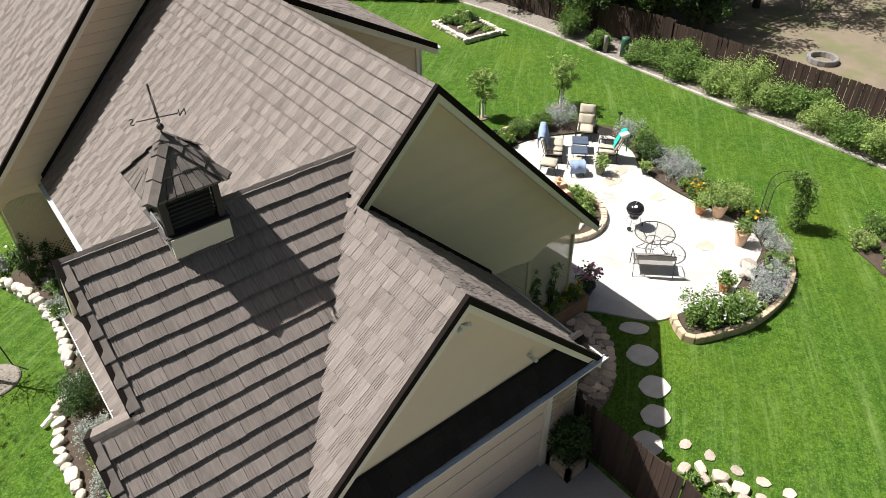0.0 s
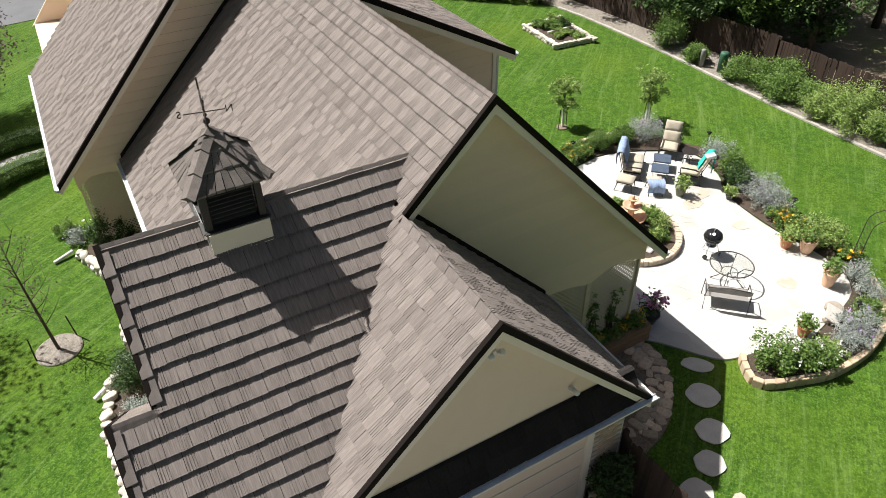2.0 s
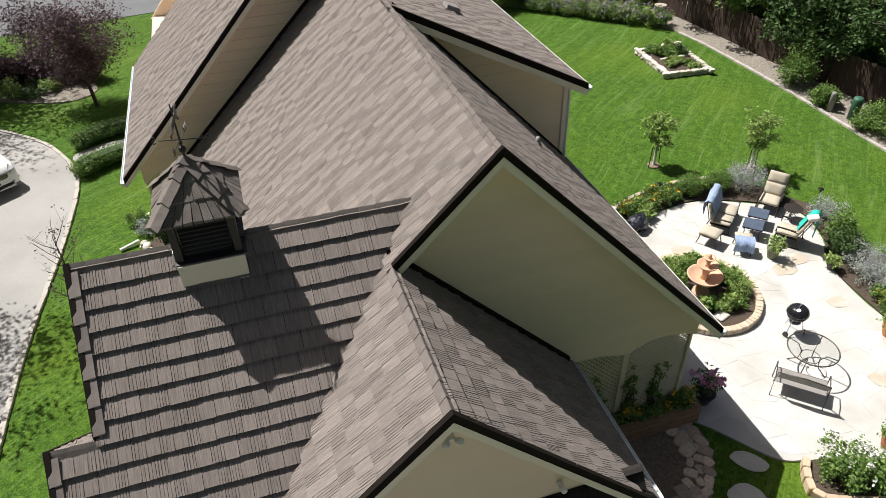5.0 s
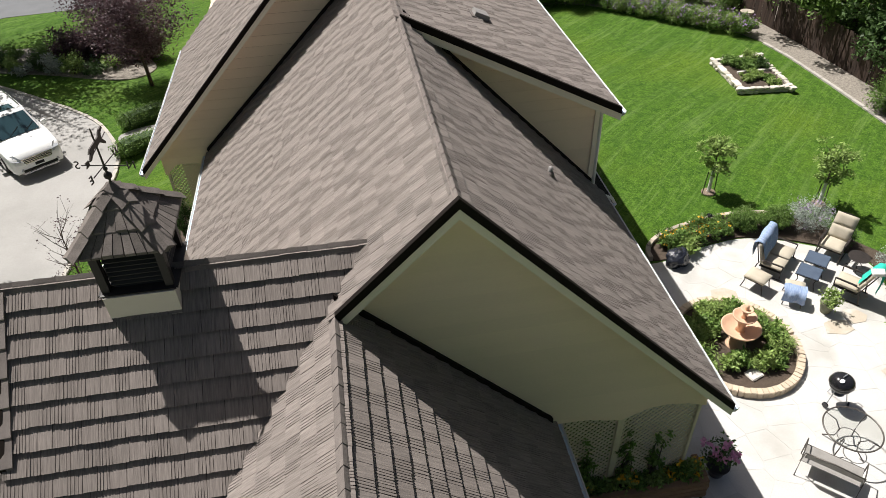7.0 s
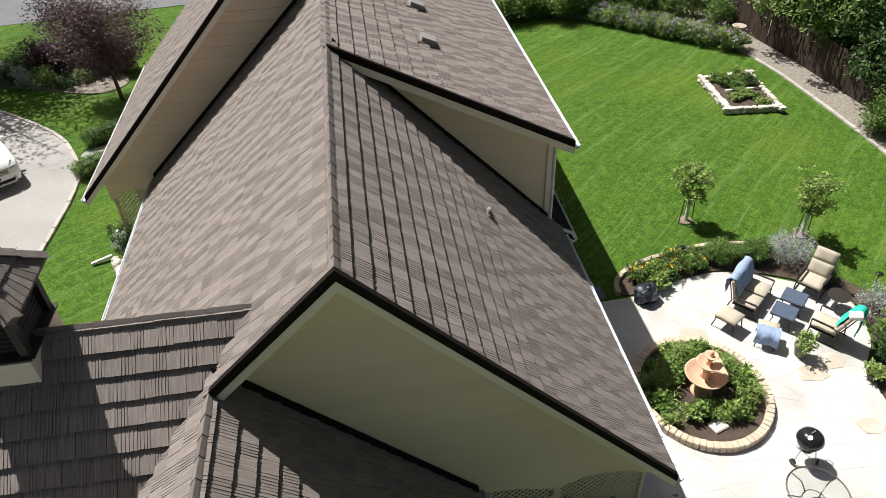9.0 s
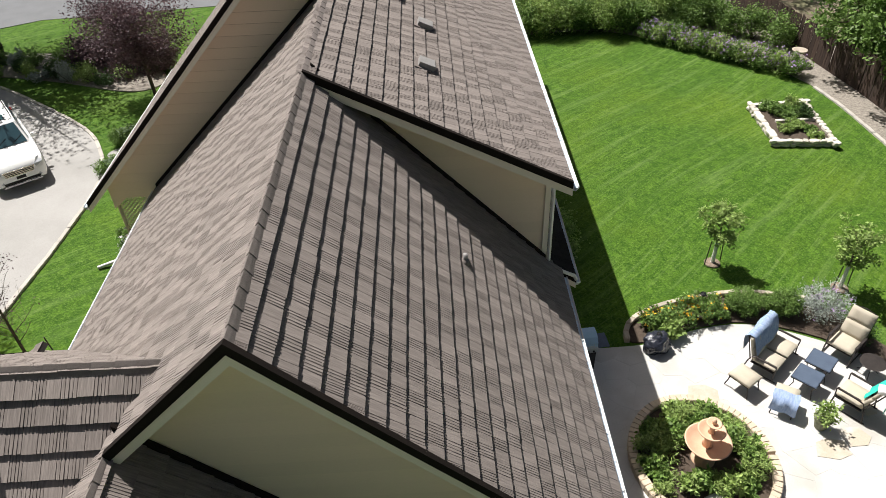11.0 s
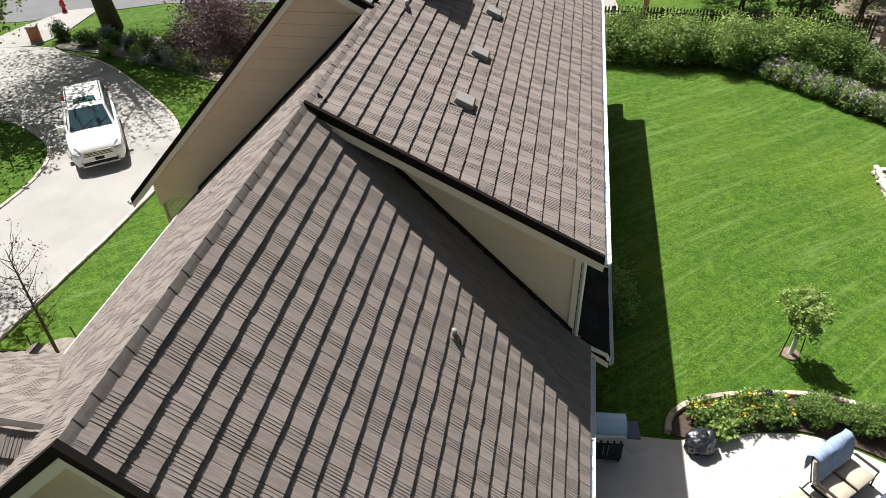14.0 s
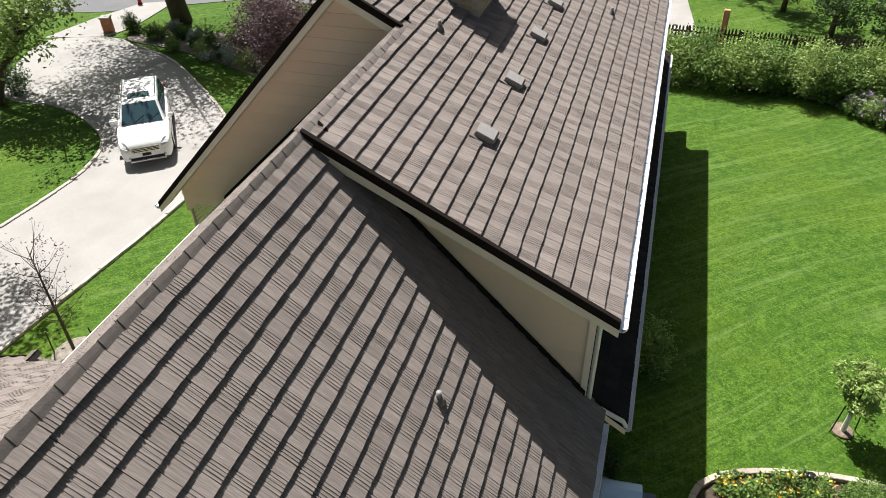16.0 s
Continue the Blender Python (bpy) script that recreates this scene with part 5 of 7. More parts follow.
# lounge seating
CUSHION = mat("beige_cushion", (0.50, 0.45, 0.36), (0.43, 0.385, 0.30), 0.9, 5, 120, 0.3)
TOWEL_B = mat("blue_towel", (0.16, 0.24, 0.42), (0.38, 0.46, 0.6), 0.95, 6, 60, 0.5, stretch=(1, 4, 1))
TOWEL_T = mat("turquoise_towel", (0.03, 0.50, 0.38), (0.02, 0.42, 0.32), 0.95, 6, 60, 0.5)
TABLE_TOP = mat("blue_grey_tile_top", (0.09, 0.12, 0.17), (0.06, 0.08, 0.12), 0.45, 6, 40, 0.2)


def cushion(x0, x1, y0, y1, th, m):
    bm = bmesh.new()
    bmesh.ops.create_cube(bm, size=1)
    bmesh.ops.subdivide_edges(bm, edges=list(bm.edges), cuts=3, use_grid_fill=True)
    for p in bm.verts:
        c = p.co * 2
        puff = (1 - abs(c.x) ** 4) * (1 - abs(c.y) ** 4)
        p.co = Vector(((x0 + x1) / 2 + c.x * (x1 - x0) / 2 * (1 - 0.04 * abs(c.z)), (y0 + y1) / 2 + c.y * (y1 - y0) / 2 * (1 - 0.04 * abs(c.z)), c.z * th * (0.32 + 0.2 * puff)))
    return Geo().take(bm, m)


def towel(pts, half, parent, material, label):
    """Cloth draped along a line of (x, z), half wide in y, with folds."""
    g = Geo()
    n = 9
    for i, (x, z) in enumerate(pts):
        for k in range(n):
            s = k / (n - 1) * 2 - 1
            g.v.append((x + 0.02 * math.sin(s * 5 + i), s * half * (1 + 0.05 * math.sin(i * 2)), z + 0.014 * math.sin(s * 7 + i * 1.3)))
    for i in range(len(pts) - 1):
        for k in range(n - 1):
            g.f.append((i * n + k, i * n + k + 1, (i + 1) * n + k + 1, (i + 1) * n + k))
    b = len(g.v)
    g.v += [(x, y, z - 0.012) for x, y, z in g.v]
    g.f += [tuple(j + b for j in reversed(face)) for face in list(g.f)]
    return part("towel", g, material, parent, label, smooth=True)


def lounge_chair(x, y, heading, wide=0.66, seats=1, label="", recline=22):
    t = thing("lounge_chair", label, "chair", "patio seating", pose(x, y, 0.045, 0, 0, heading))
    w = wide * seats / 2
    for s in (-1, 1):
        part("side_frame", Geo().tube([(0.34, s * w, 0.0), (0.32, s * w, 0.34), (0.34, s * w, 0.60), (0.1, s * w, 0.63), (-0.28, s * w, 0.58), (-0.36, s * w, 0.36), (-0.42, s * w, 0.0)], 0.018, 7), IRON, t)
        part("arm_rest", Geo().box(-0.22, s * w - 0.035, 0.60, 0.34, s * w + 0.035, 0.635, bevel=0.012), IRON, t)
        part("rocker", Geo().tube([(-0.48, s * w, 0.02), (0, s * w, 0.012), (0.42, s * w, 0.02)], 0.016, 6), IRON, t)
    part("seat_frame", Geo().box(-0.30, -w, 0.30, 0.33, w, 0.335, bevel=0.01), IRON, t)
    back = pose(-0.30, 0, 0.40, 0, -90 - recline, 0)
    part("back_frame", Geo().tube([back @ Vector(p) for p in ((0, -w + 0.03, 0.03), (0.78, -w + 0.05, 0.03), (0.82, 0, 0.03), (0.78, w - 0.05, 0.03), (0, w - 0.03, 0.03))], 0.016, 6), IRON, t)
    for k in range(seats):
        y0 = -w + k * wide + 0.03
        part("seat_cushion", cushion(-0.30, 0.34, y0, y0 + wide - 0.06, 0.13, pose(0, 0, 0.40)), CUSHION, t, smooth=True)
        part("back_cushion", cushion(0.0, 0.42, y0, y0 + wide - 0.06, 0.13, back @ pose(0, 0, -0.05)), CUSHION, t, smooth=True)
        part("head_cushion", cushion(0.42, 0.80, y0, y0 + wide - 0.06, 0.12, back @ pose(0, 0, -0.05)), CUSHION, t, smooth=True)
    return t


glider = lounge_chair(10.75, 6.85, -48, 0.60, 2, "beige cushioned two-seat glider with a blue towel over its back", 14)
glider.matrix_basis = glider.matrix_basis @ Matrix.Diagonal((1, 1.1, 0.82, 1))
towel([(-0.21, 0.62), (-0.30, 0.95), (-0.38, 1.22), (-0.50, 1.27), (-0.60, 1.2), (-0.62, 0.9), (-0.58, 0.6)], 0.56, glider, TOWEL_B, "blue and white towel over the back")
lounge_chair(12.65, 7.0, 218, 0.68, 1, "beige cushioned recliner with a tall back at the patio table", 24)
chair_c = lounge_chair(12.05, 5.32, 128, 0.68, 1, "beige cushioned recliner draped with a turquoise towel", 20)
towel([(-0.20, 0.62), (-0.34, 0.95), (-0.44, 1.2), (-0.58, 1.25), (-0.68, 1.15), (-0.70, 0.85), (-0.68, 0.5)], 0.24, chair_c, TOWEL_T, "bright turquoise towel over the back")
part("white_cloth", cushion(-0.16, 0.16, -0.15, 0.15, 0.16, pose(-0.54, 0.28, 1.24, 10, 15, 20)), WRAP, chair_c, "white cap on the back", smooth=True)


def ottoman(x, y, heading, label, draped=False):
    t = thing("ottoman", label, "ottoman", "patio seating", pose(x, y, 0.045, 0, 0, heading))
    for sx in (-1, 1):
        for sy in (-1, 1):
            part("leg", Geo().tube([(sx * 0.32, sy * 0.24, 0), (sx * 0.27, sy * 0.22, 0.2), (sx * 0.25, sy * 0.24, 0.36)], 0.016, 6), IRON, t)
    part("top_frame", Geo().box(-0.28, -0.26, 0.34, 0.28, 0.26, 0.365, bevel=0.01), IRON, t)
    part("seat_cushion", cushion(-0.30, 0.30, -0.27, 0.27, 0.12, pose(0, 0, 0.42)), CUSHION, t, smooth=True)
    if draped:
        towel([(-0.05, 0.50), (0.15, 0.505), (0.32, 0.48), (0.35, 0.35), (0.36, 0.18)], 0.29, t, TOWEL_B, "blue towel draped over it")
    return t


ottoman(10.42, 5.38, -122, "ottoman with a blue towel draped over it", True)
ottoman(9.68, 6.05, -56, "beige cushioned ottoman on dark iron legs")


def side_table(x, y, heading, s=0.60):
    t = thing("side_table", "low square table with a blue-grey top", "table", "patio tables", pose(x, y, 0.045, 0, 0, heading))
    part("tabletop", Geo().box(-s / 2, -s / 2, 0.40, s / 2, s / 2, 0.43, bevel=0.012), TABLE_TOP, t)
    part("rim", Geo().box(-s / 2 - 0.01, -s / 2 - 0.01, 0.385, s / 2 + 0.01, s / 2 + 0.01, 0.408, bevel=0.006), IRON, t)
    for sx in (-1, 1):
        for sy in (-1, 1):
            part("leg", Geo().tube([(sx * s * 0.48, sy * s * 0.48, 0), (sx * s * 0.36, sy * s * 0.36, 0.2), (sx * s * 0.42, sy * s * 0.42, 0.39)], 0.014, 6), IRON, t)


side_table(11.75, 6.42, -46)
side_table(11.2, 5.95, -46)
foot = thing("side_table", "small round dark iron table between the recliners", "table", "patio tables", pose(12.95, 6.25, 0.045))
part("tabletop", Geo().lathe([(0.30, 0.42), (0.31, 0.44), (0.02, 0.445)], 24), IRON, foot)
for k in range(3):
    a = k * 2.094
    part("leg", Geo().tube([(0.26 * math.cos(a), 0.26 * math.sin(a), 0), (0.1 * math.cos(a), 0.1 * math.sin(a), 0.2), (0.22 * math.cos(a), 0.22 * math.sin(a), 0.43)], 0.012, 6), IRON, foot)

# glass dining table and mesh bench
glass = bpy.data.materials.new("clear_glass")
glass.use_nodes = True
gn, gl = glass.node_tree.nodes, glass.node_tree.links
clear, gloss, both = gn.new("ShaderNodeBsdfTransparent"), gn.new("ShaderNodeBsdfGlossy"), gn.new("ShaderNodeMixShader")
clear.inputs["Color"].default_value, gloss.inputs["Roughness"].default_value, both.inputs[0].default_value = (0.98, 0.99, 0.985, 1), 0.03, 0.06
gl.new(clear.outputs[0], both.inputs[1])
gl.new(gloss.outputs[0], both.inputs[2])
gl.new(both.outputs[0], gn["Material Output"].inputs["Surface"])
MESH_SEAT = mat("brown_grey_sling", (0.30, 0.285, 0.265), (0.22, 0.21, 0.195), 0.8, 4, 90, 0.3)
table = thing("patio_table", "round glass-topped patio table with a grey metal rim", "table", "", pose(8.87, 0.63, 0.045))
TUBE = mat("grey_brown_metal", (0.14, 0.125, 0.11), (0.1, 0.09, 0.08), 0.45, 6, 60, 0.1, metal=0.6)
ring_pts = [(0.61 * math.cos(k * math.pi / 24), 0.61 * math.sin(k * math.pi / 24), 0.70) for k in range(49)]
part("rim", Geo().tube(ring_pts, 0.018, 8, False), TUBE, table, smooth=True)
pane = part("glass_top", Geo().lathe([(0.595, 0.695), (0.60, 0.702), (0.595, 0.708), (0.01, 0.708), (0.01, 0.695)], 40), glass, table)
pane.visible_shadow = False
for k in range(4):
    a = k * math.pi / 2 + 0.5
    c, s = math.cos(a), math.sin(a)
    part("leg", Geo().tube([(0.60 * c, 0.60 * s, 0.69), (0.36 * c, 0.36 * s, 0.66), (0.22 * c, 0.22 * s, 0.45), (0.26 * c, 0.26 * s, 0.2), (0.48 * c, 0.48 * s, 0.0)], 0.014, 7), TUBE, table, smooth=True)
part("lower_ring", Geo().tube([(0.24 * math.cos(k * math.pi / 12), 0.24 * math.sin(k * math.pi / 12), 0.42) for k in range(25)], 0.010, 6, False), TUBE, table, smooth=True)
bench = thing("patio_bench", "metal patio loveseat with a grey sling seat", "bench", "", pose(8.1, 0.03, 0.045, 0, 0, 46))
for s in (-1, 1):
    part("side_frame", Geo().tube([(0.30, s * 0.60, 0), (0.27, s * 0.60, 0.60), (-0.05, s * 0.60, 0.63), (-0.28, s * 0.60, 0.60), (-0.36, s * 0.60, 0.0)], 0.014, 7), TUBE, bench, smooth=True)
part("back_frame", Geo().tube([(-0.22, -0.60, 0.36), (-0.36, -0.58, 0.82), (-0.40, 0, 0.90), (-0.36, 0.58, 0.82), (-0.22, 0.60, 0.36)], 0.016, 7), TUBE, bench, smooth=True)
part("back_sling", Geo().prism([(-0.29, -0.57, 0.60), (-0.36, -0.55, 0.80), (-0.395, 0, 0.87), (-0.36, 0.55, 0.80), (-0.29, 0.57, 0.60)], (0.008, 0, 0.003)), MESH_SEAT, bench)
part("seat_sling", Geo().prism([(0.26, -0.58, 0.40), (-0.22, -0.58, 0.37), (-0.22, 0.58, 0.37), (0.26, 0.58, 0.40)], (0, 0, 0.012)), MESH_SEAT, bench)
part("seat_rail", Geo().tube([(0.27, -0.6, 0.40), (0.27, 0.6, 0.40)], 0.014, 7), TUBE, bench, smooth=True)

# kettle grill
kettle = thing("kettle_grill", "black enamel kettle grill on three legs", "grill", "", pose(9.42, 1.86, 0.045, 0, 0, 200))
part("bowl", Geo().lathe([(0.02, 0.46), (0.14, 0.48), (0.24, 0.56), (0.285, 0.68)], 28), BLACK, kettle, smooth=True)
lid = part("lid", Geo().lathe([(0.292, 0.685), (0.29, 0.72), (0.25, 0.82), (0.17, 0.89), (0.08, 0.915), (0.005, 0.92)], 28), BLACK, kettle, smooth=True)
part("lid_handle", Geo().tube([(-0.06, 0, 0.91), (-0.06, 0, 0.955), (0.06, 0, 0.955), (0.06, 0, 0.91)], 0.012, 7), FLASH, lid)
part("lid_vent", Geo().lathe([(0.05, 0.0), (0.05, 0.012), (0.01, 0.016)], 14), FLASH, lid, m=pose(0.15, 0.05, 0.895, 10, 28, 0))
for k in range(3):
    a = k * 2.094
    part("leg", Geo().tube([(0.16 * math.cos(a), 0.16 * math.sin(a), 0.52), (0.30 * math.cos(a), 0.30 * math.sin(a), 0.02)], 0.013, 7), FLASH, kettle)
part("ash_catcher", Geo().lathe([(0.04, 0.33), (0.15, 0.36), (0.16, 0.39), (0.03, 0.40)], 20), FLASH, kettle)
for k in (0, 1):
    a = k * 2.094
    part("wheel", Geo().lathe([(0.03, -0.02), (0.075, -0.02), (0.075, 0.02), (0.03, 0.02)], 16), BLACK, kettle, m=pose(0.31 * math.cos(a), 0.31 * math.sin(a), 0.078, 90, 0, math.degrees(a) + 90))
part("side_handle", Geo().tube([(-0.28, -0.08, 0.64), (-0.36, -0.06, 0.65), (-0.36, 0.06, 0.65), (-0.28, 0.08, 0.64)], 0.012, 6), BLACK, kettle)

# gas grill and bag beside the house
grill = thing("gas_grill", "stainless gas grill with side shelves against the house", "grill", "", pose(5.72, 7.0, 0.045, 0, 0, 5))
part("cabinet", Geo().box(-0.38, -0.26, 0.10, 0.38, 0.26, 0.82, bevel=0.015), BLACK, grill)
part("control_panel", Geo().prism([(-0.40, -0.26, 0.80), (-0.40, -0.33, 0.82), (-0.40, -0.30, 0.94), (-0.40, -0.22, 0.95)], (0.80, 0, 0)), STEEL, grill)
# stainless hood; the blue sky it mirrors is painted as base colour
hood = part("hood", Geo().prism([(-0.40, 0.28, 0.92), (-0.40, -0.26, 0.92), (-0.40, -0.25, 1.06), (-0.40, -0.16, 1.18), (-0.40, 0.0, 1.24), (-0.40, 0.16, 1.22), (-0.40, 0.27, 1.10)], (0.80, 0, 0)), mat("sky_tinted_hood", (0.48, 0.68, 0.84), (0.42, 0.60, 0.75), 0.3, 3, 90, 0.05, metal=0.15), grill)
part("hood_handle", Geo().tube([(-0.3, -0.24, 1.02), (-0.3, -0.31, 1.02), (0.3, -0.31, 1.02), (0.3, -0.24, 1.02)], 0.013, 7), STEEL, hood)
for s in (-1, 1):
    part("side_shelf", Geo().box(s * 0.41, -0.24, 0.86, s * 0.72, 0.24, 0.90, bevel=0.01), TABLE_TOP, grill)
for k in range(5):
    part("knob", Geo().lathe([(0.028, 0), (0.026, 0.03), (0.005, 0.032)], 12), BLACK, grill, m=pose(-0.28 + 0.14 * k, -0.325, 0.87, 100, 0, 0))
for s in (-1, 1):
    part("door_handle", Geo().tube([(s * 0.05, -0.275, 0.35), (s * 0.05, -0.30, 0.35), (s * 0.05, -0.30, 0.65), (s * 0.05, -0.275, 0.65)], 0.009, 6), STEEL, grill)
    for t_ in (-1, 1):
        part("caster", Geo().lathe([(0.02, -0.015), (0.05, -0.015), (0.05, 0.015), (0.02, 0.015)], 12), BLACK, grill, m=pose(s * 0.34, t_ * 0.2, 0.052, 0, 90, 0))
bm = bmesh.new()
bmesh.ops.create_icosphere(bm, subdivisions=4, radius=0.5)
for p in bm.verts:
    c = p.co
    k = 1 + 0.30 * noise.noise(c * 3.3) + 0.16 * noise.noise(c * 8)
    p.co = Vector((c.x * 0.75 * k, c.y * 0.62 * k, max(c.z * 0.62 * k, -0.2) + 0.2))
bag = thing("trash_bag", "shiny black full plastic bag on the patio", "bag", "", pose(7.95, 7.5, 0.04, 0, 0, 30))
part("sack", Geo().take(bm), mat("black_plastic_film", (0.02, 0.022, 0.03), (0.03, 0.033, 0.045), 0.22, 4, 14, 0.9, spec=0.6, depth=0.05), bag, smooth=True)
part("tied_neck", Geo().lathe([(0.10, 0.36), (0.03, 0.44), (0.07, 0.54), (0.02, 0.55)], 10), BLACK, bag, smooth=True)

# planting round the patio
sheet("patio_bed", smooth_loop([(7.3, 7.85), (7.6, 8.6), (9, 9.2), (11, 9.4), (12.8, 8.9), (13.8, 7.4), (14.5, 6), (14.2, 3.6), (13.7, 1.6), (13.2, 0.2), (12.3, -0.1), (12.3, 2), (12.5, 4), (13.3, 5), (13.6, 6.5), (12.4, 7.6), (10.7, 8.3), (9.2, 8.2), (8, 7.8)], 4), 0.022, 0.12, SOIL, "dark mulched bed round the patio", "soil")
kerb("bed_edging", [(7.25, 7.8), (7.35, 8.3), (7.9, 8.8), (9.0, 9.2), (11, 9.45), (12.9, 8.95)], 0.14, 0.14, STONE, "pale stone edging of the patio bed", step=0.3)
for x, y, w, h, m_, lab, fl, n, sz in (
    (8.2, 8.3, 0.9, 0.7, LEAF, "yellow-flowering perennial at the patio edge", (PETAL_Y, 120, 0.065), 1100, 0.08),
    (8.9, 8.5, 1.0, 0.75, LEAF, "yellow-flowering perennial at the patio edge", (PETAL_Y, 120, 0.065), 1100, 0.08),
    (9.7, 8.65, 1.0, 0.7, LEAF, "yellow-flowering perennial at the patio edge", (PETAL_Y, 80, 0.065), 1100, 0.08),
    (8.4, 8.0, 0.7, 0.5, LEAF_LIGHT, "strappy green lily clump at the patio edge", None, 700, 0.14),
    (10.75, 8.75, 1.2, 0.8, LEAF, "dense clipped green box shrub at the patio", None, 6500, 0.045),
    (11.75, 8.6, 1.2, 0.85, LEAF, "dense clipped green box shrub at the patio", None, 6500, 0.045),
    (12.75, 8.5, 1.6, 1.1, LEAF_SAGE, "silvery Russian sage bush at the patio", (PETAL_V, 160, 0.05), 2600, 0.06),
    (13.3, 7.5, 0.8, 0.9, LEAF_DARK, "small dark green conical shrub at the patio", None, 2200, 0.05),
    (14.0, 5.9, 1.3, 0.8, LEAF_SAGE, "silvery grey-green perennial at the patio", None, 1800, 0.06),
    (13.75, 4.9, 1.2, 0.9, LEAF, "olive green perennial clump at the patio", None, 1500, 0.08),
    (13.4, 4.2, 1.1, 0.8, LEAF_DARK, "olive green perennial clump at the patio", None, 1500, 0.08),
    (13.4, 3.4, 1.5, 0.9, LEAF_SAGE, "silvery sage bush beside the patio", (PETAL_V, 120, 0.05), 2400, 0.06),
    (13.1, 2.6, 1.2, 0.8, LEAF_SAGE, "silvery sage bush beside the patio", (PETAL_V, 120, 0.05), 2200, 0.06),
    (12.75, 1.9, 1.0, 0.55, LEAF, "yellow-flowering daisy clump beside the patio", (PETAL_Y, 110, 0.08), 1100, 0.07),
    (12.75, 1.2, 1.0, 0.55, LEAF, "yellow-flowering daisy clump beside the patio", (PETAL_Y, 90, 0.08), 1100, 0.07),
    (12.9, 0.55, 1.3, 0.9, LEAF_LIGHT, "mounded feathery grass beside the pots", None, 2600, 0.07),
    (13.0, -0.35, 0.9, 0.5, LEAF, "yellow-flowering daisy clump beside the patio", (PETAL_Y, 80, 0.08), 900, 0.07)):
    shrub(x, y, w * (1.02 if "clipped" in lab else 1.3), h, m_, lab, int(n * 1.3), sz, "plant", "patio planting", flowers=fl, slim=0.3 if m_ is LEAF_SAGE else 0.5, lobes=2 if "clipped" in lab else 5, tight=0.16 if "clipped" in lab else 0.24)


def pot(x, y, r, h, material, label, plant=None, ph=0.4, z=0.045):
    t = thing("flower_pot", label, "flower pot", "patio pots", pose(x, y, z))
    part("pot", Geo().lathe([(r * 0.65, 0), (r * 0.9, h * 0.6), (r * 0.95, h * 0.86), (r * 1.08, h * 0.88), (r * 1.08, h), (r * 0.92, h), (r * 0.9, h * 0.9), (0.01, h * 0.88)], 22), material, t, smooth=False)
    if plant:
        SEED[0] += 1
        part("foliage", leaf_cloud([(0, 0, h + ph * 0.4, r * 1.25, r * 1.25, ph * 0.5)], 420, 0.09, SEED[0], 30, 0.3), plant, t)
    return t


pot(11.75, 0.9, 0.2, 0.34, TERRA, "terracotta pot with light green leaves", LEAF_LIGHT, 0.5)
pot(12.1, 0.42, 0.26, 0.5, SANDSTONE, "tall pale clay jar with trailing leaves", LEAF, 0.35)
pot(11.05, 4.75, 0.2, 0.36, mat("mossy_clay", (0.2, 0.2, 0.13), (0.13, 0.14, 0.09), 0.8), "weathered green clay pot with bright leaves", LEAF_LIGHT, 0.45)
pot(8.95, -1.95, 0.19, 0.36, TERRA, "tilted terracotta pot with green leaves", LEAF, 0.4)
pot(11.3, -0.95, 0.22, 0.5, SANDSTONE, "pale round clay jar with a green plant", LEAF, 0.4)
pot(5.75, 0.55, 0.24, 0.34, mat("dark_glazed", (0.04, 0.035, 0.035), None, 0.3), "dark pot of pink-flowering plants beside the porch", LEAF_DARK, 0.8)
peony = part("blossom", leaf_cloud([(5.75, 0.55, 0.95, 0.40, 0.40, 0.26)], 150, 0.10, 77, 9, 0.16, slim=0.9), PETAL_P, bpy.data.objects["flower_pot.005"])
peony.matrix_basis = pose(-5.75, -0.55, -0.045)
pot(12.35, 3.7, 0.16, 0.22, mat("charcoal_pot", (0.07, 0.065, 0.06), None, 0.7), "small charcoal pot with bright green leaves", LEAF_LIGHT, 0.3)


def solar_light(x, y, h=0.55):
    t = thing("garden_light", "small black solar garden light on a stake", "garden light", "garden lights", pose(x, y, 0))
    part("stake", Geo().tube([(0, 0, 0), (0, 0, h)], 0.012, 6), IRON, t)
    part("head", Geo().lathe([(0.03, h - 0.1), (0.07, h - 0.02), (0.10, h), (0.09, h + 0.02), (0.01, h + 0.03)], 14), BLACK, t, smooth=True)


for x, y in ((14.5, 6.8), (13.5, 2.1), (9.6, 8.95), (10.8, -2.2)):
    solar_light(x, y)

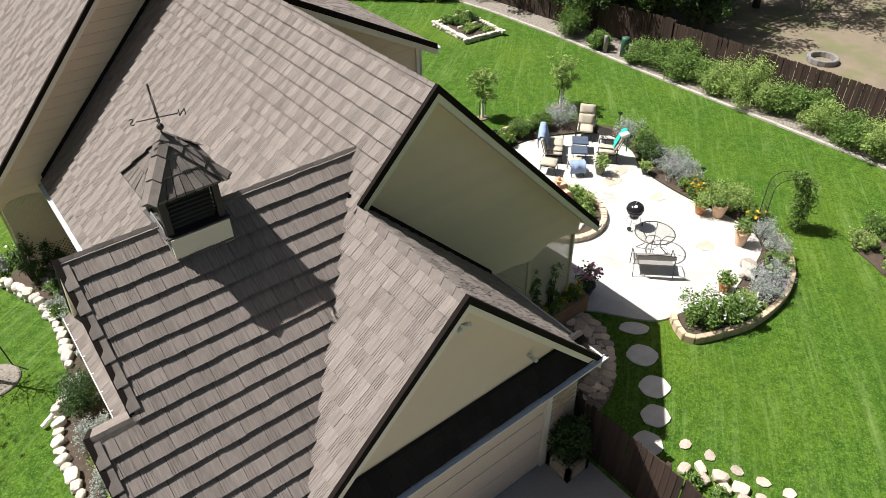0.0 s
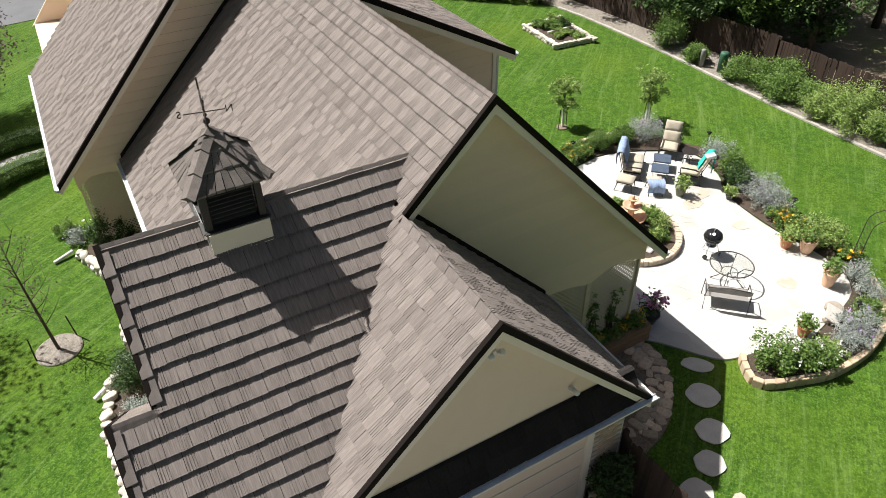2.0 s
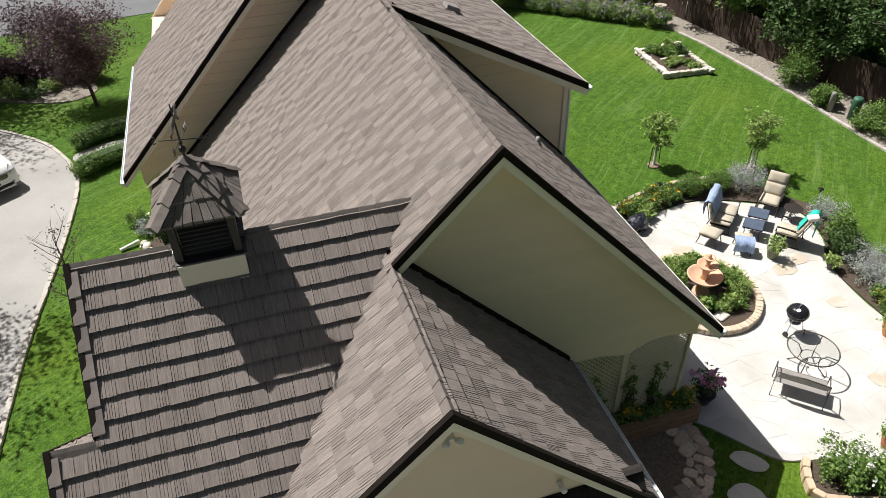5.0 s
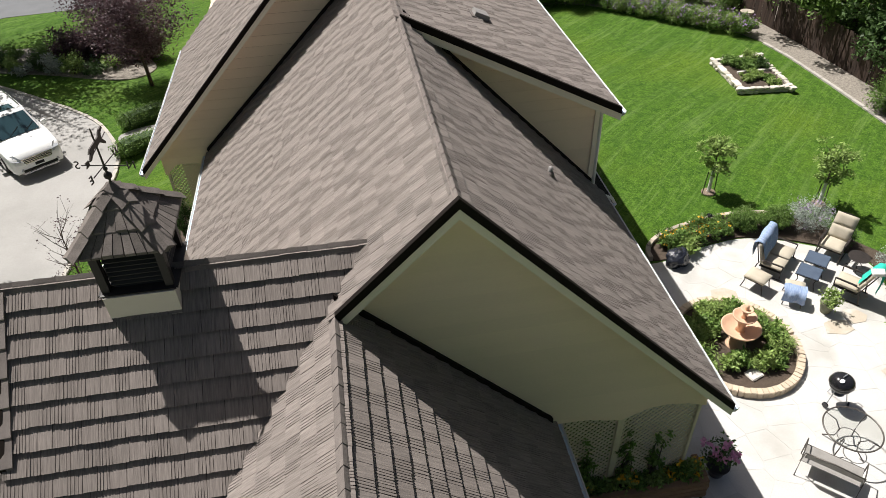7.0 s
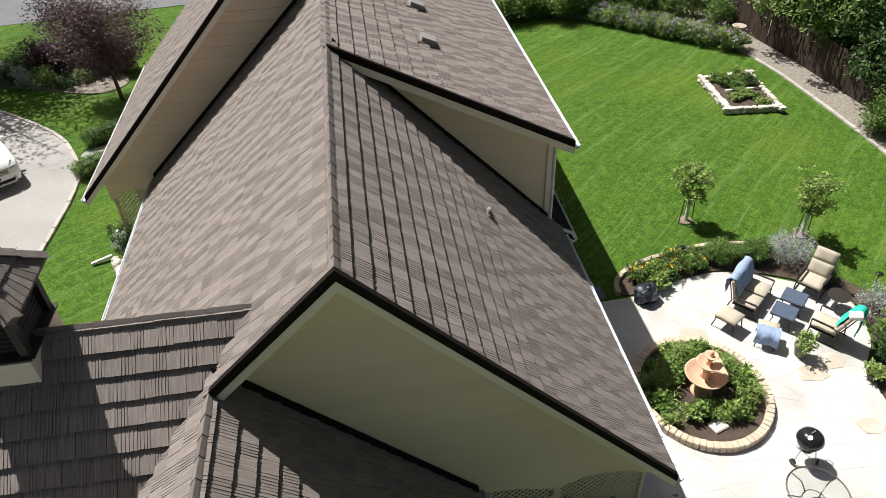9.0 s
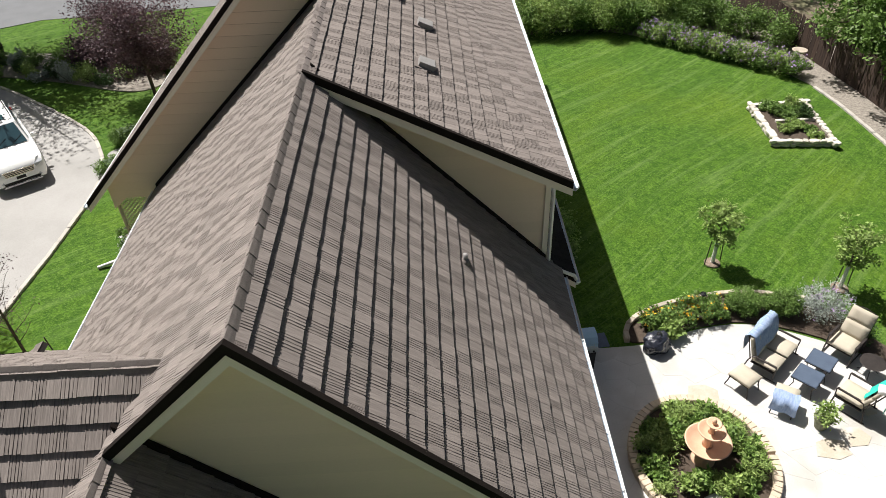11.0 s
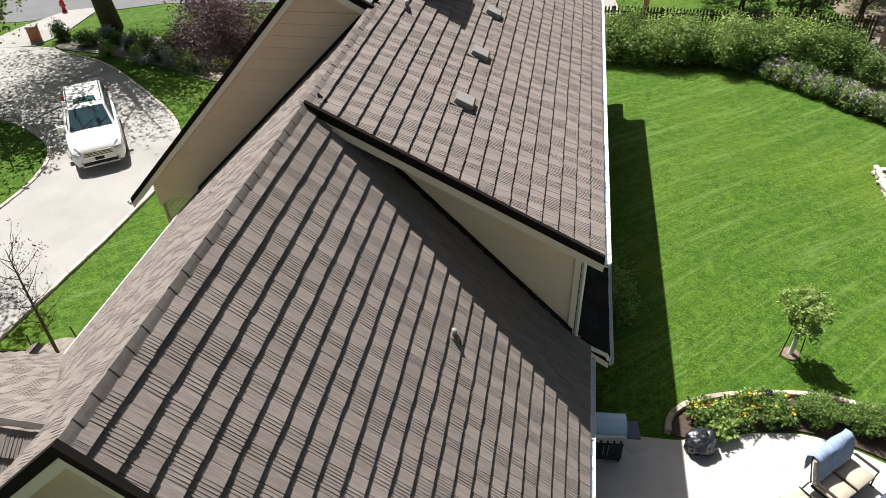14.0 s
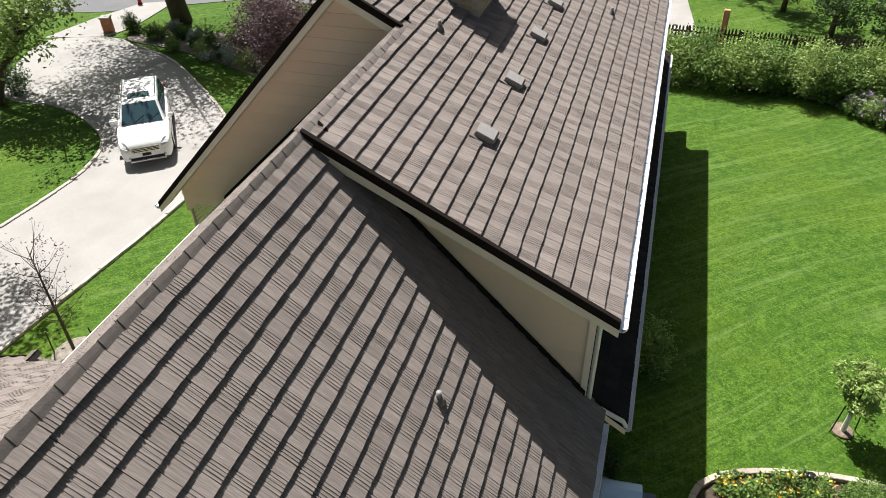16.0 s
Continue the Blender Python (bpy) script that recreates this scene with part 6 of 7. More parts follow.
# south-east bed with its stone edging
sheet("south_bed", smooth_loop([(6.9, -1.72), (6.6, -2.5), (7.6, -3.0), (8.6, -3.25), (10.2, -3.15), (11.6, -2.5), (12.6, -1.4), (12.5, -0.4), (11.7, -1.5), (9.8, -2.05), (8.4, -2.2)], 4), 0.10, 0.2, SOIL, "dark soil bed at the patio corner", "soil")
kerb("bed_edging", [(6.9, -1.7), (6.6, -2.1), (6.55, -2.6), (7.6, -3.05), (8.6, -3.3), (10.2, -3.2), (11.6, -2.55), (12.65, -1.4)], 0.16, 0.22, BRICK, "tan stone edging round the corner bed", step=0.28)
for x, y, w, h, m_, lab, fl, n, sz in (
    (7.35, -2.3, 1.3, 0.95, LEAF, "white-flowering rose bush in the corner bed", (PETAL_W, 160, 0.07), 2200, 0.075),
    (8.1, -2.75, 1.2, 0.85, LEAF, "white-flowering rose bush in the corner bed", (PETAL_W, 110, 0.07), 2000, 0.075),
    (8.9, -2.7, 0.9, 0.5, LEAF_LIGHT, "low pale flowering perennial in the corner bed", (PETAL_W, 100, 0.05), 1000, 0.06),
    (9.6, -2.8, 1.1, 0.7, LEAF_SAGE, "silvery sage bush in the corner bed", (PETAL_V, 90, 0.05), 1900, 0.06),
    (10.3, -2.65, 1.2, 0.8, LEAF_SAGE, "silvery sage bush in the corner bed", (PETAL_V, 90, 0.05), 1900, 0.06),
    (11.0, -2.4, 1.0, 0.6, LEAF, "green perennial clump in the corner bed", None, 1200, 0.07),
    (11.7, -1.9, 1.0, 0.8, LEAF_SAGE, "silvery sage bush in the corner bed", None, 1700, 0.06),
    (12.2, -1.2, 0.9, 0.8, LEAF_SAGE, "silvery sage bush in the corner bed", None, 1500, 0.06)):
    shrub(x, y, w * 1.1, h, m_, lab, n, sz, "plant", "corner bed planting", z=0.08, flowers=fl, slim=0.3 if m_ is LEAF_SAGE else 0.5)
rocks("boulder", [(10.05, -2.0, 0.05), (10.5, -1.75, 0.05)], 0.55, STONE, "pale rough boulder at the patio edge", "boulder", "patio boulders", seed=9)
slab = solid("stone_slab", Geo().box(-0.28, -0.22, 0, 0.28, 0.22, 0.05, bevel=0.015), STEP, "flat grey slab propped on the patio boulders", "slab", m=pose(10.05, -2.0, 0.30, 22, -12, 30))
# far east bed
sheet("east_bed", smooth_loop([(14.1, -3.2), (13.6, -4.1), (13.3, -4.9), (13.9, -5.9), (15.2, -5.8), (16.2, -4.6), (15.9, -3.6), (15, -3.0)], 5), 0.02, 0.12, SOIL, "dark mulched island bed in the lawn", "soil")
for x, y, w in ((14.2, -3.4, 1.0), (15.2, -3.4, 1.3), (14.6, -4.4, 1.2), (13.6, -4.8, 1.0), (15.8, -4.4, 1.3), (14.6, -5.6, 1.2)):
    shrub(x, y, w, w * 0.6, LEAF if w > 1.1 else LEAF_LIGHT, "low green shrub in the lawn bed", 1300, 0.07, group="lawn bed shrubs")

# iron arbor with a climbing vine
arbor = thing("garden_arbor", "dark iron arch overgrown by a green vine", "arbor", "", pose(13.05, -1.15, 0, 0, 0, -42))
for s in (-1, 1):
    for d in (-0.25, 0.25):
        pts = [(s * 0.55, d, 0)] + [(s * 0.55, d, 1.55)] + [(s * 0.55 * math.cos(a), d, 1.6 + 0.45 * math.sin(a)) for a in (0.3, 0.7, 1.1, 1.5708)]
        part("arch_bar", Geo().tube(pts, 0.013, 6), IRON, arbor)
    for k in range(9):
        z = 0.15 + k * 0.18
        part("cross_bar", Geo().tube([(s * 0.55, -0.25, z), (s * 0.55, 0.25, z)], 0.008, 5), IRON, arbor)
for k in range(7):
    a = 0.3 + k * 0.42
    part("cross_bar", Geo().tube([(0.55 * math.cos(a), -0.25, 1.6 + 0.45 * math.sin(a)), (0.55 * math.cos(a), 0.25, 1.6 + 0.45 * math.sin(a))], 0.008, 5), IRON, arbor)
part("vine", leaf_cloud([(0.6, 0, 0.5, 0.25, 0.3, 0.5), (0.6, 0, 1.1, 0.32, 0.36, 0.5), (0.5, 0, 1.65, 0.36, 0.36, 0.3), (0.15, 0, 2.0, 0.35, 0.3, 0.15)], 3200, 0.08, 41, 150, 0.3), LEAF, arbor)

# stepping stones, big then small
for i, (x, y, a, b) in enumerate(((5.75, -1.28, 0.42, 0.24), (5.12, -2.08, 0.42, 0.38), (4.5, -2.98, 0.40, 0.36), (3.78, -3.58, 0.36, 0.34), (2.98, -3.98, 0.36, 0.36))):
    pts = [(a * math.cos(k * 0.3142) * (1 + 0.05 * math.sin(k * 1.9 + i * 2)), b * math.sin(k * 0.3142) * (1 + 0.05 * math.sin(k * 1.3 + i)), 0) for k in range(20)]
    solid("stepping_stone", Geo().prism(pts, (0, 0, 0.022)), STEP, "large flat grey stepping stone in the grass", "stepping stone", group="large stepping stones", m=pose(x, y, 0.0, 0, 0, -42 + i * 9))
for i, (x, y) in enumerate(((3.66, -4.55), (3.84, -5.1), (3.98, -5.72), (4.18, -6.26), (4.38, -6.78), (4.55, -7.3), (4.7, -7.85))):
    pts = [(0.16 * math.cos(k * 0.7854) * (1 + 0.14 * math.sin(k * 2.1 + i * 2)), 0.13 * math.sin(k * 0.7854), 0) for k in range(8)]
    solid("stepping_stone", Geo().prism(pts, (0, 0, 0.022)), STONE, "small pale stepping stone in the sunny grass", "stepping stone", group="small stepping stones", m=pose(x, y, 0.0, 0, 0, i * 40))
rocks("rock", [(3.05 + 0.06 * k + 0.26 * (k % 2), -4.95 - 0.22 * k) for k in range(13)], 0.42, STONE, "pale rough rock in the low wall by the fence", "rock", "rocks by the fence", seed=4)
for k in range(4):
    shrub(2.9 + 0.12 * k, -5.3 - 0.6 * k, 0.5, 0.35, LEAF, "low green weeds among the rocks", 350, 0.07, "plant", "plants by the fence")

# brown rock bed below the planter
sheet("rock_bed", smooth_loop([(3.0, 0.1), (4.8, 0.25), (5.2, -0.4), (4.75, -1.4), (3.9, -2.2), (2.9, -2.6), (1.6, -2.6), (1.6, -0.5)], 4), 0.015, 0.1, DRY_MULCH, "brown bark mulch inside the rock border", "mulch")
arc = along([(4.95, 0.1), (5.0, -0.55), (4.6, -1.4), (3.8, -2.05), (2.9, -2.4)], 0.28)
inner = along([(4.55, 0.0), (4.6, -0.5), (4.25, -1.2), (3.5, -1.75), (2.7, -2.05)], 0.30)
for k, (row, size) in enumerate(((arc, 0.38), (inner, 0.42), (along([(4.78, 0.05), (4.82, -0.5), (4.45, -1.3), (3.66, -1.9), (2.8, -2.2)], 0.31), 0.30))):
    rocks("flat_rock", row, size, RIVER, "flat tan and brown rock in the dry-laid border", "rock", "border rocks", seed=6 + k, squash=0.26)
q = random.Random(63)
rocks("flat_rock", [((a[0] + b[0]) / 2, (a[1] + b[1]) / 2, 0.0) for a, b in zip(arc, inner)], 0.24, STONE, "small pale chinking stone in the rock border", "rock", "border rocks", seed=16, squash=0.3)

# timber planter under the lattice
box = thing("timber_planter", "raised railroad-tie planter under the lattice with yellow flowers", "planter")
for k in range(4):
    part("timber", Geo().box(1.75 + 0.02 * (k % 2), 0.06, 0.01 + k * 0.15, 5.3 - 0.02 * (k % 2), 0.20, 0.15 + k * 0.15, bevel=0.012), TIMBER, box)
    part("timber", Geo().box(5.16, 0.21, 0.01 + k * 0.15, 5.30, 0.75, 0.15 + k * 0.15, bevel=0.012), TIMBER, box)
part("soil", Geo().box(1.7, 0.21, 0, 5.15, 0.46, 0.5), SOIL, box)
for k in range(11):
    shrub(1.95 + k * 0.31, 0.34, 0.5, q.uniform(0.25, 0.55), (LEAF, LEAF_LIGHT, LEAF_LIGHT)[k % 3], "green planting in the timber planter", 420, 0.08, "plant", "planter plants", z=0.5, flowers=(PETAL_Y, 45, 0.07) if k % 3 == 2 or k > 7 else None)
for x in (1.9, 2.6, 3.45, 4.1):
    shrub(x, 0.46, 0.45, 2.0, LEAF, "climbing vine on the lattice", 420, 0.08, "vine", "lattice vines", z=0.4, lobes=4)
shrub(6.05, 11.7, 1.5, 1.7, LEAF_LIGHT, "bright green shrub against the east wall", 2600, 0.08)
for k in range(9):
    shrub(5.3 + q.uniform(-0.1, 0.25), 8.3 + k * 1.9 + (1.2 if k > 1 else 0), 0.9, 0.7, LEAF_DARK, "dark green shrub along the shaded east wall", 900, 0.07, group="east wall shrubs")

# driveway planter and dark fence at the garage corner
pbox = thing("brick_planter", "square tan brick planter with a leafy bush", "planter", "", pose(1.06, -3.2, 0.012))
for k in range(5):
    for s in range(4):
        part("brick_course", Geo().box(-0.34, -0.34, 0.01 + k * 0.08, 0.34, -0.22, 0.082 + k * 0.08, pose(0, 0, 0, 0, 0, 90 * s), 0.008), BRICK, pbox)
part("soil", Geo().box(-0.22, -0.22, 0, 0.22, 0.22, 0.36), SOIL, pbox)
shrub(1.06, -3.2, 1.0, 1.4, LEAF_DARK, "dense green bush in the brick planter", 2600, 0.08, z=0.35)
board_fence((1.62, -2.75), (1.72, -9), 1.7, 0.14, FENCE, "dark brown cedar gate fence at the garage", z=0.0)

# ---- the front ----
kerb("drive_edge", [(-10.9, -4), (-10.9, 6.6), (-10.35, 13.5), (-10.3, 17.4), (-11.1, 19.7), (-12.4, 21.6), (-15.3, 24.1), (-18.4, 26.4), (-21.2, 27.5)], 0.14, 0.07, CURB, "pale concrete kerb along the driveway", step=0.8)
kerb("drive_edge", [(-15.7, 9), (-15.4, 12.3), (-15.2, 14), (-15.2, 16.2), (-16.0, 18.25), (-18.0, 19.65), (-20.2, 20.45), (-23.2, 20.6)], 0.14, 0.07, CURB, "pale concrete kerb round the front lawn island", step=0.8)


def box_hedge(pts, w, h, label):
    t = thing("box_hedge", label, "hedge", "front hedges")
    c = along(pts, 0.35)
    blobs = [(x, y, h * 0.5, w * 0.5, w * 0.5, h * 0.5) for x, y in c]
    SEED[0] += 1
    part("stem", stems(Geo(), c[len(c) // 2], blobs[len(c) // 2 - 1:len(c) // 2 + 2], 8, 0.012, SEED[0]), BARK, t)
    core = Geo().tube([(x, y, h * 0.45) for x, y in c], w * 0.40, 8)
    part("inner_mass", core, LEAF_DARK, t)
    part("foliage", leaf_cloud(blobs, 22000, 0.06, SEED[0], 2200, 0.12), LEAF, t)


box_hedge([(-10.4, 20.15), (-9.6, 20.75), (-8.7, 21.0), (-7.9, 21.0), (-7.2, 21.0)], 0.85, 0.7, "clipped dark green box hedge beside the front walk")
box_hedge([(-10.1, 17.75), (-9.4, 18.3), (-8.6, 18.6), (-7.9, 18.7), (-7.2, 18.7)], 0.85, 0.7, "clipped dark green box hedge beside the front walk")
sheet("front_walk", smooth_loop([(-10.4, 18.9), (-10.6, 19.6), (-9.4, 20.2), (-7, 20.3), (-7, 19.4), (-9.2, 19.2)], 4), 0.018, 0.1, CONCRETE, "narrow concrete walk between the hedges", "pavement")

# white car
car = thing("car", "white sport utility car parked on the driveway", "car", "", pose(-13.56, 18.0, 0.02, 0, 0, math.degrees(math.atan2(-0.81, 0.59))) @ pose(-1.42, 0, 0))
PAINT = mat("white_car_paint", (0.80, 0.80, 0.79), (0.77, 0.77, 0.76), 0.18, 2, 30, 0.0, spec=0.6)
CARGLASS = mat("dark_car_glass", (0.025, 0.055, 0.07), (0.04, 0.085, 0.10), 0.05, 2, 30, 0.0, spec=0.8)
RUBBER = mat("tyre_rubber", (0.02, 0.02, 0.02), None, 0.85)
CHROME = mat("chrome", (0.6, 0.6, 0.6), None, 0.15, metal=1.0)
LAMPGLASS = mat("headlamp_lens", (0.5, 0.52, 0.54), (0.3, 0.32, 0.34), 0.1, 8, 30, 0.0, spec=0.7)


def loft(sections):
    """Car shell from sections (x, half width at sill, at belt, bottom, belt height, top half width, top height)."""
    g = Geo()
    n = 0
    for x, ws, wb, z0, zb, wt, zt in sections:
        ring_ = [(-ws, z0), (-wb, z0 + 0.18), (-wb * 1.0, zb - 0.08), (-wb * 0.97, zb), (-wt, zt - 0.03), (-wt * 0.85, zt), (0, zt + 0.015), (wt * 0.85, zt), (wt, zt - 0.03), (wb * 0.97, zb), (wb, zb - 0.08), (wb, z0 + 0.18), (ws, z0)]
        n = len(ring_)
        g.v += [(x, y, z) for y, z in ring_]
    for i in range(len(sections) - 1):
        for k in range(n):
            g.f.append((i * n + k, i * n + (k + 1) % n, (i + 1) * n + (k + 1) % n, (i + 1) * n + k))
    g.f.append(tuple(range(n)))
    g.f.append(tuple((len(sections) - 1) * n + k for k in range(n)))
    return g


shell = loft([(-2.48, 0.78, 0.84, 0.42, 0.80, 0.80, 0.86), (-2.40, 0.88, 0.93, 0.30, 0.98, 0.84, 1.10), (-2.1, 0.92, 0.98, 0.26, 1.05, 0.86, 1.12), (1.05, 0.92, 0.99, 0.24, 1.04, 0.88, 1.10), (1.5, 0.92, 0.98, 0.24, 1.0, 0.84, 1.06), (2.15, 0.90, 0.95, 0.24, 0.93, 0.78, 0.99), (2.42, 0.82, 0.88, 0.24, 0.80, 0.70, 0.86), (2.52, 0.68, 0.76, 0.30, 0.66, 0.62, 0.70)])
part("body", shell, PAINT, car, smooth=True).data.set_sharp_from_angle(angle=radians(38))
cabin = Geo()
cab = [(-2.32, 0.84, 1.08), (-2.12, 0.70, 1.66), (-1.6, 0.70, 1.735), (0.1, 0.70, 1.73), (0.35, 0.69, 1.69), (1.15, 0.84, 1.07)]
for x, w, z in cab:
    cabin.v += [(x, -w, z), (x, w, z)]
base_n = len(cabin.v)
cabin.f += [(2 * i, 2 * i + 1, 2 * i + 3, 2 * i + 2) for i in range(len(cab) - 1)]
cabin.v += [(-2.30, -0.87, 1.06), (-2.30, 0.87, 1.06), (1.13, -0.87, 1.05), (1.13, 0.87, 1.05)]
cabin.f += [(0, 2, 4, 6, 8, 10, base_n + 2, base_n), (1, base_n + 1, base_n + 3, 11, 9, 7, 5, 3), (0, base_n, base_n + 1, 1), (10, 11, base_n + 3, base_n + 2), (base_n, base_n + 2, base_n + 3, base_n + 1)]
part("cabin", cabin, PAINT, car)
part("windscreen", Geo().prism([(0.40, -0.62, 1.67), (1.10, -0.76, 1.12), (1.10, 0.76, 1.12), (0.40, 0.62, 1.67)], (0.012, 0, 0.016)), CARGLASS, car)
part("rear_window", Geo().prism([(-2.14, -0.60, 1.62), (-2.30, -0.74, 1.16), (-2.30, 0.74, 1.16), (-2.14, 0.60, 1.62)], (-0.016, 0, 0.008)), CARGLASS, car)
part("sunroof", Geo().box(-0.45, -0.40, 1.742, 0.05, 0.40, 1.755, bevel=0.004), CARGLASS, car)
for s in (-1, 1):
    for x0, x1, x2, x3 in ((-0.28, 0.30, 0.80, -0.28), (-1.22, -0.34, -0.34, -1.22), (-2.02, -1.28, -1.28, -2.16)):
        part("side_window", Geo().prism([(x0, s * 0.715, 1.62), (x1, s * 0.715, 1.62), (x2, s * 0.862, 1.13), (x3, s * 0.862, 1.13)], (0, s * 0.012, 0.004)), CARGLASS, car)
    part("roof_rail", Geo().tube([(-1.95, s * 0.64, 1.72), (-1.9, s * 0.64, 1.79), (-0.1, s * 0.64, 1.79), (0.0, s * 0.64, 1.73)], 0.02, 6), CHROME, car)
    part("mirror", Geo().box(0.72, s * 0.95, 1.08, 0.86, s * 1.16, 1.24, bevel=0.035), PAINT, car)
    part("headlight", Geo().prism([(2.08, s * 0.90, 0.90), (2.40, s * 0.84, 0.80), (2.52, s * 0.60, 0.72), (2.50, s * 0.56, 0.82), (2.25, s * 0.70, 0.94)], (0.02, s * 0.012, 0.02)), LAMPGLASS, car)
    part("fog_light", Geo().lathe([(0.07, 0), (0.06, 0.02), (0.01, 0.025)], 14), LAMPGLASS, car, m=pose(2.50, s * 0.66, 0.42, 0, 80, s * 15))
    part("tail_light", Geo().box(-2.46, s * 0.70, 0.85, -2.36, s * 0.92, 1.15, bevel=0.02), mat("red_lens", (0.35, 0.02, 0.02), None, 0.2), car)
    part("sill_trim", Geo().box(-1.0, s * 0.93, 0.22, 1.0, s * 0.985, 0.36, bevel=0.01), RUBBER, car)
    for x in (-1.44, 1.42):
        wheel = part("wheel", Geo().lathe([(0.20, -0.12), (0.34, -0.12), (0.37, -0.08), (0.37, 0.08), (0.34, 0.12), (0.20, 0.12)], 26), RUBBER, car, m=pose(x, s * 0.86, 0.37, 90, 0, 0))
        part("rim", Geo().lathe([(0.21, -0.125), (0.18, -0.10), (0.03, -0.12), (0.03, 0.12), (0.18, 0.10), (0.21, 0.125)], 20), CHROME, wheel)
        part("wheel_arch", Geo().tube([(x + 0.43 * math.cos(a), s * 0.965, 0.37 + 0.43 * math.sin(a)) for a in (0.0, 0.5, 1.05, 1.57, 2.1, 2.64, 3.14)], 0.025, 6), RUBBER, car)
grille = part("grille", Geo().prism([(2.515, -0.56, 0.82), (2.56, -0.46, 0.62), (2.56, 0.46, 0.62), (2.515, 0.56, 0.82)], (0.012, 0, 0.0)), CHROME, car)
for k in range(3):
    part("grille_bar", Geo().box(2.535, -0.50, 0.655 + k * 0.055, 2.575, 0.50, 0.675 + k * 0.055), RUBBER, grille)
part("bumper_intake", Geo().box(2.44, -0.62, 0.30, 2.545, 0.62, 0.40, bevel=0.015), RUBBER, car)
part("number_plate", Geo().box(2.53, -0.16, 0.46, 2.56, 0.16, 0.56), RUBBER, car)
part("skid_plate", Geo().box(2.40, -0.66, 0.22, 2.56, 0.66, 0.29, bevel=0.015), CHROME, car)
for y in (-0.30, 0.25):
    part("wiper", Geo().tube([(1.09, y, 1.155), (0.86, y + 0.42, 1.34)], 0.010, 5), RUBBER, car)

# front planting
tree(-10.1, 24.2, 4.5, 2.3, LEAF_PURPLE, "purple-leaved plum tree on the front lawn", 20000, 0.11, 0.075, 0.42, 11, lean=(-0.25, 0.1), spread=0.3)
sheet("front_bed", smooth_loop([(-22.5, 28.3), (-19, 27.6), (-15.5, 26.6), (-12, 25.2), (-10.6, 25.4), (-10.3, 26.6), (-12, 28.5), (-16, 30.0), (-20.5, 30.2)], 5), 0.02, 0.12, GRAVEL, "grey mulched bed on the front lawn", "soil")
q = random.Random(77)
for k in range(26):
    f = k / 25
    x, y = -21 + 10 * f + q.uniform(-0.4, 0.4), 28.7 - 2.2 * f + q.uniform(-0.9, 1.1)
    shrub(x, y, q.uniform(0.8, 1.4), q.uniform(0.5, 1.1), (LEAF, LEAF_DARK, LEAF_LIGHT, LEAF_SAGE)[k % 4], ("green leafy shrub in the front bed", "dark green shrub in the front bed", "pale green shrub in the front bed", "silvery perennial in the front bed")[k % 4], 1300, 0.08, group="front bed shrubs")
pillar = thing("brick_pillar", "low red-brown brick pillar with a pale cap at the driveway mouth", "pillar", "", pose(-24.1, 29.0, 0.016, 0, 0, 20))
for k in range(9):
    for s in range(4):
        part("brick", Geo().box(-0.24, -0.24, k * 0.085, 0.12, -0.12, 0.078 + k * 0.085, pose(0, 0, 0, 0, 0, 90 * s + (4 if k % 2 else 0)), 0.008), TERRA, pillar)
part("cap", Geo().box(-0.28, -0.28, 0.765, 0.28, 0.28, 0.83, bevel=0.015), CONCRETE, pillar)
for k in range(5):
    shrub(-14.6 + k * 1.0, 28.3 - 0.22 * k, 1.9, 1.7, LEAF_PURPLE, "purple-leaved shrub in the front bed", 2600, 0.12, group="purple shrubs")
shrub(-22.7, 29.3, 1.2, 1.1, LEAF_DARK, "rounded dark shrub at the driveway mouth", 2600, 0.08)
shrub(-23.0, 21.0, 2.0, 1.8, LEAF_DARK, "rounded dark shrub on the lawn island", 3000, 0.08)
shrub(-6.0, 33.5, 2.0, 1.5, LEAF_LIGHT, "yellow-green shrub by the street", 2500, 0.09)
shrub(-4.2, 33.5, 1.8, 1.2, LEAF, "green shrub by the street", 2000, 0.09)
tree(-21.0, 31.4, 12.5, 6.2, LEAF, "tall street tree with a thick dark trunk", 26000, 0.19, 0.46, 0.5, 17, lean=(-0.2, -2.2))
tree(-23.0, 19.9, 6.4, 3.5, LEAF_LIGHT, "light green leafy tree overhanging the driveway", 9000, 0.21, 0.17, 0.42, 14, lean=(3.4, 1.4), squash=0.6, spread=0.3)
tree(-17.6, 9.2, 10.5, 4.4, LEAF, "leafy tree on the front lawn island", 13000, 0.17, 0.25, 0.42, 13, lean=(1.2, 0.4))
tree(-19.5, 1.5, 10.5, 4.2, LEAF, "leafy tree across the driveway", 9000, 0.18, 0.25, 0.42, 12)
hyd = thing("fire_hydrant", "small red fire hydrant beside the street", "hydrant", "", pose(-25.3, 33.4, 0))
part("barrel", Geo().lathe([(0.16, 0), (0.16, 0.05), (0.11, 0.07), (0.11, 0.5), (0.14, 0.52), (0.12, 0.62), (0.04, 0.7), (0.03, 0.76)], 16), mat("red_enamel", (0.5, 0.03, 0.025), None, 0.4), hyd, smooth=True)
part("nozzle", Geo().tube([(-0.19, 0, 0.4), (0.19, 0, 0.4)], 0.05, 10), mat("red_enamel_dark", (0.4, 0.03, 0.025), None, 0.4), hyd)

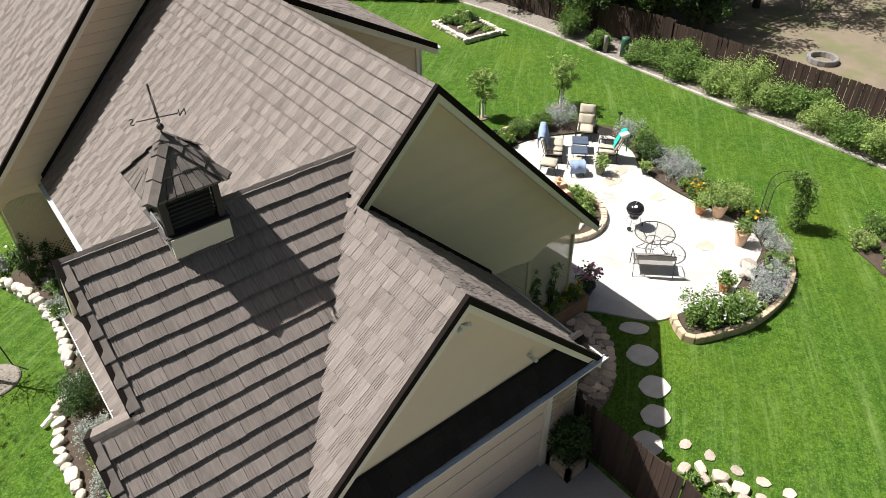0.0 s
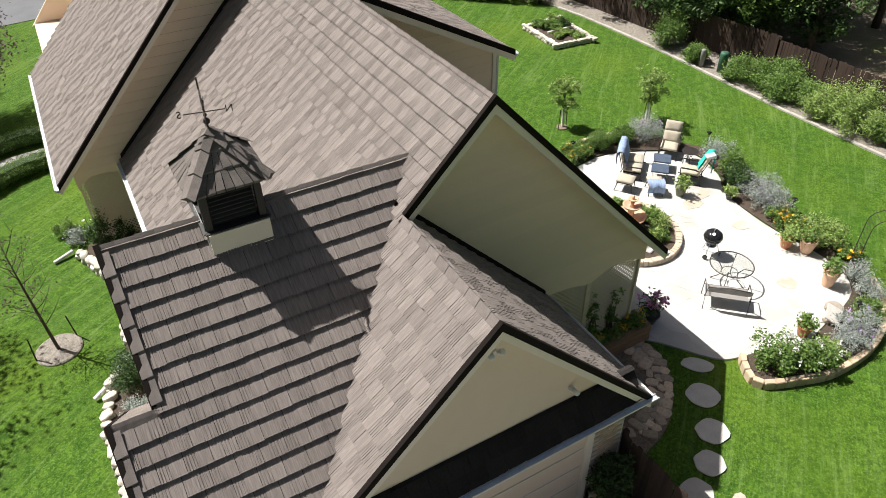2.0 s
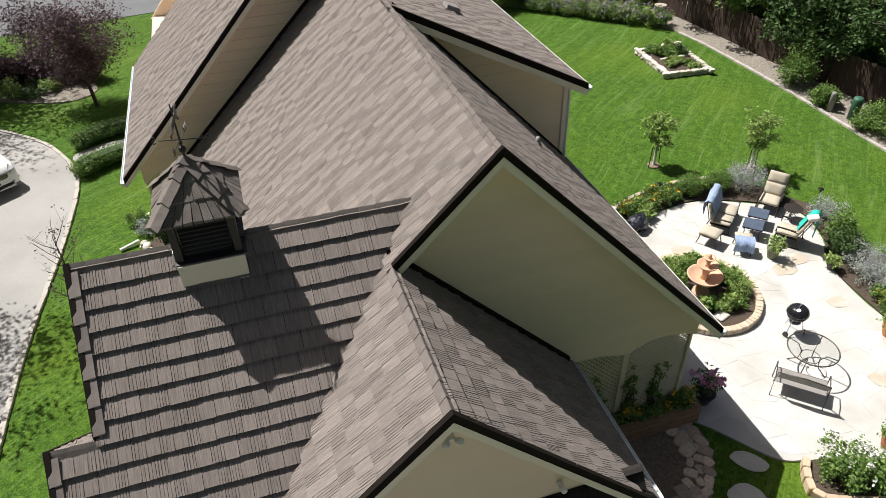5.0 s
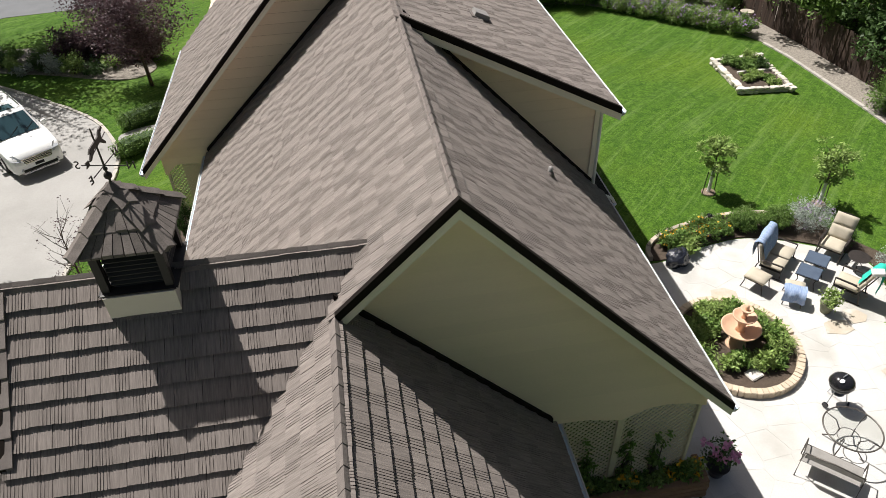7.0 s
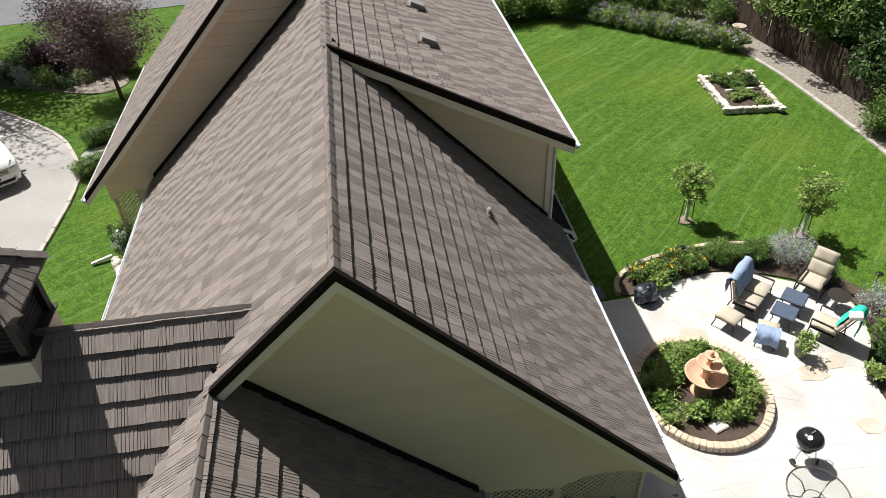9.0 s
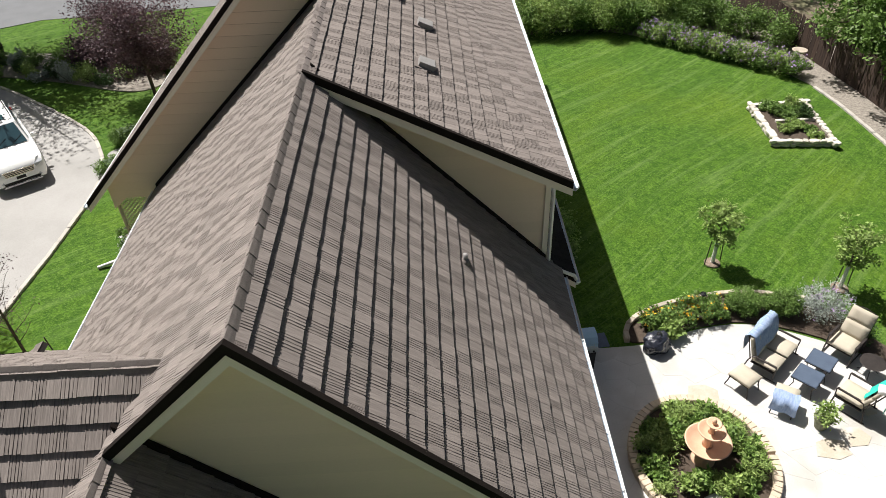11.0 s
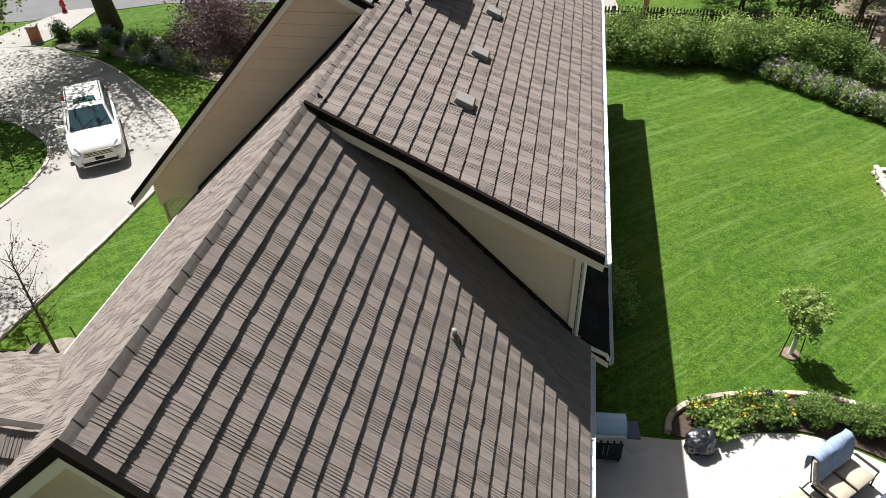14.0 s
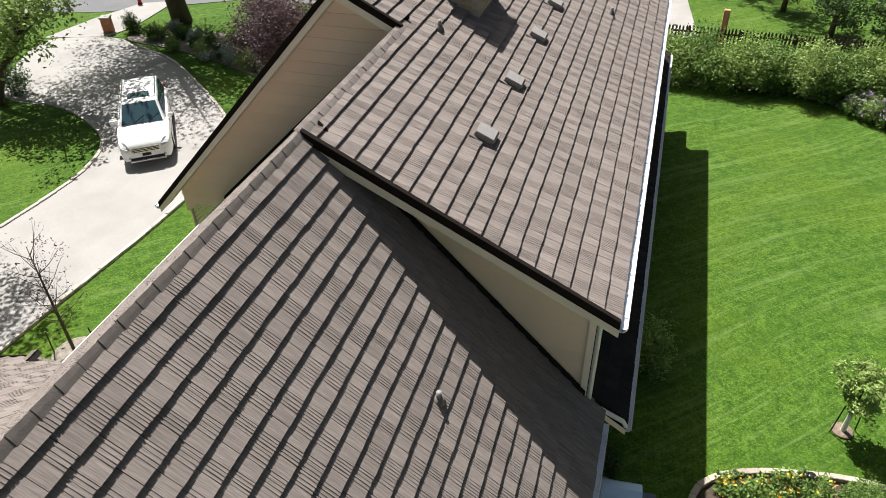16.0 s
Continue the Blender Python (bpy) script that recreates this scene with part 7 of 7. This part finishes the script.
# young bare tree with stakes on the west lawn
solid("mulch_ring", Geo().lathe([(0.62, -0.03), (0.62, 0.01), (0.55, 0.035), (0.02, 0.04)], 26), GRAVEL, "round grey mulch ring under the bare young tree", "mulch", "structure", smooth=True, m=pose(-8.8, 8.0, 0))
young = thing("tree", "young dark tree with sparse twigs and few leaves", "tree", "", pose(-8.8, 8.0, 0))
part("trunk", Geo().tube([(0, 0, 0), (-0.05, 0.05, 1.0), (-0.1, 0.1, 2.2), (-0.12, 0.15, 3.5)], [0.05, 0.04, 0.028, 0.008], 7), BARK, young, smooth=True)
q = random.Random(8)
tips = []
for k in range(22):
    z = 0.9 + k * 0.11
    a = k * 2.4
    r = (1.0 - 0.22 * (z - 1.5)) * q.uniform(0.5, 0.9)
    o, e = Vector((-0.045 * z, 0.045 * z, z)), Vector((-0.045 * z + r * math.cos(a), 0.045 * z + r * math.sin(a), z + 0.7 * q.uniform(0.6, 1.2)))
    part("limb", Geo().tube([o, (o + e) / 2 - Vector((0, 0, 0.05)), e], [0.014, 0.009, 0.003], 5, False), BARK, young)
    for j in range(3):
        p = o.lerp(e, 0.4 + 0.2 * j)
        t_ = p + Vector((q.uniform(-0.3, 0.3), q.uniform(-0.3, 0.3), q.uniform(0.1, 0.4)))
        part("twig", Geo().tube([p, t_], [0.005, 0.002], 4, False), BARK, young)
        tips.append((t_.x, t_.y, t_.z, 0.12, 0.12, 0.12))
tagged(part("foliage", leaf_cloud(tips, 420, 0.06, 91, 66, 0.6), LEAF_PURPLE, young), kind="stuff")
for a in (0.6, 3.4):
    solid("tree_stake", Geo().tube([(-8.8 + 0.6 * math.cos(a), 8.0 + 0.6 * math.sin(a), 0), (-8.8 + 0.55 * math.cos(a), 8.0 + 0.55 * math.sin(a), 0.8)], 0.02, 6), IRON, "thin dark stake beside a young tree", "stake", group="tree stakes")

# low pale stone wall and planting along the west side
west_bed = smooth_loop([(-7.6, 12.2), (-7.05, 10.4), (-6.95, 8.5), (-7.1, 7.4), (-7.7, 6.0), (-7.95, 5.2), (-8.1, 3.4), (-8.0, 0), (-7.8, -4), (-6, -4), (-6, 12.2)], 4)
sheet("west_bed", west_bed, 0.02, 0.1, SOIL, "dark mulched bed along the west wall", "soil")
line = along([(-7.7, 12.0), (-7.1, 10.4), (-6.95, 8.6), (-7.1, 7.3)], 0.30) + along([(-7.75, 5.7), (-8.05, 4.6), (-8.0, 3.4), (-7.95, 1.5), (-7.7, -1)], 0.30)
rocks("wall_stone", line, 0.40, WHITESTONE, "white limestone block edging the west bed", "stone", "white edging stones", seed=12, squash=0.7)
rocks("wall_stone", [(x, y, 0.14) for x, y in line[:8]] + [(-7.75, 5.75, 0.18), (-7.55, 5.9, 0.2)], 0.36, WHITESTONE, "white limestone block stacked on the edging", "stone", "white edging stones", seed=13, squash=0.7)
spout = solid("splash_block", Geo().tube([(-8.5, 12.1, 0.05), (-7.9, 12.35, 0.12)], 0.06, 8), GUTTER, "white downspout extension on the grass", "downspout")
spout2 = solid("splash_block", Geo().tube([(-8.2, 5.55, 0.08), (-7.4, 5.95, 0.3)], 0.06, 8), GUTTER, "white downspout extension on the grass", "downspout")
q = random.Random(31)
for k in range(16):
    f = k / 15
    shrub(-6.55 + q.uniform(-0.15, 0.2), 12.2 - 5.0 * f, q.uniform(0.7, 1.0), q.uniform(0.3, 0.55), LEAF_SAGE if k % 2 else LEAF, "soft grey-green groundcover along the west wall", 900, 0.06, "plant", "west wall planting")
shrub(-7.9, 13.6, 0.9, 0.6, LEAF, "green groundcover by the porch", 900, 0.06, "plant", "west wall planting")
shrub(-7.7, 12.9, 0.9, 0.6, LEAF_SAGE, "green groundcover by the porch", 900, 0.06, "plant", "west wall planting")
shrub(-6.95, 11.7, 0.9, 1.9, LEAF_DARK, "white-flowering climber on the porch lattice", 1500, 0.07, "vine", "porch climbers", flowers=(PETAL_W, 60, 0.06))
shrub(-6.2, 11.7, 0.7, 1.3, LEAF_DARK, "green climber on the porch lattice", 900, 0.07, "vine", "porch climbers", flowers=(PETAL_W, 30, 0.06))
shrub(-7.15, 5.5, 1.3, 1.5, LEAF_DARK, "dense dark green arborvitae shrub by the wall", 4200, 0.05)
shrub(-7.2, 6.3, 0.9, 0.5, LEAF_SAGE, "low grey shrub by the stones", 900, 0.06)
for k in range(9):
    shrub(-7.35 + q.uniform(-0.15, 0.2), 4.4 - 0.75 * k, q.uniform(0.9, 1.3), q.uniform(0.45, 0.7), LEAF_LIGHT if k % 2 else LEAF_SAGE, "spreading pale green juniper in the west bed", 1800, 0.05, "plant", "west junipers")
